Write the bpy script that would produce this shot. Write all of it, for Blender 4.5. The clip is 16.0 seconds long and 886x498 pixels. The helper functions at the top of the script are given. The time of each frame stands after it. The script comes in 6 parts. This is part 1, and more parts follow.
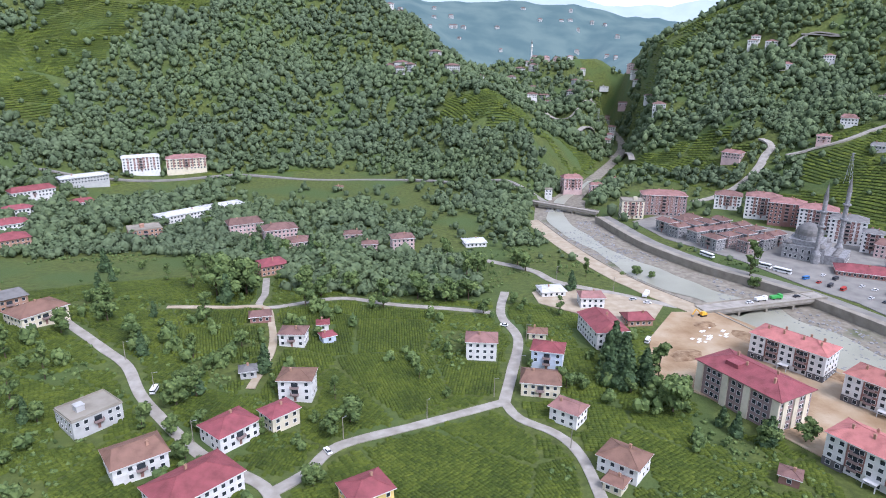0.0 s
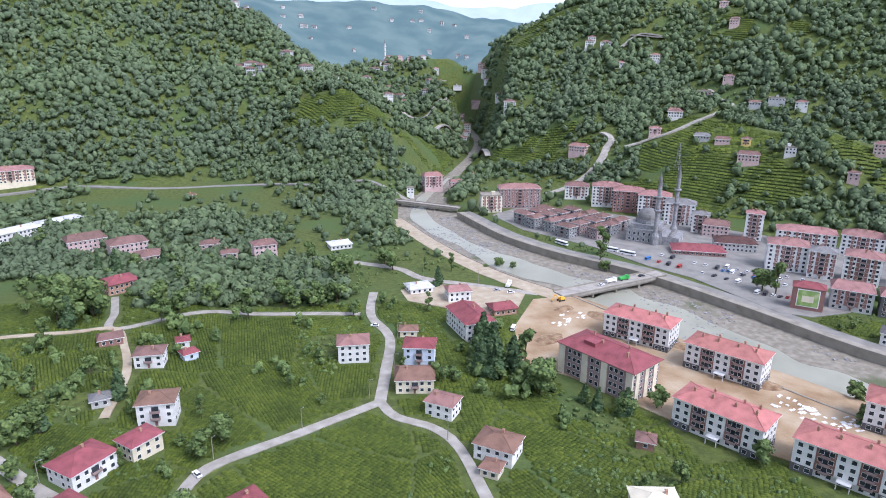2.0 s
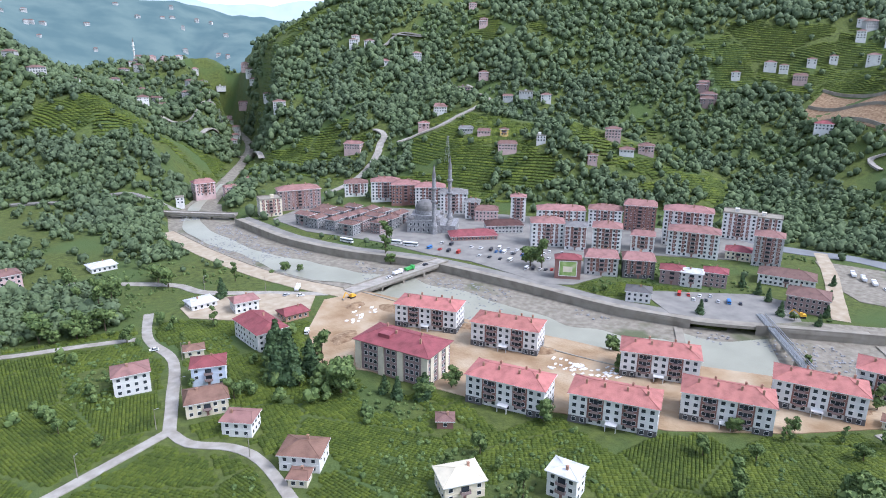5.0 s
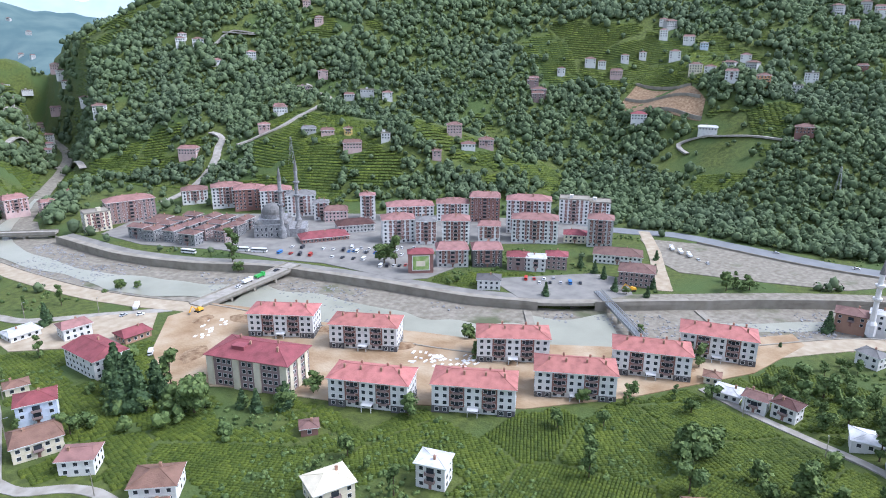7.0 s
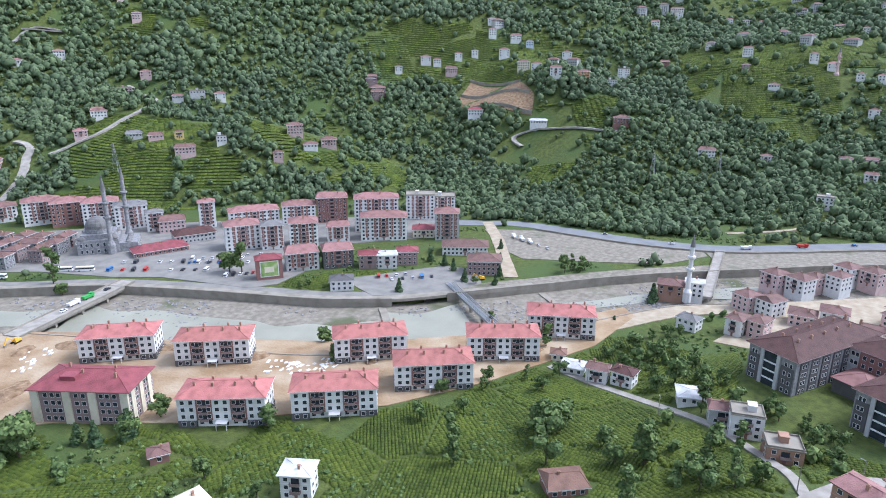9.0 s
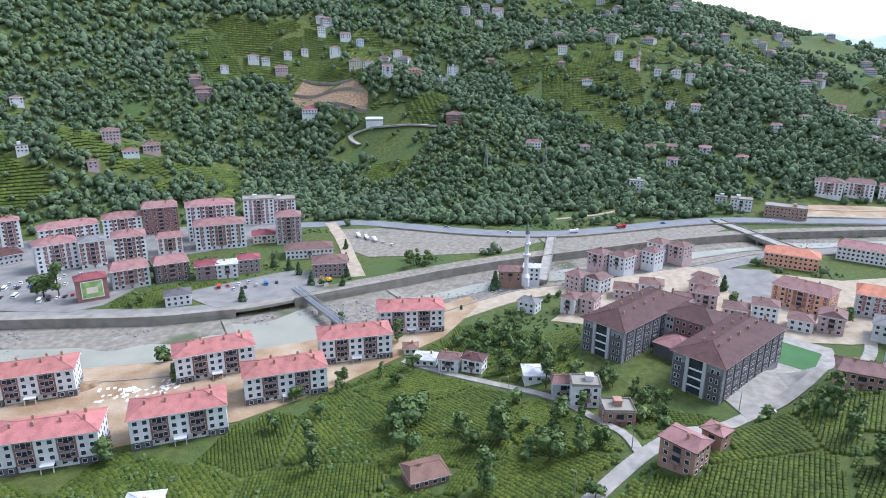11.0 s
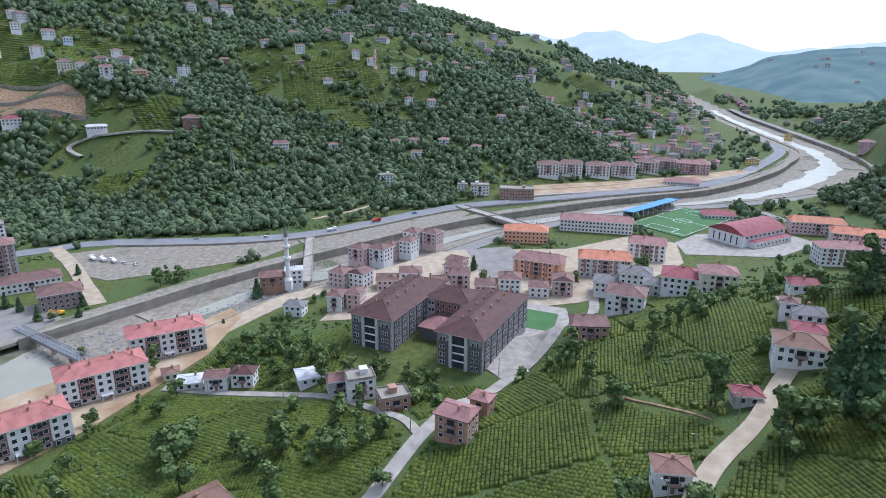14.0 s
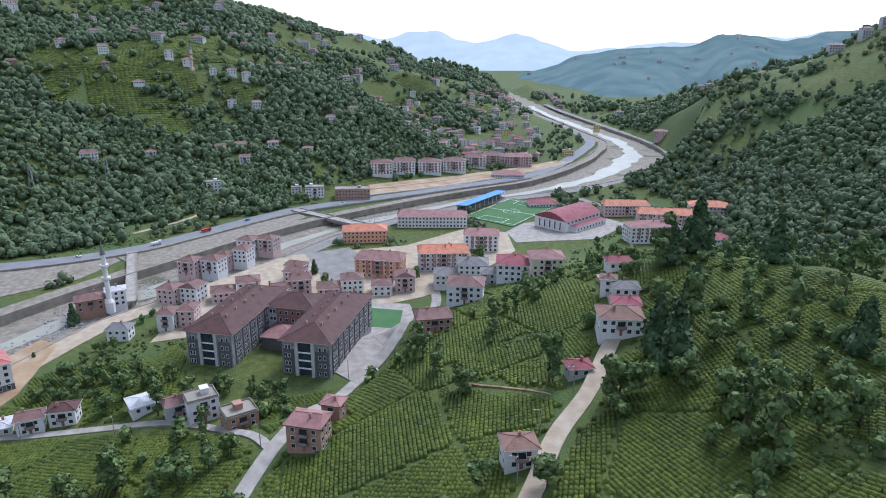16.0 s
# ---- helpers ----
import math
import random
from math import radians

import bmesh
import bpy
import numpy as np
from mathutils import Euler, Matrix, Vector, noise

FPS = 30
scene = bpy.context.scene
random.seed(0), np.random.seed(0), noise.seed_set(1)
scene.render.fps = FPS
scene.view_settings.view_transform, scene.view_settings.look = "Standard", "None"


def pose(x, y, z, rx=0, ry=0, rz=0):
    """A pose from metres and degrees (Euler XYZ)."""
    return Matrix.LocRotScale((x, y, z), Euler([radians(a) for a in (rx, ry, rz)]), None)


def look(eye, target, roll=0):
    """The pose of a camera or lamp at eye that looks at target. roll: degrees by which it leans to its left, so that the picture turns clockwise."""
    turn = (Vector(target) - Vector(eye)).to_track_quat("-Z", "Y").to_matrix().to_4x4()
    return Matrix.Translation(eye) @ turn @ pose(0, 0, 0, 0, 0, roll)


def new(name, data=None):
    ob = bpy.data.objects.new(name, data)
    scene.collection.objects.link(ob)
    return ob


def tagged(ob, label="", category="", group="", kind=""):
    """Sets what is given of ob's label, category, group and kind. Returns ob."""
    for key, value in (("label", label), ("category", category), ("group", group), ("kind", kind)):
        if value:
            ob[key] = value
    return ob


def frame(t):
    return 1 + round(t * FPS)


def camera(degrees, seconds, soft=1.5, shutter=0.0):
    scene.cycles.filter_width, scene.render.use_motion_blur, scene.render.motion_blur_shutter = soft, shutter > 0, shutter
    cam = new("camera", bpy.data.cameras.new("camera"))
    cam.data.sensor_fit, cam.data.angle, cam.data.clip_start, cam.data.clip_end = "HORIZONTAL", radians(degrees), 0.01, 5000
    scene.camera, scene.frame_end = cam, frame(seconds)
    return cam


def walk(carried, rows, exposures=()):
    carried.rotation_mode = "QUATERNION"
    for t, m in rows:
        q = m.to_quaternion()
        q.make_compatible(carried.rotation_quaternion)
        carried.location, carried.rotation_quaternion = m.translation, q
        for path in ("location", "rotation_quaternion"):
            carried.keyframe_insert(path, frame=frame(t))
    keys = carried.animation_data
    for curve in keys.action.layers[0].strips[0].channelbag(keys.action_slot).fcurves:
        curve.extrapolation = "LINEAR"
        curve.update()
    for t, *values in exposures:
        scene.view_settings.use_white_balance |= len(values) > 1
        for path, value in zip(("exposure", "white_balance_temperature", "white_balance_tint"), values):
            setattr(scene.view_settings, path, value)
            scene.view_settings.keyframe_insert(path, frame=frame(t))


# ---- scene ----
EYE = (0, 0, 140)
cam = camera(68.5, 16.0, soft=1.0)
PATH = [
    (0.0, pose(*EYE, 72.60, -0.39, 1.23)),
    (0.5, pose(*EYE, 72.63, -0.40, -1.81)),
    (1.0, pose(*EYE, 72.64, -0.43, -4.85)),
    (1.5, pose(*EYE, 72.68, -0.37, -7.90)),
    (2.0, pose(*EYE, 72.69, -0.44, -11.07)),
    (2.5, pose(*EYE, 72.70, -0.41, -14.20)),
    (3.0, pose(*EYE, 72.67, -0.45, -17.36)),
    (3.5, pose(*EYE, 72.68, -0.41, -20.64)),
    (4.0, pose(*EYE, 72.69, -0.44, -23.95)),
    (6.5, pose(*EYE, 72.69, -0.21, -40.82)),
    (7.0, pose(*EYE, 72.65, -0.22, -44.22)),
    (7.5, pose(*EYE, 72.63, -0.20, -47.63)),
    (8.0, pose(*EYE, 72.62, -0.26, -51.04)),
    (8.5, pose(*EYE, 72.58, -0.24, -54.46)),
    (9.0, pose(*EYE, 72.56, -0.20, -57.94)),
    (11.5, pose(*EYE, 72.50, -0.28, -75.70)),
    (12.0, pose(*EYE, 72.52, -0.29, -79.29)),
    (12.5, pose(*EYE, 72.53, -0.28, -82.93)),
    (13.0, pose(*EYE, 72.53, -0.31, -86.58)),
    (13.5, pose(*EYE, 72.54, -0.32, -90.28)),
    (14.0, pose(*EYE, 72.52, -0.34, -93.97)),
    (14.5, pose(*EYE, 72.55, -0.34, -97.69)),
    (15.0, pose(*EYE, 72.58, -0.40, -101.24)),
    (15.5, pose(*EYE, 72.62, -0.47, -104.93)),
    (16.0, pose(*EYE, 72.60, -0.39, -108.63)),
]
walk(cam, PATH, [(0.0, 1.0, 5700, 20), (8.0, 1.16, 5550, 15), (12.0, 1.07, 5500, 15), (16.0, 0.76, 5500, 16)])

# ---- world and sun ----
SUN_AZ, SUN_EL = 140.0, 52.0
world = bpy.data.worlds.new("sky")
scene.world = world
world.use_nodes = True
_n = world.node_tree.nodes
_sky = _n.new("ShaderNodeTexSky")
_sky.sky_type, _sky.sun_disc = "NISHITA", False
_sky.sun_elevation, _sky.sun_rotation = radians(SUN_EL), radians(SUN_AZ)
_sky.dust_density, _sky.air_density, _sky.ozone_density = 1.2, 1.3, 1.0
_hsv = _n.new("ShaderNodeHueSaturation")
_hsv.inputs["Saturation"].default_value = 0.45
world.node_tree.links.new(_sky.outputs[0], _hsv.inputs["Color"])
world.node_tree.links.new(_hsv.outputs[0], _n["Background"].inputs["Color"])
_n["Background"].inputs["Strength"].default_value = 0.15
sun = new("sun", bpy.data.lights.new("sun", "SUN"))
sun.data.energy, sun.data.angle, sun.data.color = 1.7, radians(24), (1.0, 0.96, 0.90)
_a, _e = radians(SUN_AZ), radians(SUN_EL)
sun.matrix_world = look((0, 0, 900), (-math.sin(_a) * math.cos(_e), -math.cos(_a) * math.cos(_e), 900 - math.sin(_e)))

# ---- terrain ----
def pol(az, r, z):
    """A plan point from a compass bearing (from +y), a range and a height."""
    return (r * np.sin(np.radians(az)), r * np.cos(np.radians(az)), z)


RIDGES = [  # slope, crest line of (bearing, range, height)
    (0.60, [(8.6, 640, 12), (7.5, 700, 50), (4.5, 780, 72), (1, 880, 98), (-3.3, 1000, 149), (-7.9, 1120, 208), (-20, 1350, 360), (-40, 1650, 430)]),
    (0.30, [(16.2, 1180, 18), (13.3, 1330, 58), (9.5, 1470, 108), (6.2, 1500, 122), (1, 1600, 80), (-6, 1750, 60)]),
    (0.60, [(14, 860, 15), (16.1, 900, 68), (18.5, 950, 112), (21.4, 1000, 150), (25, 1080, 200), (35, 1330, 390), (50, 1400, 420), (70, 1400, 390)]),
    (0.36, [(85, 1430, 290), (90.6, 1500, 232), (96, 1600, 180), (102, 1700, 134), (106, 1800, 98), (110, 1900, 77), (115, 2150, 35)]),
    (0.58, [(27, 900, 120), (36, 735, 80), (41, 722, 80), (47, 690, 54), (50, 640, 20)]),
    (0.50, [(60, 1100, 190), (63, 950, 132), (66, 850, 108), (74, 730, 74), (82, 670, 25)]),
    (0.40, [(90, 1300, 190), (88, 930, 92), (93, 790, 30)]),
    (0.36, [(101, 1500, 140), (100, 1080, 62), (105, 960, 16)]),
    (0.48, [(121.9, 1560, 4), (125, 1480, 22), (128.2, 1380, 42), (132.3, 1280, 86), (138, 1170, 134), (143, 1080, 170), (150, 1000, 230), (165, 900, 260), (185, 900, 260), (205, 1000, 230)]),
    (0.23, [(228, 420, 62), (180, 140, 48), (152, 185, 54)]),
    (0.40, [(152, 185, 54), (141, 240, 66), (133, 262, 60), (126, 262, 46)]),
    (0.16, [(-62, 420, 34), (-42, 330, 20)]),
    (0.45, [(-40, 1650, 430), (-70, 1200, 300), (-110, 900, 230), (-155, 1000, 230)]),
]
RIVER = [(300, 1400, 2), (262, 1050, 2), (215, 880, 2), (150, 720, 4), (98, 600, 12), (95, 537, 21), (114, 460, 21), (140, 400, 25), (174, 350, 29),
         (204, 282, 30), (225, 230, 30), (250, 190, 30), (282, 158, 30), (327, 125, 24), (373, 88, 20), (411, 42, 22), (458, -15, 22),
         (505, -74, 16), (541, -142, 14), (578, -236, 15), (600, -320, 20), (658, -430, 36), (745, -522, 40), (850, -582, 26), (1000, -618, 26),
         (1290, -681, 26), (1500, -740, 24), (2100, -900, 24)]
PADS = [(268, -12, 46, 7.0), (330, -75, 40, 3.0)]  # levelled sites: x, y, radius, height


def lattice(ix, iy, seed):
    v = np.sin(ix * 127.1 + iy * 311.7 + seed * 74.7) * 43758.5453
    return v - np.floor(v)


def value_noise(x, y, size, seed=0):
    """Smooth noise from 0 to 1 with cells of the given size."""
    u, v = np.asarray(x, float) / size, np.asarray(y, float) / size
    i, j = np.floor(u), np.floor(v)
    a, b = u - i, v - j
    a, b = a * a * (3 - 2 * a), b * b * (3 - 2 * b)
    return ((lattice(i, j, seed) * (1 - a) + lattice(i + 1, j, seed) * a) * (1 - b)
            + (lattice(i, j + 1, seed) * (1 - a) + lattice(i + 1, j + 1, seed) * a) * b)


def line_range(x, y, pts):
    """Distance to a polyline of (x, y, value), and the value at the nearest place."""
    best, val = np.full(np.shape(x), 1e9), np.zeros(np.shape(x))
    for (ax, ay, av), (bx, by, bv) in zip(pts[:-1], pts[1:]):
        ux, uy = bx - ax, by - ay
        s = np.clip(((x - ax) * ux + (y - ay) * uy) / (ux * ux + uy * uy), 0, 1)
        d = np.hypot(x - ax - s * ux, y - ay - s * uy)
        near = d < best
        best, val = np.where(near, d, best), np.where(near, av + s * (bv - av), val)
    return best, val


def hills(x, y):
    """The height of the land before the river is cut into it."""
    x, y = np.asarray(x, float), np.asarray(y, float)
    warp = 26 * (value_noise(x, y, 190, 3) - 0.5)
    k, acc = 7.0, np.ones(np.shape(x))
    for slope, crest in RIDGES:
        pts, best = [pol(*c) for c in crest], np.full(np.shape(x), -1e3)
        for a, b in zip(pts[:-1], pts[1:]):
            d, z = line_range(x + warp, y - warp, [a, b])
            best = np.maximum(best, z - slope * (np.sqrt(d * d + 14.0 ** 2) - 14.0))
        acc = acc + np.exp(np.clip(best / k, -30, 90))
    h = k * np.log(acc) - k * np.log(1.02)
    rough = np.clip((h - 4) / 50, 0, 1) * np.clip((np.hypot(x, y) - 300) / 250, 0, 1)
    h = h + rough * (34 * (value_noise(x, y, 150, 5) - 0.5) + 15 * (value_noise(x, y, 62, 6) - 0.5))
    for px, py, pr, pz in PADS:
        f = np.clip((pr + 18 - np.hypot(x - px, y - py)) / 18, 0, 1)
        h = h + (pz - h) * f * f * (3 - 2 * f)
    near = np.clip((h - 2) / 14, 0, 1) * np.clip((30 - h) / 10, 0.4, 1)
    return np.maximum(h, 0) + near * 3.0 * (value_noise(x, y, 38, 8) - 0.5)


def ground(x, y):
    """The height of the land."""
    h = hills(x, y)
    d, half = line_range(np.asarray(x, float), np.asarray(y, float), RIVER)
    cut = np.clip((half + 13.0 - d) / 3.0, 0, 1)
    up = np.clip((d - half - 15) / 35, 0, 1)
    return h * up - 5.0 * cut * cut * (3 - 2 * cut)

# ---- materials ----
def material(name, stops, scale=1.0, rough=0.85, bump=0.0, bump_scale=None, metal=0.0, detail=5.0, island=0.0, vary=0.0, second=None):
    """A grained surface: colours along a noise, a finer noise as relief, a second colour in large patches."""
    m = bpy.data.materials.new(name)
    m.use_nodes = True
    nt, link = m.node_tree, m.node_tree.links.new
    bsdf = nt.nodes["Principled BSDF"]
    bsdf.inputs["Roughness"].default_value, bsdf.inputs["Metallic"].default_value = rough, metal
    bsdf.inputs["Specular IOR Level"].default_value = 0.25
    geo = nt.nodes.new("ShaderNodeNewGeometry")
    n1 = nt.nodes.new("ShaderNodeTexNoise")
    n1.inputs["Scale"].default_value, n1.inputs["Detail"].default_value = scale, detail
    link(geo.outputs["Position"], n1.inputs["Vector"])
    ramp = nt.nodes.new("ShaderNodeValToRGB")
    els = ramp.color_ramp.elements
    while len(els) < len(stops):
        els.new(0.5)
    for i, c in enumerate(stops):
        els[i].position, els[i].color = 0.3 + 0.4 * i / max(1, len(stops) - 1), (*c, 1)
    link(n1.outputs[0], ramp.inputs[0])
    out = ramp.outputs[0]
    if second:
        colour, size, lo, hi = second
        n3 = nt.nodes.new("ShaderNodeTexNoise")
        n3.inputs["Scale"].default_value, n3.inputs["Detail"].default_value = size, 4.0
        link(geo.outputs["Position"], n3.inputs["Vector"])
        mr = nt.nodes.new("ShaderNodeMapRange")
        mr.inputs["From Min"].default_value, mr.inputs["From Max"].default_value = lo, hi
        link(n3.outputs[0], mr.inputs["Value"])
        mix = nt.nodes.new("ShaderNodeMix")
        mix.data_type = "RGBA"
        mix.inputs["B"].default_value = (*colour, 1)
        mix.inputs[7].default_value = (*colour, 1)
        link(mr.outputs[0], mix.inputs[0])
        link(out, mix.inputs[6])
        out = mix.outputs[2]
    if island or vary:
        hsv = nt.nodes.new("ShaderNodeHueSaturation")
        rnd = geo.outputs["Random Per Island"] if island else nt.nodes.new("ShaderNodeObjectInfo").outputs["Random"]
        mv = nt.nodes.new("ShaderNodeMapRange")
        amount = island or vary
        mv.inputs["To Min"].default_value, mv.inputs["To Max"].default_value = 1 - amount, 1 + amount
        link(rnd, mv.inputs["Value"])
        link(mv.outputs[0], hsv.inputs["Value"])
        mh = nt.nodes.new("ShaderNodeMapRange")
        mh.inputs["To Min"].default_value, mh.inputs["To Max"].default_value = 0.5 + amount * 0.03, 0.5 - amount * 0.05
        link(rnd, mh.inputs["Value"])
        link(mh.outputs[0], hsv.inputs["Hue"])
        link(out, hsv.inputs["Color"])
        out = hsv.outputs[0]
    link(out, bsdf.inputs["Base Color"])
    if bump:
        n2 = nt.nodes.new("ShaderNodeTexNoise")
        n2.inputs["Scale"].default_value, n2.inputs["Detail"].default_value = bump_scale or scale * 4, 3.0
        link(geo.outputs["Position"], n2.inputs["Vector"])
        bp = nt.nodes.new("ShaderNodeBump")
        bp.inputs["Strength"].default_value, bp.inputs["Distance"].default_value = bump, 0.4
        link(n2.outputs[0], bp.inputs["Height"])
        link(bp.outputs[0], bsdf.inputs["Normal"])
    return m


MAT = {}
MAT["land"] = material("land", [(0.051, 0.065, 0.018), (0.076, 0.097, 0.024), (0.105, 0.128, 0.031)], 0.3, 0.95, 1.0, 1.1, detail=9.0, second=((0.066, 0.1, 0.03), 0.018, 0.45, 0.62))
MAT["tea"] = material("tea", [(0.048, 0.072, 0.009), (0.066, 0.096, 0.011), (0.090, 0.121, 0.015)], 0.05, 0.8, 0.9, 4.0, island=0.25)
# bluer, paler greens than the near leaves: slight hill haze mixed into the colour
MAT["forest"] = material("forest", [(0.075, 0.109, 0.054), (0.096, 0.135, 0.065), (0.116, 0.158, 0.074)], 0.5, 0.9, 0.5, 1.6, island=0.22, second=((0.088, 0.122, 0.066), 0.008, 0.45, 0.6))
MAT["leaf"] = material("leaf", [(0.066, 0.105, 0.035), (0.091, 0.138, 0.044), (0.115, 0.166, 0.051)], 0.6, 0.8, 0.0, island=0.35)
MAT["leaf_dark"] = material("leaf_dark", [(0.037, 0.069, 0.033), (0.055, 0.095, 0.040), (0.075, 0.122, 0.048)], 0.6, 0.8, 0.0, island=0.35)
MAT["bark"] = material("bark", [(0.06, 0.045, 0.03), (0.12, 0.09, 0.06)], 3.0, 0.9, 0.5)
MAT["road"] = material("road", [(0.238, 0.216, 0.185), (0.299, 0.277, 0.242), (0.361, 0.339, 0.299)], 0.25, 0.9, 0.15, 3.0)
MAT["asphalt"] = material("asphalt", [(0.167, 0.158, 0.145), (0.212, 0.203, 0.184), (0.251, 0.236, 0.212)], 0.12, 0.9, 0.1, 4.0)
MAT["highway"] = material("highway", [(0.161, 0.169, 0.175), (0.205, 0.212, 0.219)], 0.1, 0.85, 0.1, 4.0)
MAT["dirt"] = material("dirt", [(0.230, 0.145, 0.077), (0.341, 0.249, 0.155), (0.426, 0.346, 0.244)], 0.06, 0.95, 0.8, 0.8, detail=8.0)
MAT["soil"] = material("soil", [(0.15, 0.09, 0.05), (0.24, 0.16, 0.095), (0.33, 0.24, 0.15)], 0.4, 0.95, 0.8, 1.5, detail=8.0)
MAT["track"] = material("track", [(0.30, 0.24, 0.165), (0.42, 0.36, 0.27)], 0.2, 0.95, 0.4, 2.0)
MAT["gravel"] = material("gravel", [(0.162, 0.142, 0.109), (0.216, 0.194, 0.154), (0.281, 0.255, 0.207)], 0.3, 0.9, 0.45, 1.4, detail=9.0, second=((0.10, 0.11, 0.06), 0.03, 0.58, 0.68))
MAT["water"] = material("water", [(0.25, 0.25, 0.195), (0.32, 0.315, 0.25)], 0.05, 0.34, 0.12, 1.6)
MAT["concrete"] = material("concrete", [(0.198, 0.176, 0.143), (0.257, 0.234, 0.191), (0.303, 0.278, 0.234)], 0.16, 0.9, 0.2, 2.0, detail=8.0)
MAT["stone"] = material("stone", [(0.16, 0.16, 0.165), (0.24, 0.24, 0.245), (0.31, 0.31, 0.31)], 0.7, 0.85, 0.4, 2.0)
for key, c in {"white": (0.64, 0.63, 0.61), "cream": (0.62, 0.56, 0.43), "pink": (0.52, 0.38, 0.36), "brick": (0.36, 0.22, 0.155), "grey": (0.42, 0.42, 0.41),
               "yellow": (0.70, 0.52, 0.20), "blue": (0.50, 0.56, 0.66), "brown": (0.24, 0.13, 0.11), "dark": (0.11, 0.105, 0.105), "orange": (0.62, 0.32, 0.18),
               "mauve": (0.27, 0.20, 0.19)}.items():
    MAT[key] = material(key + "_wall", [tuple(v * 0.86 for v in c), c, tuple(min(0.85, v * 1.06) for v in c)], 0.35, 0.9, 0.12, 3.0, detail=7.0, vary=0.06)
for key, c in {"red": (0.39, 0.155, 0.135), "magenta": (0.235, 0.068, 0.075), "pinkroof": (0.27, 0.145, 0.13), "rust": (0.19, 0.11, 0.08), "umber": (0.17, 0.10, 0.085), "terracotta": (0.44, 0.18, 0.10),
               "slate": (0.17, 0.165, 0.16), "palegrey": (0.50, 0.50, 0.50), "bluemetal": (0.10, 0.28, 0.55), "maroon": (0.085, 0.042, 0.036)}.items():
    MAT[key] = material(key + "_roof", [tuple(v * 0.74 for v in c), c, tuple(min(0.8, v * 1.16) for v in c)], 0.3, 0.7, 0.5, 2.2, detail=8.0, vary=0.10)
MAT["glass"] = material("glass", [(0.02, 0.025, 0.03), (0.05, 0.06, 0.07)], 0.3, 0.12)
MAT["frame"] = material("frame", [(0.70, 0.70, 0.69), (0.78, 0.78, 0.77)], 1.0, 0.5)
MAT["metal"] = material("metal", [(0.30, 0.31, 0.32), (0.42, 0.43, 0.44)], 1.0, 0.4, metal=0.7)
MAT["rubber"] = material("rubber", [(0.015, 0.015, 0.015), (0.03, 0.03, 0.03)], 2.0, 0.9)
MAT["turf"] = material("turf", [(0.05, 0.125, 0.045), (0.07, 0.155, 0.055)], 0.08, 0.9, 0.2, 4.0)
MAT["picture"] = material("picture", [(0.14, 0.26, 0.06), (0.30, 0.40, 0.14), (0.48, 0.50, 0.30)], 0.25, 0.5)
MAT["line"] = material("line", [(0.7, 0.7, 0.7), (0.8, 0.8, 0.8)], 1.0, 0.8)
for key, c in {"car_white": (0.75, 0.75, 0.75), "car_silver": (0.45, 0.46, 0.48), "car_dark": (0.04, 0.04, 0.05), "car_red": (0.45, 0.04, 0.03), "car_green": (0.06, 0.35, 0.08), "car_yellow": (0.75, 0.42, 0.05), "car_blue": (0.05, 0.18, 0.45)}.items():
    MAT[key] = material(key, [tuple(v * 0.9 for v in c), c], 1.5, 0.3)

# ---- mesh helpers ----
def from_arrays(name, verts, faces, mats=(), smooth=False, index=None):
    """A mesh from an array of points and an array of faces with equal corner counts."""
    verts, faces = np.asarray(verts, np.float32), np.asarray(faces, np.int32)
    me = bpy.data.meshes.new(name)
    me.vertices.add(len(verts))
    me.vertices.foreach_set("co", verts.ravel())
    n, c = faces.shape
    me.loops.add(n * c)
    me.loops.foreach_set("vertex_index", faces.ravel())
    me.polygons.add(n)
    me.polygons.foreach_set("loop_start", np.arange(n, dtype=np.int32) * c)
    me.polygons.foreach_set("use_smooth", np.full(n, smooth))
    for m in mats:
        me.materials.append(MAT[m])
    if index is not None:
        me.polygons.foreach_set("material_index", np.asarray(index, np.int32))
    me.update(calc_edges=True)
    return me


def bm_mesh(name, bm, *mats):
    bmesh.ops.recalc_face_normals(bm, faces=bm.faces)
    me = bpy.data.meshes.new(name)
    bm.to_mesh(me)
    bm.free()
    for m in mats:
        me.materials.append(MAT[m])
    return me


def part(name, data, parent, m=None, label=""):
    """A mesh under a thing or a part."""
    ob = new(name, data)
    ob.parent = parent
    if m is not None:
        ob.matrix_basis = m
    return tagged(ob, label)


def thing(name, x, y, z, turn, label, category, group="", kind=""):
    ob = new(name)
    ob.matrix_basis = pose(x, y, z, 0, 0, turn)
    return tagged(ob, label, category, group, kind)


def box(bm, x0, x1, y0, y1, z0, z1, mi=0):
    v = [bm.verts.new((x, y, z)) for z in (z0, z1) for x, y in ((x0, y0), (x1, y0), (x1, y1), (x0, y1))]
    for f in ((3, 2, 1, 0), (4, 5, 6, 7), (0, 1, 5, 4), (1, 2, 6, 5), (2, 3, 7, 6), (3, 0, 4, 7)):
        bm.faces.new([v[i] for i in f]).material_index = mi


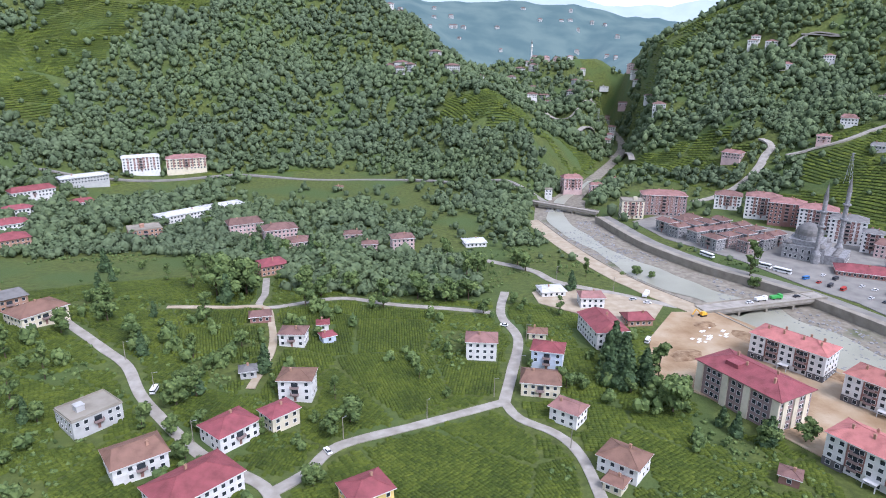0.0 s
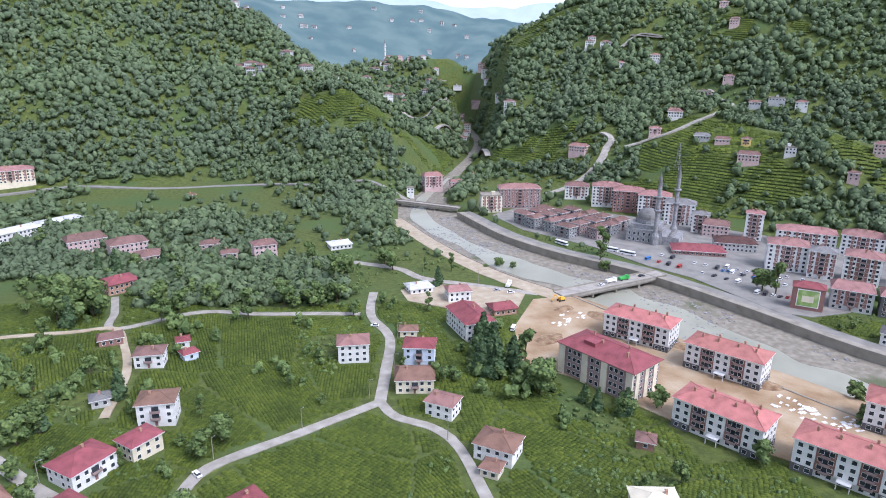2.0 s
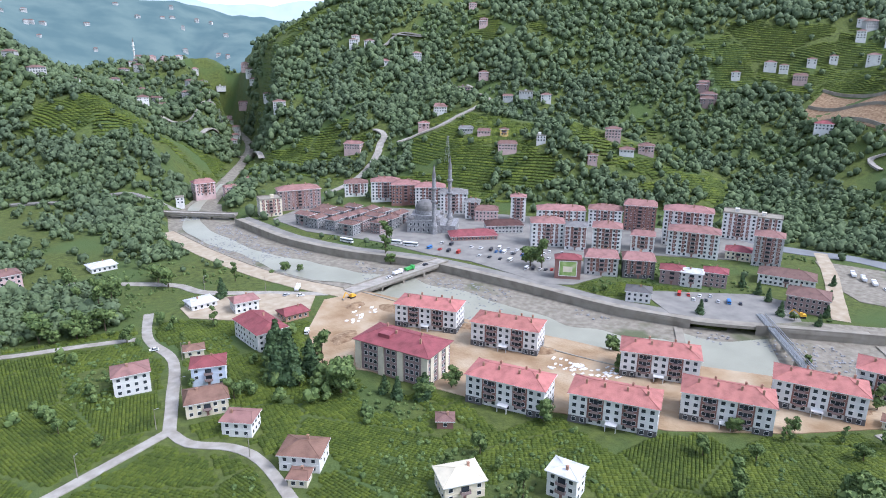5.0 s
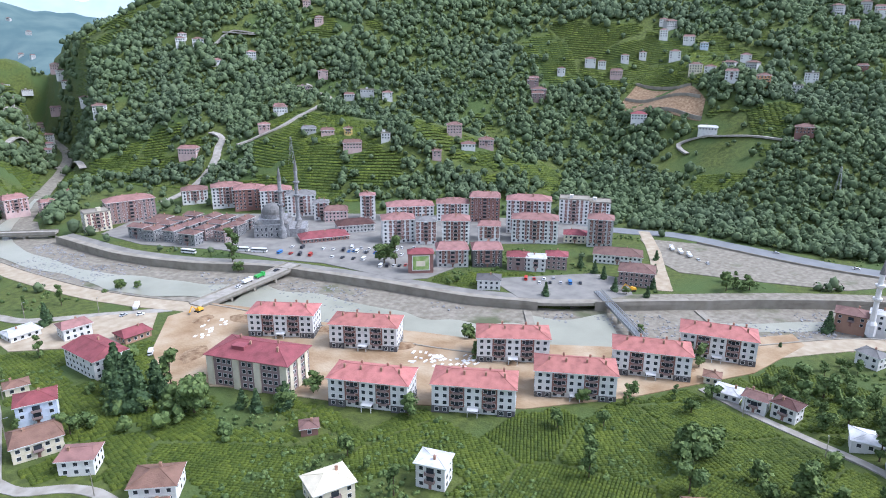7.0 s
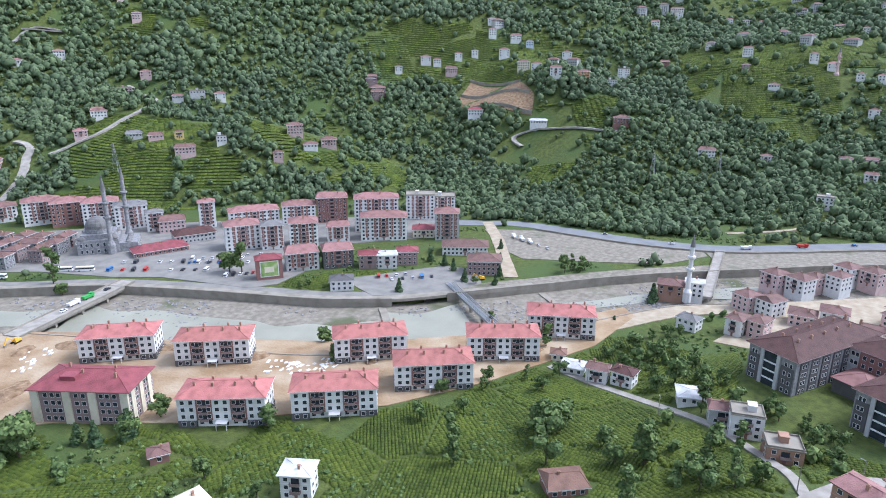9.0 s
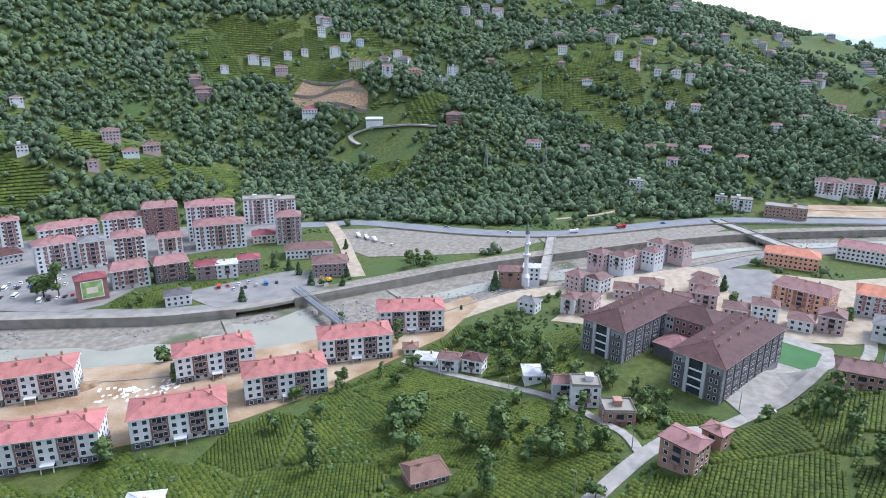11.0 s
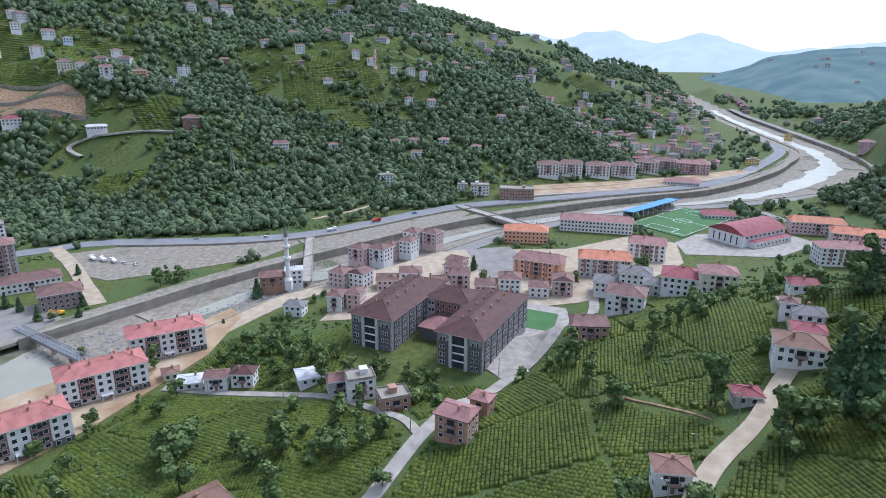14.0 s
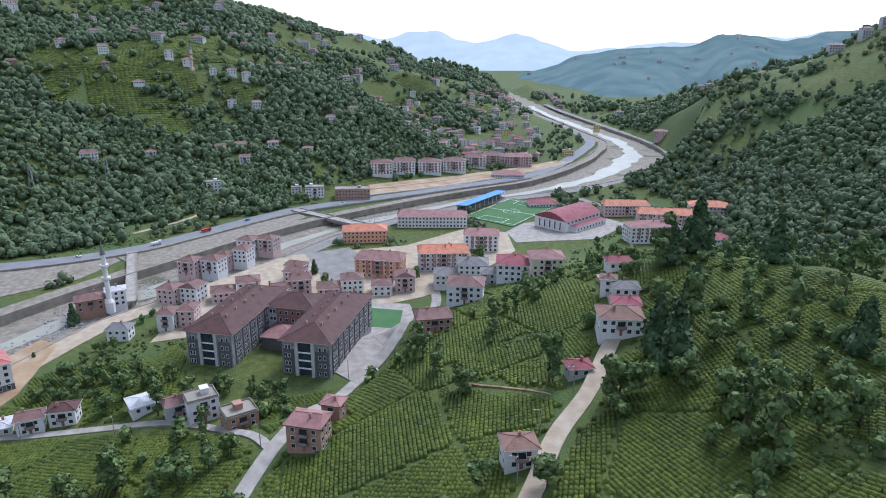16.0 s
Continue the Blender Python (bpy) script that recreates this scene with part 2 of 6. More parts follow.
def prism(bm, r0, r1, z0, z1, n=12, cx=0, cy=0, mi=0):
    a = [(math.cos(2 * math.pi * i / n), math.sin(2 * math.pi * i / n)) for i in range(n)]
    lo = [bm.verts.new((cx + r0 * c, cy + r0 * s, z0)) for c, s in a]
    hi = [bm.verts.new((cx + r1 * c, cy + r1 * s, z1)) for c, s in a] if r1 > 0.001 else None
    top = None if hi else bm.verts.new((cx, cy, z1))
    for i in range(n):
        j = (i + 1) % n
        f = bm.faces.new((lo[i], lo[j], hi[j], hi[i]) if hi else (lo[i], lo[j], top))
        f.material_index = mi
    bm.faces.new(lo[::-1]).material_index = mi
    if hi:
        bm.faces.new(hi).material_index = mi


def smooth_line(pts, step):
    """A polyline of (x, y) rounded by a Catmull-Rom curve and cut into even steps."""
    p = np.array([q[:2] for q in pts], float)
    p = np.vstack([2 * p[0] - p[1], p, 2 * p[-1] - p[-2]])
    out = []
    for a, b, c, d in zip(p[:-3], p[1:-2], p[2:-1], p[3:]):
        n = max(2, int(np.hypot(*(c - b)) / step))
        for s in np.arange(n) / n:
            out.append(0.5 * (2 * b + (c - a) * s + (2 * a - 5 * b + 4 * c - d) * s * s + (3 * b - a - 3 * c + d) * s ** 3))
    out.append(p[-2])
    return np.array(out)


def normals(line):
    t = np.gradient(line, axis=0)
    t /= np.maximum(np.hypot(t[:, 0], t[:, 1]), 1e-6)[:, None]
    return np.stack([-t[:, 1], t[:, 0]], 1)


LAID = []


def next_lift(lift):
    """Each sheet lies a little above the one laid before it."""
    LAID.append(lift)
    return lift + 0.006 * len(LAID)


def ribbon(name, pts, width, mat, label, category, lift=0.25, step=4.0, level=None, kind="structure", cols=3):
    """A road laid on the land, with a thickness and sides."""
    lift = next_lift(lift)
    line = smooth_line(pts, step)
    nrm = normals(line)
    across = np.linspace(-0.5, 0.5, cols)
    w = width * (1 + 0.12 * (value_noise(line[:, 0], line[:, 1], 9, 4) - 0.5))[:, None]
    rows = []
    for a in across:
        q = line + nrm * w * a
        rows.append(q)
    z = np.max([ground(q[:, 0], q[:, 1]) for q in rows], axis=0) if level is None else np.full(len(line), level)
    if level is None and len(z) > 4:
        z = np.convolve(np.r_[z[0], z[0], z, z[-1], z[-1]], np.ones(5) / 5, "valid")
    n = len(line)
    rows = [rows[0]] + rows + [rows[-1]]
    drop = [-1.2] + [lift] * cols + [-1.2]
    verts = np.concatenate([np.column_stack([q, z + dz]) for q, dz in zip(rows, drop)])
    i = np.arange(n - 1)
    faces = np.concatenate([np.stack([k * n + i, k * n + i + 1, (k + 1) * n + i + 1, (k + 1) * n + i], 1) for k in range(len(rows) - 1)])
    faces = faces[:, ::-1]
    ob = new(name, from_arrays(name, verts, faces, [mat]))
    return tagged(ob, label, category, "", kind)


def patch(name, pts, mat, label, category, lift=0.18, step=6.0, kind="structure"):
    """A sheet laid on the land inside a plan outline."""
    lift = next_lift(lift)
    bm = bmesh.new()
    f = bm.faces.new([bm.verts.new((x, y, 0)) for x, y in pts])
    f.normal_update()
    if f.normal.z < 0:
        f.normal_flip()
    bmesh.ops.triangulate(bm, faces=[f])
    for _ in range(7):
        long = [e for e in bm.edges if e.calc_length() > step]
        if not long:
            break
        bmesh.ops.subdivide_edges(bm, edges=long, cuts=1)
        bmesh.ops.triangulate(bm, faces=[g for g in bm.faces if len(g.verts) > 3])
    co = np.array([v.co[:2] for v in bm.verts])
    z = ground(co[:, 0], co[:, 1])
    for v, h in zip(bm.verts, z):
        v.co.z = max(h, 0) + lift
    low = bmesh.ops.extrude_edge_only(bm, edges=[e for e in bm.edges if e.is_boundary])["geom"]
    for v in low:
        if isinstance(v, bmesh.types.BMVert):
            v.co.z -= 1.0
    me = bpy.data.meshes.new(name)
    bm.to_mesh(me)
    bm.free()
    me.materials.append(MAT[mat])
    return tagged(new(name, me), label, category, "", kind)

# ---- the land ----
def build_land():
    az = np.linspace(0, 2 * np.pi, 601)[:-1]
    rr = np.r_[0.01, 20, 40 * 1.0186 ** np.arange(262)]
    A, R = np.meshgrid(az, rr, indexing="ij")
    x, y = R * np.sin(A), R * np.cos(A)
    z = ground(x, y)
    n, m = x.shape
    i, j = np.meshgrid(np.arange(n), np.arange(m - 1), indexing="ij")
    k = (i + 1) % n
    faces = np.stack([i * m + j, i * m + j + 1, k * m + j + 1, k * m + j], -1).reshape(-1, 4)
    ob = new("ground", from_arrays("ground", np.stack([x, y, z], -1).reshape(-1, 3), faces[:, ::-1], ["land"], True))
    tagged(ob, "green valley floor rising into steep grassy hills", "ground", "", "structure")


build_land()


def river_sheet(name, z, grow, mat, label, category):
    line = smooth_line(RIVER, 6.0)
    half = line_range(line[:, 0], line[:, 1], RIVER)[1]
    grow = np.where(half < 10, 4.0, grow)
    nrm = normals(line)
    cols = np.linspace(-1, 1, 9)
    verts = np.concatenate([np.column_stack([line + nrm * (half + grow)[:, None] * c, np.full(len(line), z) + (0.5 * (value_noise(line[:, 0] + 40 * c, line[:, 1], 14, 2) - 0.5) if "bed" in name else 0)]) for c in cols])
    n = len(line)
    i = np.arange(n - 1)
    faces = np.concatenate([np.stack([k * n + i, k * n + i + 1, (k + 1) * n + i + 1, (k + 1) * n + i], 1) for k in range(8)])[:, ::-1]
    tagged(new(name, from_arrays(name, verts, faces, [mat], True)), label, category, "", "structure")


river_sheet("river_bed", -4.3, 12.0, "gravel", "broad grey gravel bed of the river with silt bars", "river bed")

# ---- river works, roads and yards ----
def bank_line(side, grow, lo=0, hi=None):
    """A line along the river bank: side -1 on the near bank, 1 on the far one."""
    pts = RIVER[lo:hi]
    line = smooth_line(pts, 6.0)
    half = line_range(line[:, 0], line[:, 1], RIVER)[1]
    return line + normals(line) * (half + grow)[:, None] * side


def bank_wall(name, side, lo, hi, top, label, mat="concrete", thick=0.9):
    line = bank_line(side, 4.2, lo, hi)
    nrm = normals(line) * side
    wob = 0.25 * (value_noise(line[:, 0], line[:, 1], 25, 9) - 0.5)
    prof = [(0.6, -5.6), (0.0, top), (thick, top), (thick, -1.5)]
    verts = np.concatenate([np.column_stack([line + nrm * o, np.full(len(line), z) + (wob if z > 0 else 0)]) for o, z in prof])
    n = len(line)
    i = np.arange(n - 1)
    faces = np.concatenate([np.stack([k * n + i, k * n + i + 1, (k + 1) * n + i + 1, (k + 1) * n + i], 1) for k in range(3)])
    if side > 0:
        faces = faces[:, ::-1]
    return tagged(new(name, from_arrays(name, verts, faces, [mat])), label, "wall", "", "structure")


bank_wall("wall_north", -1, 5, 16, 0.7, "low stained concrete wall along the near river bank")
bank_wall("wall_south", 1, 5, 12, 1.2, "grey concrete flood wall below the town square")
bank_wall("wall_east", 1, 12, 17, 1.6, "high weathered concrete retaining wall beside the river")
bank_wall("wall_far", 1, 16, 26, 1.6, "long pale concrete flood wall under the highway")
bank_wall("wall_west", -1, 16, 26, 0.8, "low concrete river wall beside the new town")


def water_strip(name, lo, hi, across, width, label):
    """A channel that winds over the gravel."""
    pts = RIVER[lo:hi]
    line = smooth_line(pts, 5.0)
    half = line_range(line[:, 0], line[:, 1], RIVER)[1]
    nrm = normals(line)
    wav = across + 0.3 * (value_noise(line[:, 0], line[:, 1], 45, 12) - 0.5)
    wid = width * (0.6 + 0.8 * value_noise(line[:, 0], line[:, 1], 22, 14)) * half
    cols = np.linspace(-1, 1, 5)
    verts = np.concatenate([np.column_stack([line + nrm * (np.clip(half * wav + wid * c, -half - 3.5, half + 3.5))[:, None], np.full(len(line), -3.98)]) for c in cols])
    n = len(line)
    i = np.arange(n - 1)
    faces = np.concatenate([np.stack([k * n + i, k * n + i + 1, (k + 1) * n + i + 1, (k + 1) * n + i], 1) for k in range(4)])[:, ::-1]
    tagged(new(name, from_arrays(name, verts, faces, ["water"])), label, "water", "", "structure")


water_strip("water", 3, 9, -0.2, 0.42, "shallow silty green river water")
water_strip("water", 8, 12, -0.25, 0.6, "calm silty pool above the weir")
water_strip("water", 11, 13, 0.1, 0.75, "calm silty pool below the weir")
water_strip("water", 13, 27, 0.1, 0.32, "shallow silty river water among gravel bars")

def weir(name, k, label):
    (ax, ay, ah), (bx, by, bh) = RIVER[k], RIVER[k + 1]
    line = np.array([[ax, ay], [bx, by]], float)
    t = (line[1] - line[0]) / np.hypot(*(line[1] - line[0]))
    ob = new(name, None)
    bm = bmesh.new()
    box(bm, -0.8, 0.8, -ah - 3, ah + 3, -5.2, -3.55)
    box(bm, 0.8, 3.6, -ah - 2.5, ah + 2.5, -5.2, -3.9)
    bpy.data.objects.remove(ob)
    ob = new(name, bm_mesh(name, bm, "concrete"))
    ob.matrix_basis = pose(ax, ay, 0, 0, 0, math.degrees(math.atan2(t[1], t[0])))
    tagged(ob, label, "weir", "", "structure")


weir("weir_1", 11, "low concrete weir across the river")
weir("weir_2", 13, "low concrete sill across the river")

ribbon("road_1", [(-59, 173), (-49, 185), (-41, 201), (-13, 217), (21, 236)], 4.6, "road", "pale concrete village lane between tea fields", "road")
ribbon("road_2", [(21, 236), (26, 224), (39, 214), (46, 200), (49, 170), (50, 150)], 4.2, "road", "narrow concrete lane past the houses", "road")
ribbon("road_3", [(21, 236), (26, 261), (32, 297), (26, 322), (26, 338), (30, 362)], 5.0, "road", "concrete village street", "road")
ribbon("road_4", [(-192, 285), (-179, 274), (-153, 255), (-137, 243), (-122, 223), (-104, 206), (-89, 193), (-80, 187), (-61, 177), (-50, 160)], 4.6, "road", "pale concrete lane winding down the slope", "road")
ribbon("road_5", [(-115, 372), (-108, 345), (-102, 322), (-66, 343), (-33, 337), (-4, 334), (20, 330)], 4.0, "road", "pale lane along the wood's edge", "road")
ribbon("road_6", [(-150, 312), (-121, 318), (-102, 322), (-92, 300), (-84, 271), (-83, 235)], 3.6, "track", "dusty farm track", "road")
ribbon("road_7", [(-6, 435), (21, 421), (50, 402), (63, 381), (93, 363), (121, 346), (142, 339)], 6.0, "road", "pale concrete road to the bridge", "road")
ribbon("road_8", bank_line(-1, 11.2, 5, 10), 13.5, "track", "gravel road on the river bank", "road", level=0.0, cols=5)
ribbon("road_9", bank_line(-1, 11.2, 9, 17), 13.5, "track", "dusty site road along the river wall", "road", level=0.0, cols=5)
ribbon("road_10", bank_line(1, 14.2, 5, 14), 8.0, "asphalt", "grey asphalt riverside road", "road", level=0.0, cols=5)
ribbon("road_11", [(112, 566), (87, 616), (30, 640), (-67, 690), (-150, 690), (-235, 690), (-320, 655), (-400, 610)], 7.0, "asphalt", "grey valley road under the forest", "road")
ribbon("road_12", [(224, 605), (252, 618), (276, 628), (297, 641), (309, 655), (318, 663), (313, 679)], 8.0, "road", "pale concrete road cut into the hillside", "road")
ribbon("road_13", [(322, 640), (337, 637), (366, 627), (395, 629), (417, 631), (448, 650), (464, 668), (456, 693), (460, 712)], 6.0, "road", "pale concrete road over the tea hill", "road")
ribbon("highway", [(432, 290), (455, 246), (470, 213), (473, 122), (487, 66), (513, 27), (548, -19), (572, -61), (590, -122), (618, -214), (655, -322), (727, -410), (860, -525), (1000, -575), (1200, -632), (1500, -706), (1950, -820)], 15.0, "highway", "broad grey riverside highway", "road", cols=5)
ribbon("road_14", [(537, -320), (467, -330), (390, -330), (330, -310)], 8.0, "asphalt", "grey asphalt road past the hospital", "road")
ribbon("road_15", bank_line(-1, 11.2, 16, 27), 13.5, "asphalt", "pale riverside road on the far shore", "road", level=0.0, cols=5)
ribbon("road_16", [(146, 18), (161, 9), (187, -6), (210, -22), (238, -43), (273, -78), (318, -104), (350, -112)], 5.2, "road", "pale concrete road climbing beside the school", "road")
ribbon("road_17", [(189, -6), (206, 1), (226, 20), (237, 43), (246, 80), (252, 100)], 3.6, "road", "narrow concrete lane behind the old houses", "road")
ribbon("road_18", [(112, -54), (124, -67), (139, -81), (153, -99), (169, -115), (181, -127), (200, -138), (222, -146)], 5.4, "track", "rutted dirt track climbing the hill", "road")
ribbon("road_19", [(460, 244), (420, 214), (385, 191), (350, 168)], 9.0, "track", "dusty side road down to the river", "road")
ribbon("footpath", [(190, -70), (175, -82), (160, -92)], 1.0, "soil", "narrow path between tea rows", "path")
patch("pavement_1", [(196, 428), (235, 420), (275, 372), (312, 360), (330, 335), (300, 318), (288, 285), (262, 283), (248, 292), (232, 352), (215, 380)], "asphalt", "grey asphalt town square used as car park", "pavement", 0.3)
patch("pavement_2", [(290, 255), (345, 216), (352, 196), (330, 178), (300, 190), (278, 222)], "asphalt", "grey asphalt school yard", "pavement", 0.3)
patch("yard_1", [(98, 300), (120, 335), (146, 336), (158, 316), (175, 272), (206, 224), (226, 188), (262, 147), (300, 118), (340, 93), (330, 84), (283, 90), (224, 117), (185, 142), (134, 200), (106, 244), (88, 262)], "dirt", "churned brown earth of the building site", "yard", 0.22)
patch("yard_2", [(440, 236), (458, 200), (462, 130), (474, 78), (462, 72), (430, 92), (410, 130), (388, 178), (400, 200)], "gravel", "stony waste ground under the highway", "yard", 0.2)
patch("yard_3", [(755, 430), (736, 352), (706, 318), (681, 309), (681, 393), (715, 425)], "soil", "terraced building plot cut into the hillside", "yard", 0.3)
patch("yard_4", [(60, 372), (96, 360), (118, 344), (104, 318), (84, 318), (66, 332), (48, 345), (46, 362)], "track", "bare gravel yard between houses", "yard", 0.2)

ribbon("embankment", bank_line(1, 7.8, 5, 14), 6.4, "concrete", "concrete walk behind the flood wall", "walk", lift=0.3, level=0.0)
ribbon("embankment", bank_line(1, 11.2, 12, 27), 13.5, "gravel", "stony bank behind the high river wall", "bank", lift=0.25, level=0.0, cols=5)
patch("yard_5", [(472, 76), (506, 26), (538, -18), (562, -52), (545, -62), (516, -44), (487, 4), (442, 58)], "gravel", "bare stony bank between river wall and highway", "yard", 0.2)
ribbon("wall_highway", [(459, 200), (461, 122), (476, 62), (503, 20), (538, -27), (560, -66), (577, -122), (604, -214), (640, -322), (712, -416), (852, -536), (1000, -588), (1200, -645), (1500, -718)], 0.7, "concrete", "pale concrete parapet beside the highway", "wall", lift=1.5)
ribbon("road_20", [(157, 860), (190, 905), (222, 880), (214, 810), (206, 763)], 7.0, "road", "pale road winding up the side valley", "road")
ribbon("road_21", [(92, 975), (127, 980), (162, 945), (206, 999)], 6.0, "road", "pale hill road on the far slope", "road")
ribbon("road_22", [(404, 838), (430, 842), (455, 820), (420, 846)], 6.0, "road", "pale zigzag road on the upper slope", "road")
ribbon("road_23", [(640, 300), (651, 316), (662, 300), (663, 282), (664, 240), (660, 200)], 5.0, "road", "pale concrete road to the hillside plot", "road")
ribbon("road_24", [(530, 71), (560, 36), (590, 12), (612, 0)], 4.0, "track", "cutting of bare earth above the highway", "road")
ribbon("path_park", [(607, -131), (634, -227), (684, -346), (724, -417)], 5.0, "road", "pale park path behind the highway", "path")
ribbon("path_park", [(628, -140), (655, -230), (700, -330)], 4.0, "track", "pale park path among lawns", "path")
patch("park", [(604, -128), (640, -135), (668, -240), (735, -400), (716, -412), (660, -310), (624, -214)], "dirt", "newly laid park ground with bare beds", "park", 0.16)
patch("pavement_5", [(196, 428), (160, 480), (148, 530), (188, 560), (250, 520), (320, 452), (395, 372), (440, 305), (436, 258), (400, 258), (352, 300), (312, 360), (275, 372), (235, 420)], "asphalt", "worn paving between the town's blocks", "pavement", 0.14)
patch("pavement_6", [(318, 42), (392, 20), (440, -40), (438, -120), (470, -180), (448, -205), (400, -190), (350, -140), (330, -100), (322, -60), (318, -10)], "track", "dusty paving between school blocks", "pavement", 0.12)
patch("pavement_7", [(450, -205), (470, -230), (478, -300), (440, -310), (410, -262), (420, -200)], "road", "pale paving round the sports hall", "pavement", 0.13)

# ---- buildings ----
MESHES = {}


def window_arrays(w, h):
    """A window as one connected shell: outer casing, frame face, glass set back in it."""
    x, o, fr, gl = w / 2, 0.08, -0.10, -0.03
    ring = lambda dx, dz0, dz1, y: [(-x - dx, y, dz0), (x + dx, y, dz0), (x + dx, y, h + dz1), (-x - dx, y, h + dz1)]
    v = np.array(ring(o, -o, o, 0.04) + ring(o, -o, o, fr) + ring(0, 0, 0, fr) + ring(0, 0, 0, gl))
    f = [(k * 4 + i, k * 4 + (i + 1) % 4, k * 4 + 4 + (i + 1) % 4, k * 4 + 4 + i) for k in range(3) for i in range(4)] + [(12, 13, 14, 15)]
    return v, np.array(f), np.array([0] * 12 + [1])


def window_mesh(w, h):
    key = ("window", round(w, 1), round(h, 1))
    if key not in MESHES:
        v, f, mi = window_arrays(w, h)
        MESHES[key] = from_arrays("window", v, f, ["frame", "glass"], False, mi)
    return MESHES[key]


def windows_joined(spots, w, h):
    v, f, mi = window_arrays(w, h)
    mats = np.array([np.array(m) for m in spots])
    pts = np.einsum("nij,vj->nvi", mats[:, :3, :3], v) + mats[:, None, :3, 3]
    fs = f[None] + (np.arange(len(spots)) * len(v))[:, None, None]
    return from_arrays("glazing", pts.reshape(-1, 3), fs.reshape(-1, 4), ["frame", "glass"], False, np.tile(mi, len(spots)))


def stack(bm, w, d, prof, close=True):
    """One connected shell from rings of (outset, height) round a w by d plan."""
    rings = []
    for o, z in prof:
        rings.append([bm.verts.new((sx * (w / 2 + o), sy * (d / 2 + o), z)) for sx, sy in ((-1, -1), (1, -1), (1, 1), (-1, 1))])
    for p, q in zip(rings[:-1], rings[1:]):
        for i in range(4):
            bm.faces.new((p[i], p[(i + 1) % 4], q[(i + 1) % 4], q[i]))
    bm.faces.new(rings[0][::-1])
    if close:
        bm.faces.new(rings[-1])


def outline(bm, pts, z0, z1):
    lo, hi = [[bm.verts.new((x, y, z)) for x, y in pts] for z in (z0, z1)]
    n = len(pts)
    for i in range(n):
        bm.faces.new((lo[i], lo[(i + 1) % n], hi[(i + 1) % n], hi[i]))
    bm.faces.new(lo[::-1])
    bm.faces.new(hi)


def hip_roof(w, d, rise, eave, hip=1.0):
    """A hipped roof with thick eaves, ridge caps and raised seams."""
    a, b, t = w / 2 + eave, d / 2 + eave, 0.28
    run = b * hip if w >= d else a * hip
    bm = bmesh.new()
    ridge = [(-(a - run), 0, rise), (a - run, 0, rise)] if w >= d else [(0, -(b - run), rise), (0, b - run, rise)]
    base = [(-a, -b, 0), (a, -b, 0), (a, b, 0), (-a, b, 0)]
    lo = [bm.verts.new((x, y, -t)) for x, y, _ in base]
    up = [bm.verts.new(p) for p in base]
    r = [bm.verts.new(p) for p in ridge]
    for i in range(4):
        j = (i + 1) % 4
        bm.faces.new((lo[i], lo[j], up[j], up[i])).material_index = 1
    bm.faces.new(lo[::-1]).material_index = 1
    if w >= d:
        for f in ((up[0], up[1], r[1], r[0]), (up[1], up[2], r[1]), (up[2], up[3], r[0], r[1]), (up[3], up[0], r[0])):
            bm.faces.new(f)
    else:
        for f in ((up[0], up[1], r[0]), (up[1], up[2], r[1], r[0]), (up[2], up[3], r[1]), (up[3], up[0], r[0], r[1])):
            bm.faces.new(f)
    # raised caps on ridge and hips
    lines = [(ridge[0], ridge[1])] + [(base[i], ridge[k]) for i, k in (((0, 0), (3, 0), (1, 1), (2, 1)) if w >= d else ((0, 0), (1, 0), (2, 1), (3, 1)))]
    for p, q in lines:
        p, q = Vector(p), Vector(q)
        if (q - p).length < 0.3:
            continue
        s = (q - p).cross(Vector((0, 0, 1))).normalized() * 0.16
        v = [bm.verts.new(c) for c in (p + s, p - s, q - s, q + s)]
        u = [bm.verts.new(c + Vector((0, 0, 0.14))) for c in (p + s * 0.5, p - s * 0.5, q - s * 0.5, q + s * 0.5)]
        bm.faces.new(u)
        for i in range(4):
            j = (i + 1) % 4
            bm.faces.new((v[i], v[j], u[j], u[i]))
    return bm


def chimney_mesh():
    if "chimney" not in MESHES:
        bm = bmesh.new()
        box(bm, -0.4, 0.4, -0.35, 0.35, -1.2, 1.2)
        box(bm, -0.5, 0.5, -0.45, 0.45, 1.2, 1.38)
        box(bm, -0.28, 0.28, -0.22, 0.22, 1.38, 1.6)
        MESHES["chimney"] = bm_mesh("chimney", bm, "brick")
    return MESHES["chimney"]


def balcony_mesh(w):
    key = ("balcony", round(w, 1))
    if key not in MESHES:
        bm = bmesh.new()
        box(bm, -w / 2, w / 2, -1.3, 0.1, -0.16, 0.0)
        box(bm, -w / 2, w / 2, -1.3, -1.2, 0.1, 0.95)
        box(bm, -w / 2, -w / 2 + 0.1, -1.2, 0.05, 0.1, 0.95)
        box(bm, w / 2 - 0.1, w / 2, -1.2, 0.05, 0.1, 0.95)
        box(bm, -w / 2 + 0.4, w / 2 - 0.4, -0.06, 0.06, 0.05, 2.2, 1)
        MESHES[key] = bm_mesh("balcony", bm, "mauve", "glass")
    return MESHES[key]


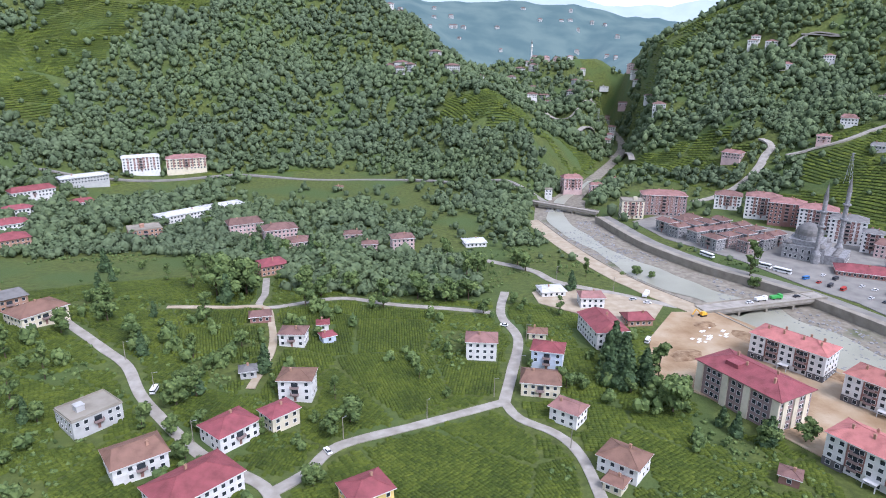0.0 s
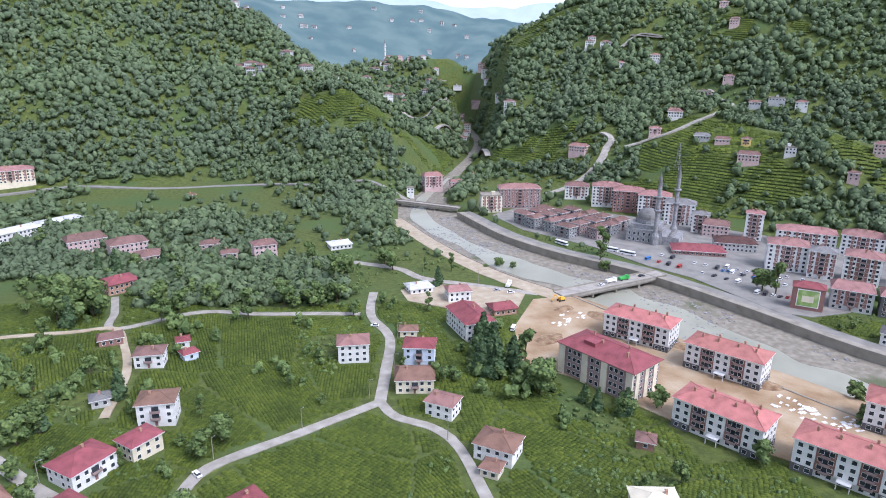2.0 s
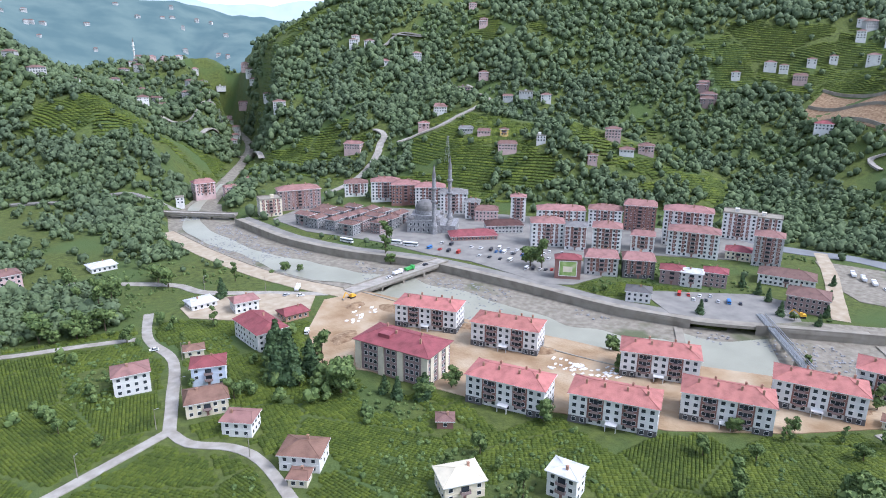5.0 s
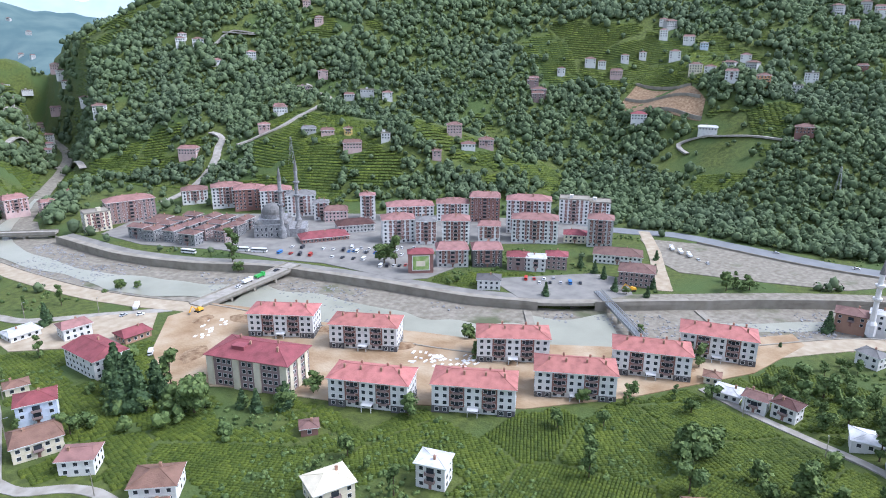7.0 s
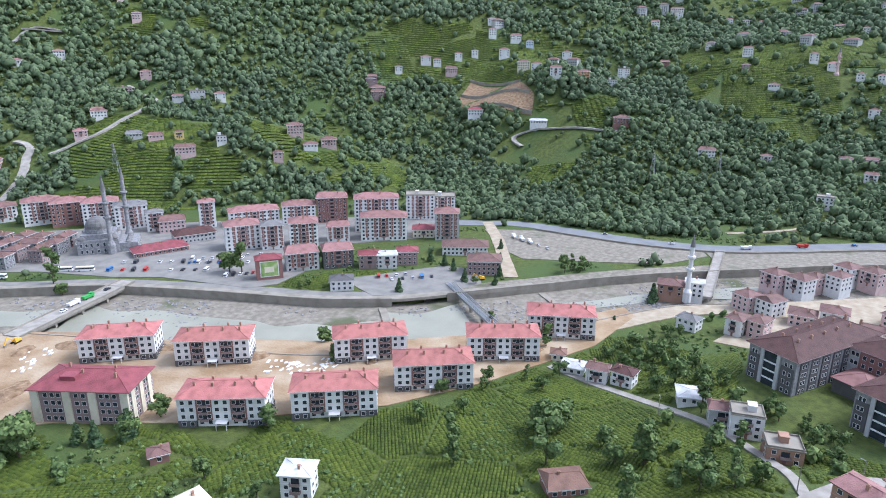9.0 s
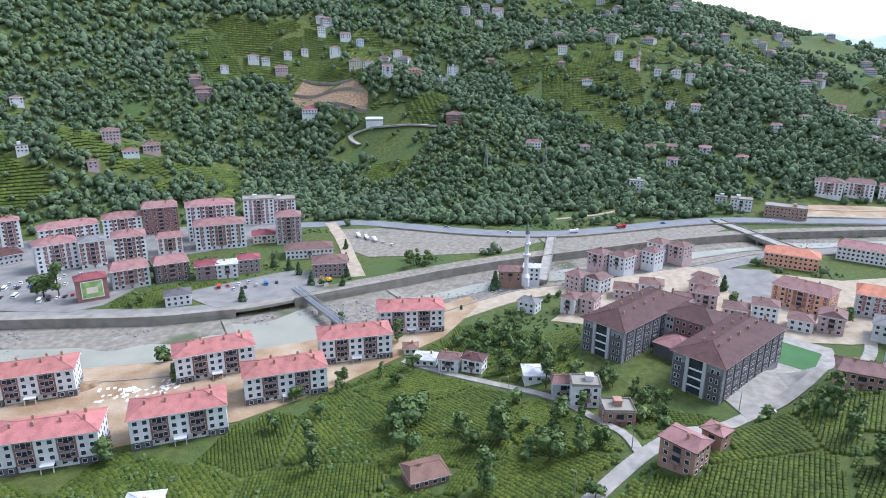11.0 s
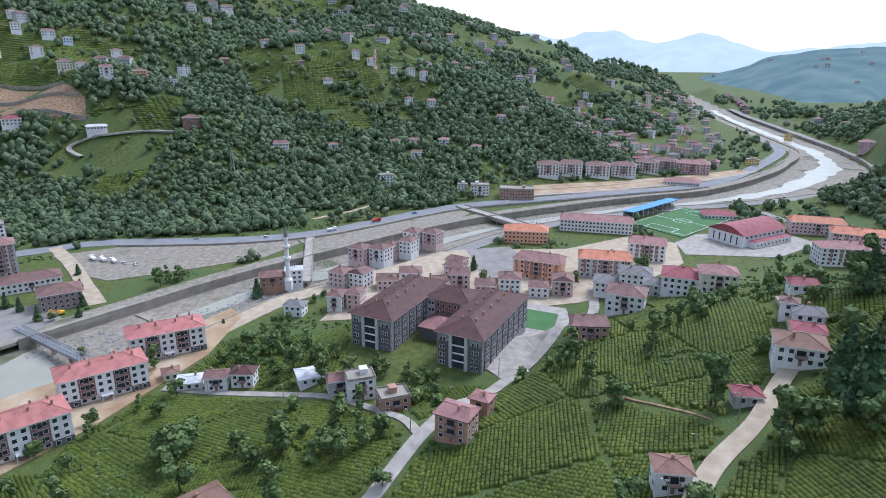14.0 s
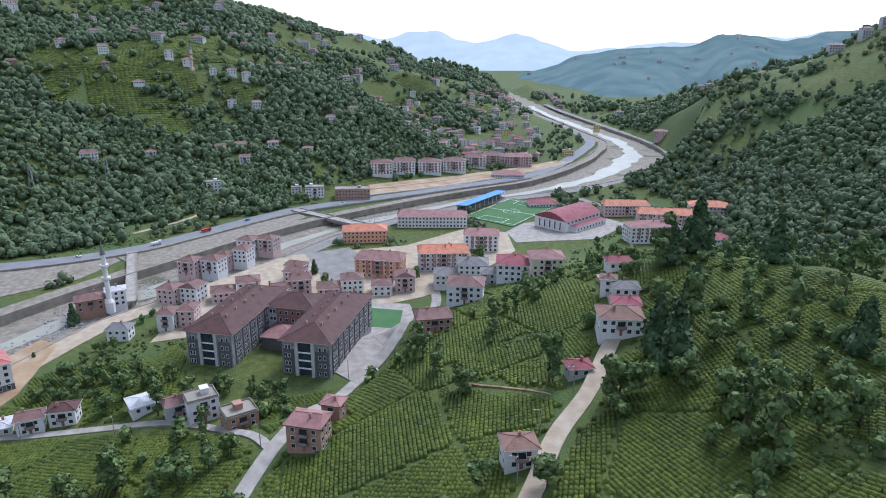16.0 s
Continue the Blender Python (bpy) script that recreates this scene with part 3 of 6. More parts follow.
WALL_WORDS = {"white": "white-plastered", "cream": "cream-painted", "pink": "pink-painted", "brick": "bare red-brick", "grey": "grey rendered", "yellow": "yellow-painted", "blue": "pale blue",
              "brown": "brown-clad", "dark": "dark grey", "orange": "orange-painted", "mauve": "dusky brown", "stone": "grey stone"}
ROOF_WORDS = {"red": "red tiled roof", "magenta": "dark red metal roof", "pinkroof": "faded red roof", "rust": "rusty brown tiled roof", "umber": "brown tiled roof", "terracotta": "orange tiled roof",
              "slate": "grey slate roof", "palegrey": "pale sheet-metal roof", "flat": "flat concrete roof", "maroon": "maroon roof", "cream": "unfinished timber roof", "dark": "dark grey roof"}
STOREYS = {1: "low", 2: "two-storey", 3: "three-storey", 4: "four-storey", 5: "five-storey", 6: "six-storey", 7: "seven-storey", 9: "nine-storey"}


def facade_spots(w, d, floors, fh, gap, ww, sides="fblr", lift=1.0, skip=()):
    """Places of windows as (side, floor, matrix)."""
    out = []
    for s, span, off, turn in (("f", w, d / 2, 0), ("r", d, w / 2, 90), ("b", w, d / 2, 180), ("l", d, w / 2, 270)):
        if s not in sides:
            continue
        n = max(1, int((span - 1.0) / gap))
        for k in range(floors):
            for i in range(n):
                u = (i - (n - 1) / 2) * span / (n + 0.25)
                if any(abs(u - c) < e and s in "fb" for c, e in skip):
                    continue
                out.append((s, k, pose(0, 0, 0, 0, 0, turn) @ pose(u, -off, k * fh + lift)))
    return out


def house(x, y, turn, w, d, floors, roof, wall, fh=2.9, group="village houses"):
    """A house or a block of flats: walls, roof, windows, chimneys, balconies."""
    rng = random.Random(int(x * 13 + y * 7))
    away = math.hypot(x, y)
    if away > 600 and floors <= 3 and w < 30:
        w, d = w * 0.8, d * 0.8
    c, s = math.cos(radians(turn)), math.sin(radians(turn))
    cx = np.array([x + c * u - s * v for u in (-w / 2, w / 2) for v in (-d / 2, d / 2)])
    cy = np.array([y + s * u + c * v for u in (-w / 2, w / 2) for v in (-d / 2, d / 2)])
    g = ground(cx, cy)
    z = float(max(g.max() * 0.3 + g.mean() * 0.7, 0.0)) + 0.1
    deep = min(z - float(g.min()) + 0.6, 8.0)
    flats = floors >= 4
    # haze put into the colour: dark red roofs of far flats turn duller
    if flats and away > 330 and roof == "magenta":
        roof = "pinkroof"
    words = f"{STOREYS[floors]} {WALL_WORDS[wall]} {'block of flats' if flats else 'house'} with {ROOF_WORDS[roof]}"
    top = thing("apartment_building" if flats else "house", x, y, z, turn, words, "apartment building" if flats else "house", "blocks of flats" if flats else group)
    hh = floors * fh + 0.25
    bm = bmesh.new()
    prof = [(0, -deep)]
    for k in range(1, floors):
        prof += [(0, k * fh - 0.12), (0.08, k * fh - 0.12), (0.08, k * fh + 0.1), (0, k * fh + 0.1)]
    stack(bm, w, d, prof + [(0, hh)])
    part("wall", bm_mesh("wall", bm, wall), top)
    if roof == "flat":
        bm = bmesh.new()
        stack(bm, w, d, [(0.3, hh), (0.3, hh + 0.25), (0, hh + 0.25), (0, hh + 0.9), (-0.2, hh + 0.9), (-0.2, hh + 0.3)])
        part("roof", bm_mesh("roof", bm, "concrete"), top)
        if w > 8:
            bm = bmesh.new()
            stack(bm, 2.8, 3.2, [(0, 0), (0, 2.2), (0.2, 2.2), (0.2, 2.4)])
            part("stair_head", bm_mesh("stair_head", bm, wall), top, pose(rng.uniform(-0.2, 0.2) * w, rng.uniform(-0.1, 0.15) * d, hh + 0.28))
    else:
        rise = min(w, d) * (0.22 if roof != "palegrey" else 0.12)
        hips = 1.0 if rng.random() < 0.7 else 0.35
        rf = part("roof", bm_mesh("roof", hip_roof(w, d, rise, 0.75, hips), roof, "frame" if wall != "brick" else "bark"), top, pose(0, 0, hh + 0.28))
        if away < 900:
            for _ in range(1 if floors < 4 else 3):
                part("chimney", chimney_mesh(), rf, pose(rng.uniform(-0.25, 0.25) * w, rng.uniform(-0.2, 0.2) * d, rise * 0.75))
    toward = math.degrees(math.atan2(-y, -x))
    seen = ""
    for sd, a in (("f", -90), ("r", 0), ("b", 90), ("l", 180)):
        if math.cos(radians(turn + a - toward)) > 0.12:
            seen += sd
    ww, wh = (1.35, 1.45) if not flats else (1.5, 1.6)
    mid = ((0, 1.9),) if flats or (floors >= 2 and rng.random() < 0.5) else ()
    spots = facade_spots(w, d, floors, fh, 2.7 if not flats else 3.1, ww, seen, 0.95, mid)
    if away < 350:
        me = window_mesh(ww, wh)
        for sd, k, m in spots:
            if rng.random() < 0.93:
                part("window", me, top, m)
    else:
        for k in range(floors):
            row = [m for sd, kk, m in spots if kk == k]
            if row:
                tagged(part("glazing", windows_joined(row, ww, wh), top), kind="stuff")
    rest = [m for sd, k, m in facade_spots(w, d, floors, fh, 2.9, ww, "".join(q for q in "fblr" if q not in seen), 0.95)]
    if rest and away < 300:
        tagged(part("rear_windows", windows_joined(rest, ww, wh), top), kind="stuff")
    if mid and away < 800:
        for sd in "fb":
            if sd in seen:
                if flats:
                    for u in ([-2.6, 2.6] + [q for q in np.arange(6.2, w / 2 - 1.2, 6.2)] + [-q for q in np.arange(6.2, w / 2 - 1.2, 6.2)]):
                        bm = bmesh.new()
                        box(bm, u - 0.95, u + 0.95, -0.05, 0.1, fh * 0.9, hh - 0.1)
                        part("band", bm_mesh("band", bm, "brown"), top, pose(0, 0, 0, 0, 0, 0 if sd == "f" else 180) @ pose(0, -d / 2, 0), "dark brown vertical band")
                for k in range(1, floors):
                    part("balcony", balcony_mesh(min(3.4, w * 0.4)), top, pose(0, 0, 0, 0, 0, 0 if sd == "f" else 180) @ pose(0, -d / 2, k * fh + 0.05))
                bm = bmesh.new()
                box(bm, -0.5, 0.5, -0.1, 0.05, 0, 2.1)
                box(bm, -0.9, 0.9, -0.9, 0.05, 2.25, 2.35)
                part("door", bm_mesh("door", bm, "brown"), top, pose(0, 0, 0, 0, 0, 0 if sd == "f" else 180) @ pose(0, -d / 2, 0.05))
    return top


def site_block(x, y, turn, label):
    """A new four-storey block: white bays, brick-red panels, dark plinth, red hipped roof."""
    w, d, fh, floors = 33.0, 15.0, 3.0, 4
    top = thing("apartment_block", x, y, 0.2, turn, label, "apartment building", "new blocks by the river")
    hh = fh * floors + 0.3
    bm = bmesh.new()
    stack(bm, w - 0.2, d - 2, [(0, -0.8), (0, fh)])
    part("ground_floor", bm_mesh("ground_floor", bm, "white"), top)
    bm = bmesh.new()
    e, r = d / 2, d / 2 - 1
    half = [(-w / 2, -e), (-9.6, -e), (-9.6, -r), (-3.4, -r), (-3.4, -e), (3.4, -e), (3.4, -r), (9.6, -r), (9.6, -e), (w / 2, -e)]
    outline(bm, half + [(-x, -y) for x, y in half], fh, hh)
    part("wall", bm_mesh("wall", bm, "white"), top)
    for a, b in ((-9.6, -3.4), (3.4, 9.6)):
        for s in (-1, 1):
            bm = bmesh.new()
            box(bm, a + 0.1, b - 0.1, s * (d / 2 - 0.6) - 0.42, s * (d / 2 - 0.6) + 0.42, fh, hh - 0.4)
            part("panel", bm_mesh("panel", bm, "brown"), top, None, "brick-red facade panel")
    for a, b in ((-w / 2 - 0.12, -9.6), (9.6, w / 2 + 0.12)):
        bm = bmesh.new()
        box(bm, a, b, -d / 2 - 0.12, d / 2 + 0.12, -0.8, fh)
        part("plinth", bm_mesh("plinth", bm, "dark"), top, None, "dark grey stone-clad ground floor")
    bm = bmesh.new()
    box(bm, -2.2, 2.2, -d / 2 - 2.4, -d / 2 + 1.2, fh - 0.3, fh)
    box(bm, -2.1, -1.8, -d / 2 - 2.3, -d / 2 - 2.0, -0.5, fh - 0.3)
    box(bm, 1.8, 2.1, -d / 2 - 2.3, -d / 2 - 2.0, -0.5, fh - 0.3)
    part("porch", bm_mesh("porch", bm, "white"), top)
    rf = part("roof", bm_mesh("roof", hip_roof(w, d, 3.4, 0.8), "red", "frame"), top, pose(0, 0, hh + 0.28))
    for u, v in ((-11, -2.2), (-5, 2.2), (-4, -2.5), (4.5, -2.3), (6, 2), (11.5, 2.2), (12, -2.6)):
        part("chimney", chimney_mesh(), rf, pose(u, v, 2.6))
    toward = math.degrees(math.atan2(-y, -x))
    for s, span, off, a, cols in (("f", w, d / 2, 0, 10), ("r", d, w / 2, 90, 4), ("l", d, w / 2, 270, 4), ("b", w, d / 2, 180, 10)):
        if math.cos(radians(turn + a - 90 - toward)) < 0.05:
            continue
        for k in range(floors):
            for i in range(cols):
                u = (i - (cols - 1) / 2) * span / (cols + 0.3)
                back = 0.16 if s in "fb" and 3.4 < abs(u) < 9.6 else 0.0
                if k == 0 and s in "fb" and abs(u) < 9.6:
                    back = 1.0 if abs(u) > 2.4 else 0.2
                if k == 0 and abs(u) > 9.6 and s in "fb" or (k == 0 and s in "rl"):
                    back = -0.12
                part("window", window_mesh(1.5, 1.6), top, pose(0, 0, 0, 0, 0, a) @ pose(u, -off + back, k * fh + 0.85))
        if s in "fb":
            for k in range(1, floors):
                for u in (-6.5, 6.5):
                    part("balcony", balcony_mesh(3.0), top, pose(0, 0, 0, 0, 0, a) @ pose(u, -off + 0.2, k * fh + 0.05))
    return top

# ---- houses, block by block ----
house(136, -68, -102, 8.8, 7.1, 2, "rust", "white")
house(-27, 172, 34, 13.9, 11.2, 2, "magenta", "yellow")
house(169, 60, -50, 12.6, 10.0, 1, "rust", "brown")
house(98, 153, -13, 13.7, 11.0, 2, "cream", "cream")
house(127, 134, -63, 10.1, 8.0, 3, "palegrey", "white")
house(184, -18, -121, 11.4, 9.2, 3, "pinkroof", "brick")
house(-81, 171, 50, 25.6, 16.0, 2, "magenta", "white")
house(54, 183, -36, 6.4, 6.0, 1, "rust", "cream")
house(166, -103, -102, 7.6, 6.1, 1, "magenta", "grey")
house(197, -28, -123, 6.6, 6.0, 2, "pinkroof", "brick")
house(59, 193, -37, 14.3, 11.4, 2, "rust", "white")
house(-105, 183, 40, 17.2, 13.8, 2, "rust", "white")
house(-80, 202, 52, 15.9, 12.8, 2, "magenta", "white")
house(179, -126, -115, 14.6, 11.7, 2, "rust", "white")
house(219, 3, -74, 11.3, 9.1, 2, "flat", "brick")
house(114, 189, -31, 6.3, 6.0, 1, "umber", "brown")
house(-65, 213, 47, 11.5, 9.2, 2, "magenta", "cream")
house(45, 224, -36, 11.5, 9.2, 2, "pinkroof", "white")
house(231, 16, -76, 10.9, 8.7, 3, "flat", "white")
house(190, -136, -116, 9.5, 7.6, 1, "magenta", "pink")
house(235, 25, -74, 8.6, 6.9, 2, "umber", "grey")
house(-63, 234, 0, 13.2, 10.5, 3, "rust", "white")
house(-132, 205, 53, 17.6, 14.0, 2, "flat", "grey")
house(200, -142, -115, 9.5, 7.6, 1, "slate", "white")
house(246, 37, -72, 11.6, 9.3, 1, "palegrey", "white")
house(37, 247, -8, 15.9, 12.7, 2, "rust", "cream")
house(207, -139, -124, 5.5, 6.0, 2, "umber", "white")
house(246, -79, -98, 14.7, 11.7, 2, "umber", "brick")
house(252, 66, -95, 9.3, 7.4, 2, "maroon", "white")
house(-87, 246, 19, 6.6, 6.0, 1, "slate", "grey")
house(250, 77, -83, 8.9, 7.1, 2, "umber", "white")
house(253, 89, -81, 10.0, 8.0, 1, "palegrey", "white")
house(43, 270, -14, 13.8, 11.0, 3, "magenta", "blue")
house(226, -156, -110, 10.2, 8.1, 1, "magenta", "white")
house(13, 278, -3, 13.9, 11.1, 3, "pinkroof", "white")
house(262, 100, -69, 6.5, 6.0, 1, "rust", "cream")
house(-76, 281, 0, 11.8, 9.4, 2, "umber", "white")
house(272, -104, -116, 16.9, 13.5, 3, "umber", "white")
house(-61, 286, 32, 6.3, 6.0, 1, "magenta", "blue")
house(42, 300, -8, 8.6, 6.9, 1, "rust", "cream")
house(-66, 300, 12, 5.5, 6.0, 1, "magenta", "white")
house(74, 300, 11, 15.8, 25.2, 3, "magenta", "white")
house(272, -146, -108, 15.9, 12.7, 3, "pinkroof", "cream")
house(283, -135, -115, 18.7, 15.0, 3, "magenta", "white")
house(294, -127, -113, 11.7, 9.4, 2, "slate", "grey")
house(-99, 305, 18, 10.2, 8.1, 1, "umber", "brown")
house(330, 56, -105, 10.2, 8.2, 2, "slate", "white")
house(97, 321, 8, 13.4, 10.8, 1, "magenta", "brick")
house(-193, 274, 60, 21.0, 16.0, 2, "rust", "cream")
house(336, 34, -105, 8.0, 11.5, 3, "umber", "white")
house(338, 24, -105, 8.0, 11.5, 3, "umber", "pink")
house(77, 344, 2, 13.1, 10.5, 2, "pinkroof", "white")
house(349, -50, -99, 12.3, 11.5, 2, "umber", "pink")
house(351, -64, -99, 12.3, 11.5, 3, "umber", "white")
house(344, -80, -104, 11.4, 11.5, 2, "umber", "white")
house(346, -94, -104, 11.4, 11.5, 3, "umber", "pink")
house(342, -120, -109, 17.2, 13.8, 2, "slate", "white")
house(337, -133, -111, 17.1, 13.7, 3, "slate", "white")
house(359, -24, -95, 11.6, 11.5, 2, "umber", "white")
house(363, -36, -95, 11.6, 11.5, 3, "umber", "pink")
house(57, 361, 11, 14.1, 11.3, 1, "palegrey", "white")
house(-221, 294, 47, 15.9, 12.7, 2, "slate", "brick")
house(368, 7, -90, 12.7, 11.5, 2, "umber", "pink")
house(372, -7, -90, 12.7, 11.5, 3, "umber", "white")
house(279, 246, -49, 13.7, 10.9, 2, "dark", "white")
house(375, 35, -121, 10.6, 11.5, 3, "umber", "pink")
house(373, 23, -121, 10.6, 11.5, 3, "umber", "white")
house(380, 64, -80, 9.9, 8.0, 3, "palegrey", "white")
house(378, 77, -78, 14.2, 11.3, 2, "umber", "brick")
house(377, -87, -118, 28.8, 16.0, 4, "magenta", "orange")
house(380, -35, -35, 9.7, 11.5, 3, "umber", "pink")
house(392, -37, -35, 9.7, 11.5, 3, "umber", "white")
house(351, 188, -62, 21.0, 16.0, 3, "umber", "mauve")
house(377, -128, -104, 31.6, 16.0, 4, "terracotta", "grey")
house(-116, 386, 37, 17.6, 14.0, 2, "magenta", "brick")
house(326, 247, -53, 12.6, 10.1, 3, "palegrey", "white")
house(320, 257, -51, 14.2, 11.3, 3, "magenta", "mauve")
house(294, 293, -40, 20.7, 16.0, 4, "magenta", "grey")
house(339, 240, -55, 13.6, 10.9, 3, "magenta", "mauve")
house(311, 277, -43, 19.4, 15.5, 4, "magenta", "dark")
house(423, 26, -122, 11.8, 11.5, 3, "umber", "pink")
house(421, 12, -122, 11.8, 11.5, 3, "umber", "white")
house(438, 5, -120, 9.8, 11.5, 2, "umber", "pink")
house(438, -7, -120, 9.8, 11.5, 3, "umber", "white")
house(380, 219, -60, 31.6, 16.0, 2, "umber", "white")
house(-60, 438, 8, 10.4, 8.3, 2, "umber", "pink")
house(413, -169, -112, 24.1, 16.0, 4, "pinkroof", "white")
house(-38, 446, 15, 15.5, 12.4, 3, "umber", "pink")
house(-111, 442, 24, 16.9, 13.5, 2, "umber", "pink")
house(14, 458, 13, 15.4, 12.3, 1, "palegrey", "white")
house(460, -11, -122, 11.7, 11.5, 3, "umber", "white")
house(458, -25, -122, 11.7, 11.5, 3, "umber", "pink")
house(315, 341, -43, 15.0, 12.0, 6, "slate", "white")
house(333, 328, -45, 20.1, 16.0, 6, "magenta", "white")
house(-76, 463, 9, 12.7, 10.1, 2, "umber", "pink")
house(304, 360, -35, 24.1, 16.0, 6, "magenta", "white")
house(462, -95, -102, 32.1, 16.0, 3, "terracotta", "orange")
house(355, 314, -49, 16.1, 12.9, 4, "pinkroof", "white")
house(404, 249, -58, 17.9, 14.3, 7, "pinkroof", "grey")
house(378, 289, -53, 34.0, 16.0, 6, "magenta", "white")
house(399, 267, -56, 16.3, 13.1, 2, "magenta", "cream")
house(265, 401, -23, 35.5, 16.0, 1, "magenta", "brown")
house(-131, 465, 26, 23.8, 16.0, 3, "umber", "pink")
house(364, -333, -112, 17.6, 14.0, 1, "magenta", "white")
house(394, -298, -102, 37.9, 16.0, 4, "pinkroof", "white")
house(394, 308, -52, 33.9, 16.0, 9, "pinkroof", "white")
house(297, 405, -26, 28.7, 16.0, 2, "maroon", "grey")
house(-162, 479, 29, 24.8, 16.0, 3, "umber", "pink")
house(487, -156, -108, 55.5, 16.0, 3, "pinkroof", "white")
house(-230, 459, 32, 22.6, 16.0, 3, "flat", "brick")
house(-308, 425, 46, 22.2, 16.0, 3, "magenta", "brick")
house(396, 356, -48, 24.6, 16.0, 7, "pinkroof", "brown")
house(378, 376, -45, 26.5, 16.0, 5, "pinkroof", "white")
house(353, 402, -36, 38.9, 16.0, 4, "pinkroof", "white")
house(305, 441, -35, 19.0, 15.2, 3, "umber", "pink")
house(444, 300, -56, 23.8, 16.0, 7, "flat", "white")
house(327, 426, -38, 12.4, 10.0, 7, "pinkroof", "white")
house(298, 452, -33, 12.5, 10.0, 5, "slate", "white")
house(460, 288, -58, 21.2, 16.0, 6, "flat", "white")
house(418, -370, -121, 31.5, 16.0, 2, "terracotta", "pink")
house(294, 476, -32, 23.8, 16.0, 6, "slate", "white")
house(-227, 520, 49, 41.1, 16.0, 2, "palegrey", "white")
house(151, 547, -5, 18.5, 14.8, 5, "flat", "cream")
house(286, 504, -30, 26.6, 16.0, 6, "pinkroof", "white")
house(181, 559, -8, 37.2, 16.0, 6, "magenta", "mauve")
house(-344, 478, 46, 23.9, 16.0, 2, "magenta", "white")
house(272, 525, -27, 26.1, 16.0, 6, "pinkroof", "brown")
house(416, -327, -118, 44.0, 16.0, 4, "terracotta", "pink")
house(-208, 560, 45, 36.4, 16.0, 1, "palegrey", "white")
house(262, 547, -26, 26.8, 16.0, 6, "pinkroof", "white")
house(522, -273, -103, 26.8, 16.0, 1, "magenta", "white")
house(601, -113, -101, 32.4, 16.0, 3, "flat", "brick")
house(613, -79, -97, 21.8, 16.0, 3, "flat", "white")
house(622, -63, -96, 12.2, 9.7, 2, "flat", "white")
house(435, 455, -44, 11.0, 8.8, 2, "umber", "pink")
house(-363, 516, 40, 29.1, 16.0, 2, "magenta", "white")
house(247, 582, -23, 22.3, 16.0, 4, "umber", "white")
house(633, 11, -89, 16.7, 13.4, 3, "flat", "white")
house(91, 628, -8, 9.0, 7.2, 2, "flat", "white")
house(470, -326, -110, 38.8, 16.0, 3, "terracotta", "pink")
house(-118, 642, 10, 10.4, 8.3, 1, "rust", "cream")
house(139, 638, 3, 14.4, 11.5, 3, "pinkroof", "pink")
house(387, 526, -36, 22.8, 16.0, 2, "umber", "pink")
house(-334, 562, 41, 21.1, 16.0, 1, "magenta", "white")
house(415, 508, -39, 11.5, 9.2, 2, "flat", "white")
house(477, 453, -46, 17.2, 13.8, 1, "umber", "white")
house(496, 446, -48, 18.6, 14.9, 2, "umber", "pink")
house(118, 658, 5, 18.9, 15.1, 4, "pinkroof", "pink")
house(-377, 559, 49, 34.3, 16.0, 2, "magenta", "white")
house(482, 478, -45, 18.9, 15.1, 3, "umber", "pink")
house(673, 118, -80, 19.1, 15.3, 2, "umber", "white")
house(163, 667, -4, 16.6, 13.3, 2, "pinkroof", "pink")
house(687, -20, -92, 13.3, 10.6, 2, "umber", "white")
house(670, -158, -103, 22.9, 16.0, 4, "umber", "white")
house(405, 557, -36, 10.8, 8.6, 2, "umber", "yellow")
house(389, 571, -34, 16.8, 13.5, 1, "umber", "pink")
house(691, 67, -84, 12.1, 9.7, 2, "umber", "white")
house(672, 204, -73, 20.7, 16.0, 2, "umber", "brown")
house(678, -185, -105, 23.4, 16.0, 4, "umber", "white")
house(380, 592, -33, 18.3, 14.7, 1, "slate", "grey")
house(709, 2, -90, 13.6, 10.9, 2, "umber", "white")
house(-361, 614, 45, 42.3, 16.0, 2, "palegrey", "grey")
house(680, -215, -108, 25.0, 16.0, 4, "umber", "white")
house(716, -18, -91, 15.0, 12.0, 2, "umber", "pink")
house(714, -87, -97, 13.8, 11.1, 2, "pinkroof", "white")
house(354, 638, -29, 15.0, 12.0, 2, "pinkroof", "pink")
house(687, -246, -110, 25.6, 16.0, 4, "umber", "white")
house(728, -52, -94, 14.0, 11.2, 2, "pinkroof", "white")
house(284, 672, -43, 23.0, 16.0, 2, "pinkroof", "pink")
house(669, 295, -66, 23.0, 16.0, 1, "palegrey", "white")
house(657, -299, -115, 35.4, 16.0, 1, "pinkroof", "white")
house(388, 660, -30, 19.0, 15.2, 2, "umber", "white")
house(713, -282, -112, 24.1, 16.0, 4, "umber", "white")
house(670, 375, -61, 21.3, 16.0, 2, "magenta", "white")
house(390, 665, -30, 15.0, 12.0, 2, "pinkroof", "white")
house(-291, 692, 22, 40.0, 16.0, 4, "pinkroof", "cream")
house(-332, 674, 28, 36.0, 16.0, 5, "palegrey", "white")
house(732, 304, -67, 16.4, 13.1, 3, "umber", "white")
house(748, 276, -70, 17.9, 14.3, 3, "umber", "orange")
house(798, -127, -99, 14.1, 11.2, 2, "umber", "white")
house(480, 655, -36, 15.0, 12.0, 1, "umber", "grey")
house(734, -313, -113, 24.2, 16.0, 4, "umber", "pink")
house(517, 628, -39, 15.0, 12.0, 2, "umber", "white")
house(816, -15, -91, 12.7, 10.2, 2, "umber", "white")
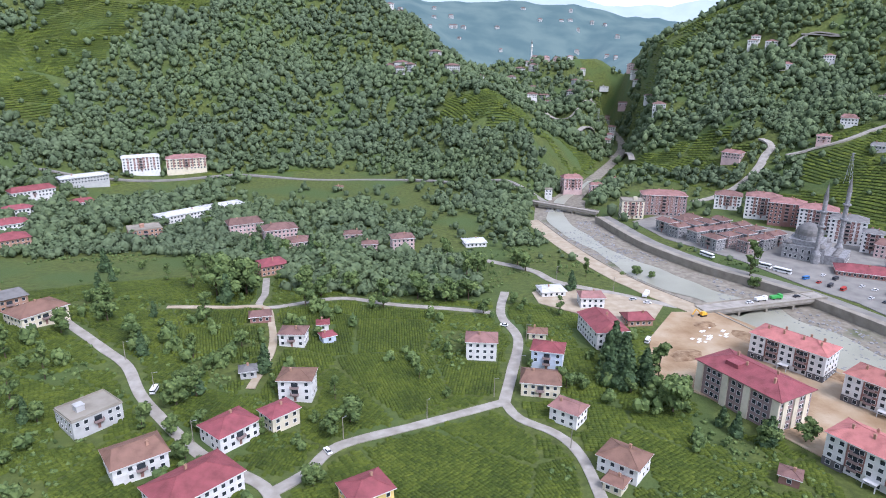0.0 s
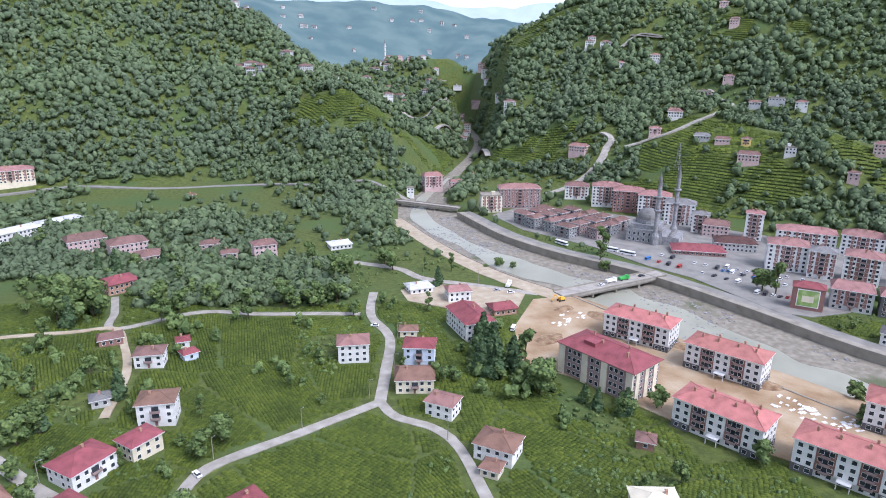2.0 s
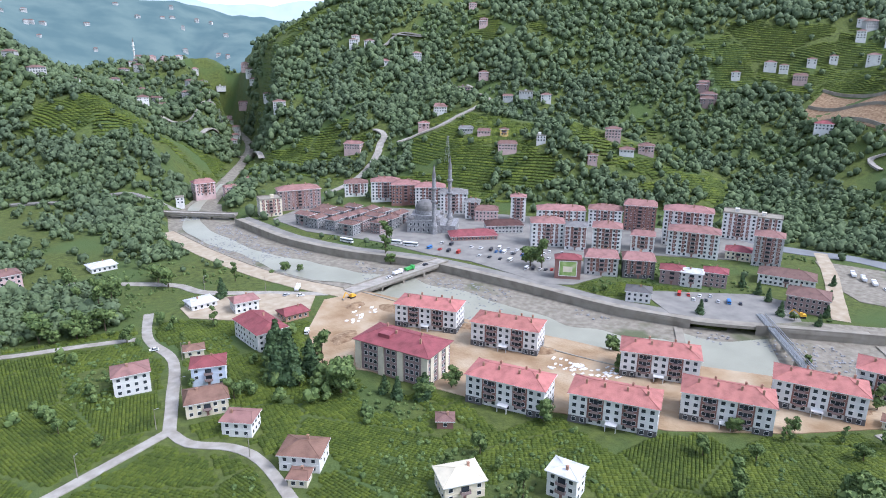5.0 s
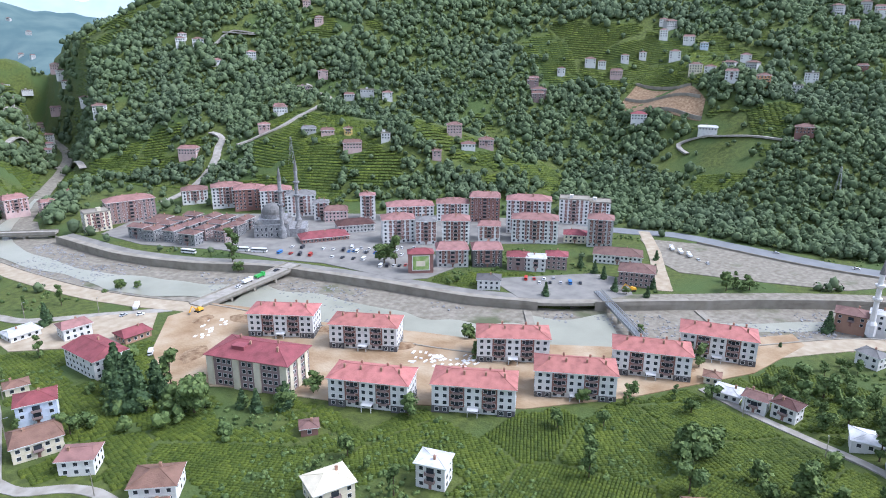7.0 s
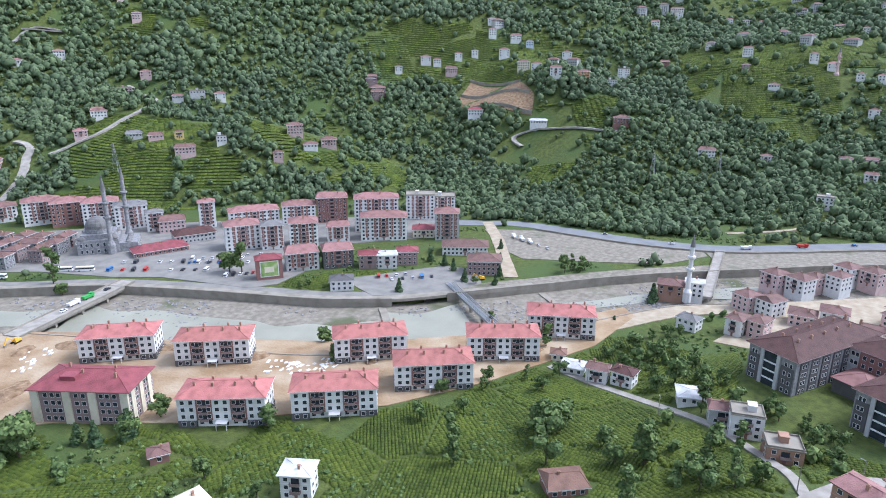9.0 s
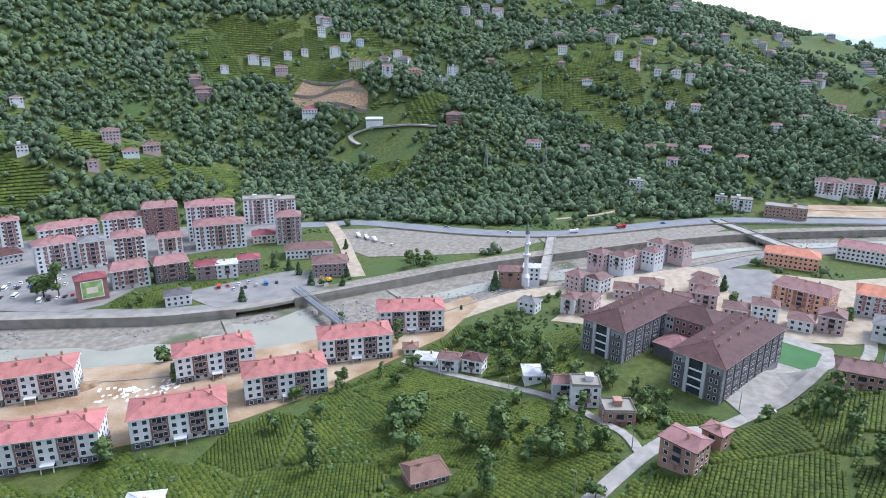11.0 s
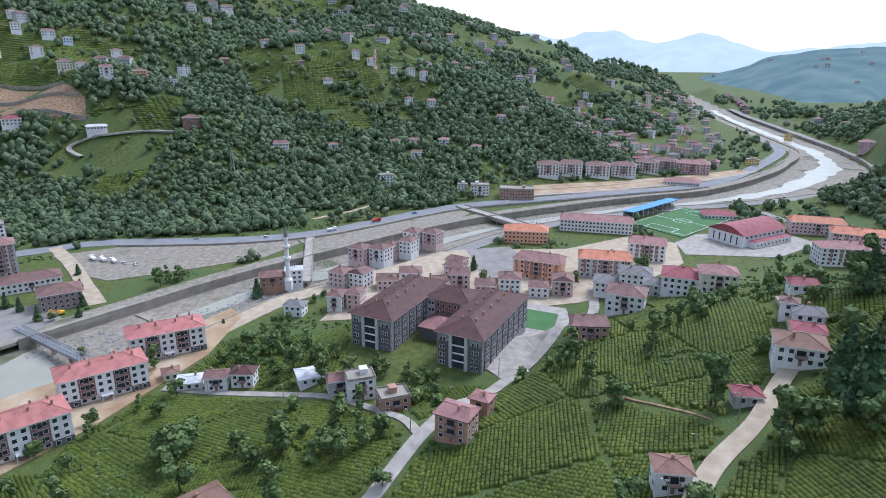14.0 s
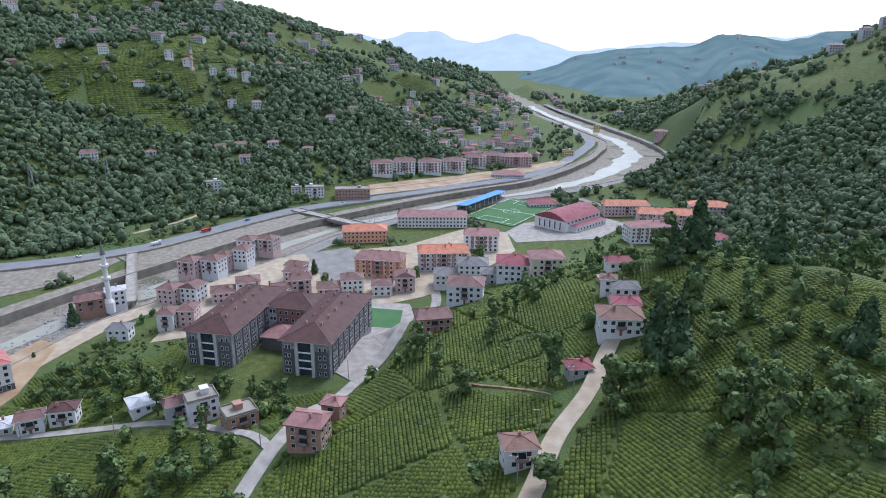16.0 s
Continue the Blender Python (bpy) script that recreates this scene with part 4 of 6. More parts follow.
house(501, 647, -38, 21.2, 16.0, 1, "flat", "grey")
house(751, 337, -66, 15.7, 12.5, 3, "umber", "white")
house(822, -43, -93, 12.9, 10.3, 2, "pinkroof", "white")
house(446, 701, -32, 19.0, 15.2, 2, "flat", "mauve")
house(659, 509, -52, 18.7, 15.0, 2, "umber", "mauve")
house(719, -338, -115, 36.4, 16.0, 4, "pinkroof", "pink")
house(835, 84, -84, 15.0, 12.0, 1, "umber", "white")
house(666, 513, -52, 23.0, 16.0, 2, "umber", "mauve")
house(477, 704, -34, 15.0, 12.0, 2, "umber", "pink")
house(772, 364, -65, 19.0, 15.2, 3, "umber", "cream")
house(672, 529, -52, 15.0, 12.0, 2, "umber", "mauve")
house(677, 530, -52, 15.0, 12.0, 2, "umber", "mauve")
house(251, 829, -17, 19.0, 15.2, 3, "umber", "white")
house(865, 120, -82, 10.6, 8.5, 2, "umber", "mauve")
house(832, 270, -72, 19.0, 15.2, 3, "flat", "white")
house(880, 3, -90, 10.7, 8.5, 2, "umber", "white")
house(880, -36, -92, 13.7, 11.0, 3, "umber", "white")
house(715, 516, -54, 12.2, 9.8, 2, "umber", "white")
house(885, -19, -91, 13.8, 11.0, 2, "umber", "white")
house(757, 461, -59, 19.0, 15.2, 2, "umber", "pink")
house(388, 805, -26, 17.0, 13.6, 1, "pinkroof", "white")
house(893, 32, -88, 13.9, 11.1, 2, "pinkroof", "white")
house(760, 485, -57, 12.5, 10.0, 2, "umber", "white")
house(754, 499, -56, 17.2, 13.7, 2, "umber", "white")
house(903, 53, -87, 12.5, 10.0, 3, "umber", "white")
house(433, 799, -28, 15.0, 12.0, 2, "pinkroof", "white")
house(785, 467, -59, 12.7, 10.1, 2, "umber", "white")
house(878, 269, -73, 19.0, 15.2, 3, "flat", "white")
house(822, 417, -63, 17.5, 14.0, 3, "umber", "white")
house(805, 453, -61, 11.2, 9.0, 2, "umber", "white")
house(-87, 922, 5, 19.0, 15.2, 2, "umber", "white")
house(922, 128, -82, 15.0, 12.0, 3, "umber", "white")
house(909, 225, -76, 14.6, 11.7, 1, "umber", "brown")
house(872, 347, -68, 16.2, 13.0, 2, "umber", "white")
house(526, 781, -34, 13.0, 10.4, 2, "umber", "pink")
house(391, 858, -25, 17.9, 14.3, 2, "umber", "white")
house(529, 783, -34, 13.1, 10.5, 2, "umber", "pink")
house(861, 398, -65, 13.1, 10.5, 2, "slate", "blue")
house(862, 420, -64, 18.2, 14.6, 2, "umber", "white")
house(379, 885, -23, 15.0, 12.0, 2, "umber", "white")
house(851, 451, -62, 13.3, 10.7, 3, "umber", "white")
house(384, 889, -23, 13.4, 10.7, 2, "umber", "white")
house(968, 183, -79, 11.9, 9.5, 2, "umber", "white")
house(872, 464, -62, 13.7, 10.9, 2, "umber", "white")
house(972, 181, -79, 15.0, 12.0, 2, "umber", "white")
house(541, 830, -33, 13.7, 11.0, 2, "umber", "pink")
house(111, 992, -6, 19.0, 15.2, 2, "umber", "white")
house(276, 966, -16, 15.7, 12.6, 2, "umber", "white")
house(197, 1008, -11, 16.0, 12.8, 2, "umber", "white")
house(1028, -29, -92, 12.5, 10.0, 2, "umber", "white")
house(823, -621, -127, 23.0, 16.0, 3, "pinkroof", "pink")
house(766, -435, -120, 19.0, 15.2, 2, "flat", "yellow")
house(1041, 7, -90, 10.8, 8.7, 2, "umber", "white")
house(1045, 40, -88, 10.9, 8.7, 2, "umber", "white")
house(1046, -51, -93, 10.9, 8.7, 2, "umber", "white")
house(959, -432, -114, 15.0, 12.0, 3, "flat", "yellow")
house(1018, 271, -75, 14.6, 11.7, 2, "umber", "white")
house(1079, 137, -83, 9.4, 7.5, 2, "umber", "white")
house(1084, 158, -82, 11.4, 9.1, 2, "umber", "white")
house(1068, 254, -77, 15.0, 12.0, 2, "pinkroof", "white")
house(1085, 181, -81, 11.4, 9.2, 2, "umber", "white")
house(-108, 1097, 6, 15.0, 12.0, 2, "umber", "white")
house(1073, 255, -77, 23.0, 16.0, 2, "umber", "white")
house(1002, -501, -117, 23.0, 16.0, 2, "flat", "grey")
house(1011, -628, -122, 15.0, 12.0, 2, "flat", "yellow")
house(311, 1172, -15, 15.0, 12.0, 1, "umber", "white")
house(302, 1212, -14, 23.0, 16.0, 2, "umber", "pink")
house(1307, -154, -97, 11.4, 9.1, 2, "umber", "white")
house(1174, -722, -122, 15.0, 12.0, 2, "maroon", "mauve")
house(313, 1432, -12, 23.0, 16.0, 1, "flat", "white")
house(1388, -758, -119, 19.0, 15.2, 2, "maroon", "mauve")

for _x, _y, _w, _f in ((170, 1476, 20, 3), (190, 1462, 18, 3), (212, 1450, 16, 2), (238, 1440, 14, 2), (262, 1420, 16, 2), (150, 1440, 14, 2), (300, 1330, 15, 2), (330, 1290, 18, 3), (285, 1260, 14, 2), (318, 1215, 16, 3), (230, 1180, 15, 2), (196, 1140, 14, 2), (262, 1130, 15, 3), (248, 1060, 16, 3), (232, 1000, 15, 2), (214, 940, 16, 2), (150, 1100, 14, 2)):
    house(_x, _y, round(-math.degrees(math.atan2(_x, _y)) + (_x % 40) - 20), _w, _w * 0.75, _f, ("umber", "pinkroof", "umber")[_x % 3], ("white", "cream", "pink", "white")[_y % 4], group="upper valley houses")

# ---- the new blocks by the river ----
def block_at(ax, ay, bx, by, label):
    """A block whose near long side runs from a to b."""
    t = math.degrees(math.atan2(by - ay, bx - ax))
    mx, my = (ax + bx) / 2, (ay + by) / 2
    site_block(mx - math.sin(radians(t)) * 7.5, my + math.cos(radians(t)) * 7.5, t, label)


NEW_BLOCK = "new four-storey white and brick-red block with red roof"
for a in ((139, 282, 161, 257), (161, 243, 181, 217), (130, 200, 149, 172), (157, 167, 177, 141), (196, 145, 215, 120), (237, 133, 253, 107), (276, 120, 288, 94)):
    block_at(*a, NEW_BLOCK)
block_at(203, 182, 222, 161, "unfinished white block with half-laid red roof")


# ---- boarding house with cream and brown walls ----
def hostel():
    t = math.degrees(math.atan2(216 - 248, 125 - 107))
    top = thing("boarding_house", 121, 238, 0.2, t, "large four-storey cream and brown hostel with dark red roof", "building")
    w, d, fh = 38.0, 19.0, 3.3
    bm = bmesh.new()
    box(bm, -w / 2, w / 2, -d / 2, d / 2, -1, 14)
    part("wall", bm_mesh("wall", bm, "mauve"), top)
    for a, b in ((-w / 2 - 0.1, -w / 2 + 3), (-6.5, -3.6), (3.6, 6.5), (w / 2 - 3, w / 2 + 0.1)):
        bm = bmesh.new()
        box(bm, a, b, -d / 2 - 0.7, -d / 2 + 0.2, -1, 14)
        part("pilaster", bm_mesh("pilaster", bm, "cream"), top, None, "cream-painted projecting bay")
    for v in (-6.4, 0, 6.4):
        bm = bmesh.new()
        box(bm, w / 2 - 0.1, w / 2 + 0.4, v - 1.3, v + 1.3, -1, 14)
        part("pilaster", bm_mesh("pilaster", bm, "cream"), top, None, "cream-painted projecting bay")
    rf = part("roof", bm_mesh("roof", hip_roof(w, d, 4.2, 1.2), "magenta", "brown"), top, pose(0, 0, 14.3))
    for u, v in ((-10, 3), (-2, -2), (9, 2), (12, -4)):
        part("chimney", chimney_mesh(), rf, pose(u, v, 3.4))
    bm = bmesh.new()
    box(bm, -3, 3, -3.5, 1, 1.0, 3.6)
    part("dormer", bm_mesh("dormer", bm, "magenta"), rf, pose(-6, -2.5, 0))
    for k in range(4):
        for u in (-13.5, -10.8, -8.4, -1.4, 1.4, 8.4, 10.8, 13.5):
            part("window", window_mesh(1.6, 1.7), top, pose(u, -d / 2, k * fh + 1.1))
        for v in (-8.2, -4.6, -3.0, 3.0, 4.6, 8.2):
            part("window", window_mesh(1.2, 1.6), top, pose(0, 0, 0, 0, 0, 90) @ pose(v, -w / 2, k * fh + 1.1))
            part("window", window_mesh(1.2, 1.6), top, pose(0, 0, 0, 0, 0, 270) @ pose(v, -w / 2, k * fh + 1.1))


hostel()


# ---- the school with two long wings ----
def school():
    top = thing("school_building", 268, -13, 7.0, -135, "dark grey school with two long wings under maroon hipped roofs", "school")
    top.matrix_basis = pose(261, -6, 7.0, 0, 0, -120)
    fh, hh, wing, length, gap = 3.6, 15.6, 21.0, 56.0, 23.0
    for s in (-1, 1):
        cx = s * (gap / 2 + wing / 2)
        bm = bmesh.new()
        box(bm, cx - wing / 2, cx + wing / 2, 0, length, -6, hh)
        part("wall", bm_mesh("wall", bm, "stone"), top, None, "grey stone-clad wing wall")
        for u0, u1 in ((-9.9, -5.2), (4.4, 9.9)):
            bm = bmesh.new()
            box(bm, cx + u0, cx + u1, -0.35, 0.3, 0.5, hh - 3.8)
            part("panel", bm_mesh("panel", bm, "dark"), top, None, "dark charcoal facade panel")
        for u0 in (-4.6, 2.6):
            bm = bmesh.new()
            box(bm, cx + u0, cx + u0 + 1.4, -1.0, 0.3, -6, hh)
            part("pilaster", bm_mesh("pilaster", bm, "grey"), top)
        bm = bmesh.new()
        box(bm, cx - 3.2, cx + 2.6, -0.3, 0.2, 0.4, hh - 0.6)
        part("glazing", bm_mesh("glazing", bm, "glass"), top)
        for k in range(1, 4):
            bm = bmesh.new()
            box(bm, cx - 3.2, cx + 2.6, -0.55, 0.2, k * fh - 0.3, k * fh + 0.3)
            part("sill", bm_mesh("sill", bm, "frame"), top)
        for side in (-1, 1):
            x = cx + side * wing / 2
            for i in range(8):
                v = 5 + i * 7.0
                if side * s < 0 and v > 34:
                    continue
                bm = bmesh.new()
                box(bm, x - 0.3, x + 0.3, v - 2.5, v + 2.5, 0.5, hh - 1.2)
                part("panel", bm_mesh("panel", bm, "dark"), top, None, "dark charcoal facade panel")
                for k in range(4):
                    for q in (-0.95, 0.95):
                        part("window", window_mesh(1.1, 1.7), top, pose(x + side * 0.3, v + q, k * fh + 1.0, 0, 0, 90 if side > 0 else 270))
        for u in (-8.6, -7.2, 6.2, 8.4):
            for k in range(4):
                part("window", window_mesh(1.0, 1.7), top, pose(cx + u, -0.36 if k < 3 else 0, k * fh + 1.0))
        rf = part("roof", bm_mesh("roof", hip_roof(wing, length, 4.4, 1.3), "maroon", "pink"), top, pose(cx, length / 2, hh + 0.28))
        for i in range(6):
            for q in (-3.4, 3.4):
                part("chimney", chimney_mesh(), rf, pose(q, -length / 2 + 10 + i * 8.5, 3.0))
    bm = bmesh.new()
    box(bm, -gap / 2, gap / 2, 34, 52, -3, hh - 0.5)
    part("wall", bm_mesh("wall", bm, "grey"), top)
    bm = bmesh.new()
    box(bm, -6.5, 6.5, 33.2, 34.3, 5.0, hh - 1.0)
    part("panel", bm_mesh("panel", bm, "brown"), top, None, "brick-red centre panel")
    for u in (-9.6, -7.9, -4.5, -1.6, 1.6, 4.5, 7.9, 9.6):
        for k in (2, 3):
            part("window", window_mesh(1.3, 1.7), top, pose(u, 33.2 if abs(u) < 6.5 else 34, k * fh + 1.0))
    part("roof", bm_mesh("roof", hip_roof(gap + 1, 19, 4.0, 0.9), "maroon", "pink"), top, pose(0, 43, hh - 0.2))
    bm = bmesh.new()
    box(bm, -7.5, 7.5, 19, 34, -3, 6.2)
    part("wall", bm_mesh("wall", bm, "dark"), top)
    part("canopy", bm_mesh("canopy", hip_roof(15, 15, 3.4, 0.8), "pinkroof", "dark"), top, pose(0, 26.5, 6.5), "faded red entrance roof")


school()


# ---- mosque in the town ----
def minaret(x, y, z, r, h, mat, label):
    top = thing("minaret", x, y, z, 0, label, "minaret", "minarets")
    bm = bmesh.new()
    prism(bm, r * 1.9, r * 1.9, -1, h * 0.12, 8)
    prism(bm, r * 1.9, r, h * 0.12, h * 0.17, 12)
    prism(bm, r, r * 0.92, h * 0.17, h * 0.80, 12)
    part("shaft", bm_mesh("shaft", bm, mat), top)
    for f in (0.46, 0.64) if h > 30 else (0.62,):
        bm = bmesh.new()
        prism(bm, r * 1.0, r * 1.75, h * f - 1.2, h * f, 12)
        prism(bm, r * 1.75, r * 1.75, h * f, h * f + 1.0, 12)
        part("balcony", bm_mesh("balcony", bm, mat), top)
    bm = bmesh.new()
    prism(bm, r * 1.12, 0, h * 0.80, h, 12)
    part("spire", bm_mesh("spire", bm, "slate"), top, None, "grey lead spire")


def dome(bm, r, cx, cy, z, squash=0.9, n=16, m=6):
    rings = []
    for k in range(m):
        a = k / m * math.pi / 2
        rings.append([bm.verts.new((cx + r * math.cos(a) * math.cos(t), cy + r * math.cos(a) * math.sin(t), z + r * squash * math.sin(a))) for t in (2 * math.pi * i / n for i in range(n))])
    tip = bm.verts.new((cx, cy, z + r * squash))
    for p, q in zip(rings[:-1], rings[1:]):
        for i in range(n):
            bm.faces.new((p[i], p[(i + 1) % n], q[(i + 1) % n], q[i]))
    for i in range(n):
        bm.faces.new((rings[-1][i], rings[-1][(i + 1) % n], tip))


def mosque():
    top = thing("mosque", 246, 440, 0.2, -38, "grey stone mosque with a large lead dome", "mosque")
    bm = bmesh.new()
    box(bm, -13, 13, -13, 13, -1, 10)
    box(bm, -10.5, 10.5, -10.5, 10.5, 10, 13.5)
    box(bm, 13, 25, -12, 12, -1, 6.5)
    part("wall", bm_mesh("wall", bm, "stone"), top)
    bm = bmesh.new()
    prism(bm, 9.0, 9.0, 13.5, 16.5, 16)
    part("drum", bm_mesh("drum", bm, "stone"), top)
    bm = bmesh.new()
    dome(bm, 8.8, 0, 0, 16.5)
    part("dome", bm_mesh("dome", bm, "slate"), top, None, "lead-grey main dome")
    for u, v in ((-10, -10), (10, -10), (-10, 10), (10, 10)):
        bm = bmesh.new()
        dome(bm, 2.8, u, v, 10.5, 0.9, 12, 4)
        part("dome", bm_mesh("dome", bm, "slate"), top)
    for v in (-9.5, -4.8, 0, 4.8, 9.5):
        bm = bmesh.new()
        dome(bm, 2.2, 19, v, 6.5, 0.7, 12, 4)
        part("dome", bm_mesh("dome", bm, "slate"), top)
        part("arch", window_mesh(2.4, 4.2), top, pose(25, v, 0.6, 0, 0, 90))
    for k in range(2):
        for u in (-10.4, -7.2, -4, 0, 4, 7.2, 10.4):
            part("window", window_mesh(1.3, 2.2), top, pose(u, -13, 1.4 + 4.4 * k))
            part("window", window_mesh(1.3, 2.2), top, pose(u, 13, 1.4 + 4.4 * k, 0, 0, 180))
            if abs(u) > 1:
                part("window", window_mesh(1.3, 2.2), top, pose(-13, u, 1.4 + 4.4 * k, 0, 0, 270))


mosque()
minaret(244, 424, 0.2, 1.5, 56, "stone", "tall grey stone minaret beside the mosque")
minaret(268, 440, 0.2, 1.5, 58, "stone", "tall grey stone minaret beside the mosque")
minaret(371, 66, 0.0, 1.3, 40, "white", "white minaret of the small riverside mosque")
minaret(161, 1482, float(ground(161, 1482)), 1.6, 46, "white", "white minaret on a distant spur")
minaret(884, 27, 106, 1.5, 34, "pink", "pale minaret on the hillside")


# ---- bridges ----
def bridge(name, ax, ay, bx, by, width, z, label, truss=False, deck="asphalt"):
    length, t = math.hypot(bx - ax, by - ay), math.degrees(math.atan2(by - ay, bx - ax))
    top = thing(name, ax, ay, z, t, label, "bridge")
    bm = bmesh.new()
    box(bm, -4, length + 4, -width / 2, width / 2, -1.1, 0.3)
    part("deck", bm_mesh("deck", bm, deck), top)
    for s in (-1, 1):
        bm = bmesh.new()
        if truss:
            for k in range(int(length / 3)):
                box(bm, k * 3, k * 3 + 0.2, s * width / 2 - 0.1, s * width / 2 + 0.1, 0.3, 2.2)
            box(bm, 0, length, s * width / 2 - 0.14, s * width / 2 + 0.14, 2.2, 2.5)
            box(bm, 0, length, s * width / 2 - 0.1, s * width / 2 + 0.1, 1.1, 1.3)
        else:
            box(bm, -4, length + 4, s * (width / 2) - 0.25, s * (width / 2) + 0.25, 0.3, 1.05)
        part("railing", bm_mesh("railing", bm, "metal" if truss else "concrete"), top)
        if not truss:
            bm = bmesh.new()
            box(bm, -4, length + 4, s * (width / 2 - 1.2) - 0.5, s * (width / 2 - 1.2) + 0.5, -2.4, -1.1)
            part("beam", bm_mesh("beam", bm, "concrete"), top)
    for k in range(1, max(2, int(length / 16))):
        bm = bmesh.new()
        box(bm, k * length / max(2, int(length / 16)) - 0.7, k * length / max(2, int(length / 16)) + 0.7, -width / 2 + 0.8, width / 2 - 0.8, -6 - z, -1.1)
        part("pier", bm_mesh("pier", bm, "concrete"), top)


bridge("road_bridge", 141, 340, 212, 362, 10.5, 0.6, "grey concrete road bridge over the broad river", deck="road")
bridge("narrow_bridge", 383, 57, 474, 66, 6.0, 0.9, "narrow concrete bridge rising to the highway", deck="road")
bridge("road_bridge", 498, -104, 566, -58, 10, 0.6, "concrete road bridge below the roundabout", deck="road")
bridge("footbridge", 316, 192, 277, 141, 3.4, 0.8, "green steel truss footbridge over the river", True, "metal")
bridge("road_bridge", 60, 608, 122, 562, 7, 0.4, "small concrete bridge at the valley mouth", deck="road")


for _x, _y, _t in ((1500, -812, -116), (1580, -846, -116), (1660, -876, -116), (1760, -905, -114), (1420, -640, -115), (1330, -610, -115)):
    house(_x, _y, _t + 90, 74.0, 18.0, 2, "maroon" if _y < -700 else "umber", "mauve" if _y < -700 else "yellow", group="far riverside halls")

# ---- sports ground ----
def sports():
    patch("pitch", [(504, -192), (556, -259), (513, -279), (462, -216)], "turf", "green artificial football pitch with white lines", "pitch", 0.35)
    cx, cy, t = 509, -236, math.degrees(math.atan2(-67, 52))
    top = thing("pitch_marking", cx, cy, 0.75, t, "white painted lines on the football pitch", "marking")
    bm = bmesh.new()
    for a in ((-39, 39, -24, -23.6), (-39, 39, 23.6, 24), (-39, -38.6, -24, 24), (38.6, 39, -24, 24), (-0.2, 0.2, -24, 24), (-39, -26, -12, -11.6), (-39, -26, 11.6, 12), (-26.2, -25.8, -12, 12), (26, 39, -12, -11.6), (26, 39, 11.6, 12), (25.8, 26.2, -12, 12)):
        box(bm, *a, 0, 0.02)
    for i in range(24):
        a, b = 2 * math.pi * i / 24, 2 * math.pi * (i + 1) / 24
        v = [bm.verts.new((r * math.cos(q), r * math.sin(q), 0.02)) for r, q in ((7, a), (7.4, a), (7.4, b), (7, b))]
        bm.faces.new(v)
    part("line", bm_mesh("line", bm, "line"), top)
    top = thing("grandstand", 541, -214, 0.2, t, "long low grandstand with a bright blue roof", "grandstand")
    top.matrix_basis = pose(540, -222, 0.2, 0, 0, t)
    bm = bmesh.new()
    for k in range(5):
        box(bm, -36, 36, -3 + k * 1.3, 6, 0, 0.6 + 0.6 * k)
    part("terrace", bm_mesh("terrace", bm, "concrete"), top)
    bm = bmesh.new()
    for v in (-3.6, 5.8):
        for k in range(10):
            box(bm, -35.5 + k * 7.8, -35.2 + k * 7.8, v, v + 0.3, 0, 6.6)
    box(bm, -36, 36, 5.8, 6.1, 0, 6.4)
    part("column", bm_mesh("column", bm, "frame"), top)
    bm = bmesh.new()
    v = [bm.verts.new(p) for p in ((-37, -5, 7.2), (37, -5, 7.2), (37, 7, 6.4), (-37, 7, 6.4), (-37, -5, 6.8), (37, -5, 6.8), (37, 7, 6.0), (-37, 7, 6.0))]
    for f in ((0, 1, 2, 3), (7, 6, 5, 4), (0, 4, 5, 1), (1, 5, 6, 2), (2, 6, 7, 3), (3, 7, 4, 0)):
        bm.faces.new([v[i] for i in f])
    part("roof", bm_mesh("roof", bm, "bluemetal"), top)
    # hall with a curved red roof
    th = math.degrees(math.atan2(-291 + 251, 451 - 432))
    top = thing("sports_hall", 458, -262, 0.2, th, "white sports hall with a curved dark red roof", "sports hall")
    top.matrix_basis = pose(457, -263, 0.2, 0, 0, th)
    bm = bmesh.new()
    box(bm, -24, 24, -15, 15, -1, 9)
    part("wall", bm_mesh("wall", bm, "white"), top)
    bm = bmesh.new()
    prof = [(v, 9.0 + 5.5 * math.cos(v / 15.8 * math.pi / 2)) for v in np.linspace(-15.8, 15.8, 13)]
    lo = [[bm.verts.new((u, v, z)) for v, z in prof] for u in (-24.6, 24.6)]
    for i in range(12):
        bm.faces.new((lo[0][i], lo[1][i], lo[1][i + 1], lo[0][i + 1]))
    bm.faces.new(lo[0])
    bm.faces.new(lo[1][::-1])
    part("roof", bm_mesh("roof", bm, "magenta"), top)
    bm = bmesh.new()
    box(bm, -18, 24, -21, -15, -1, 4.4)
    part("annex", bm_mesh("annex", bm, "white"), top)
    part("canopy", bm_mesh("canopy", hip_roof(42, 6, 1.0, 0.5), "magenta", "frame"), top, pose(3, -18, 4.7))
    for i in range(9):
        part("window", window_mesh(2.2, 1.6), top, pose(-20 + i * 5, -15, 6.4))
        part("window", window_mesh(1.6, 1.6), top, pose(-15 + i * 4.2, -21, 1.4))
    for i in range(5):
        part("window", window_mesh(1.2, 6.0), top, pose(-24, -10 + i * 5, 1.5, 0, 0, 270))


sports()
patch("court", [(301, -58), (324, -66), (314, -84), (292, -76)], "turf", "green fenced ball court behind the school", "court", 0.3)
patch("pavement_3", [(336, -58), (300, -55), (292, -40), (250, -36), (236, -44), (262, -62), (285, -88), (322, -90)], "road", "pale concrete school yard", "pavement", 0.2)
patch("pavement_4", [(440, -48), (446, -80), (410, -86), (372, -76), (376, -52)], "asphalt", "grey school yard between buildings", "pavement", 0.2)


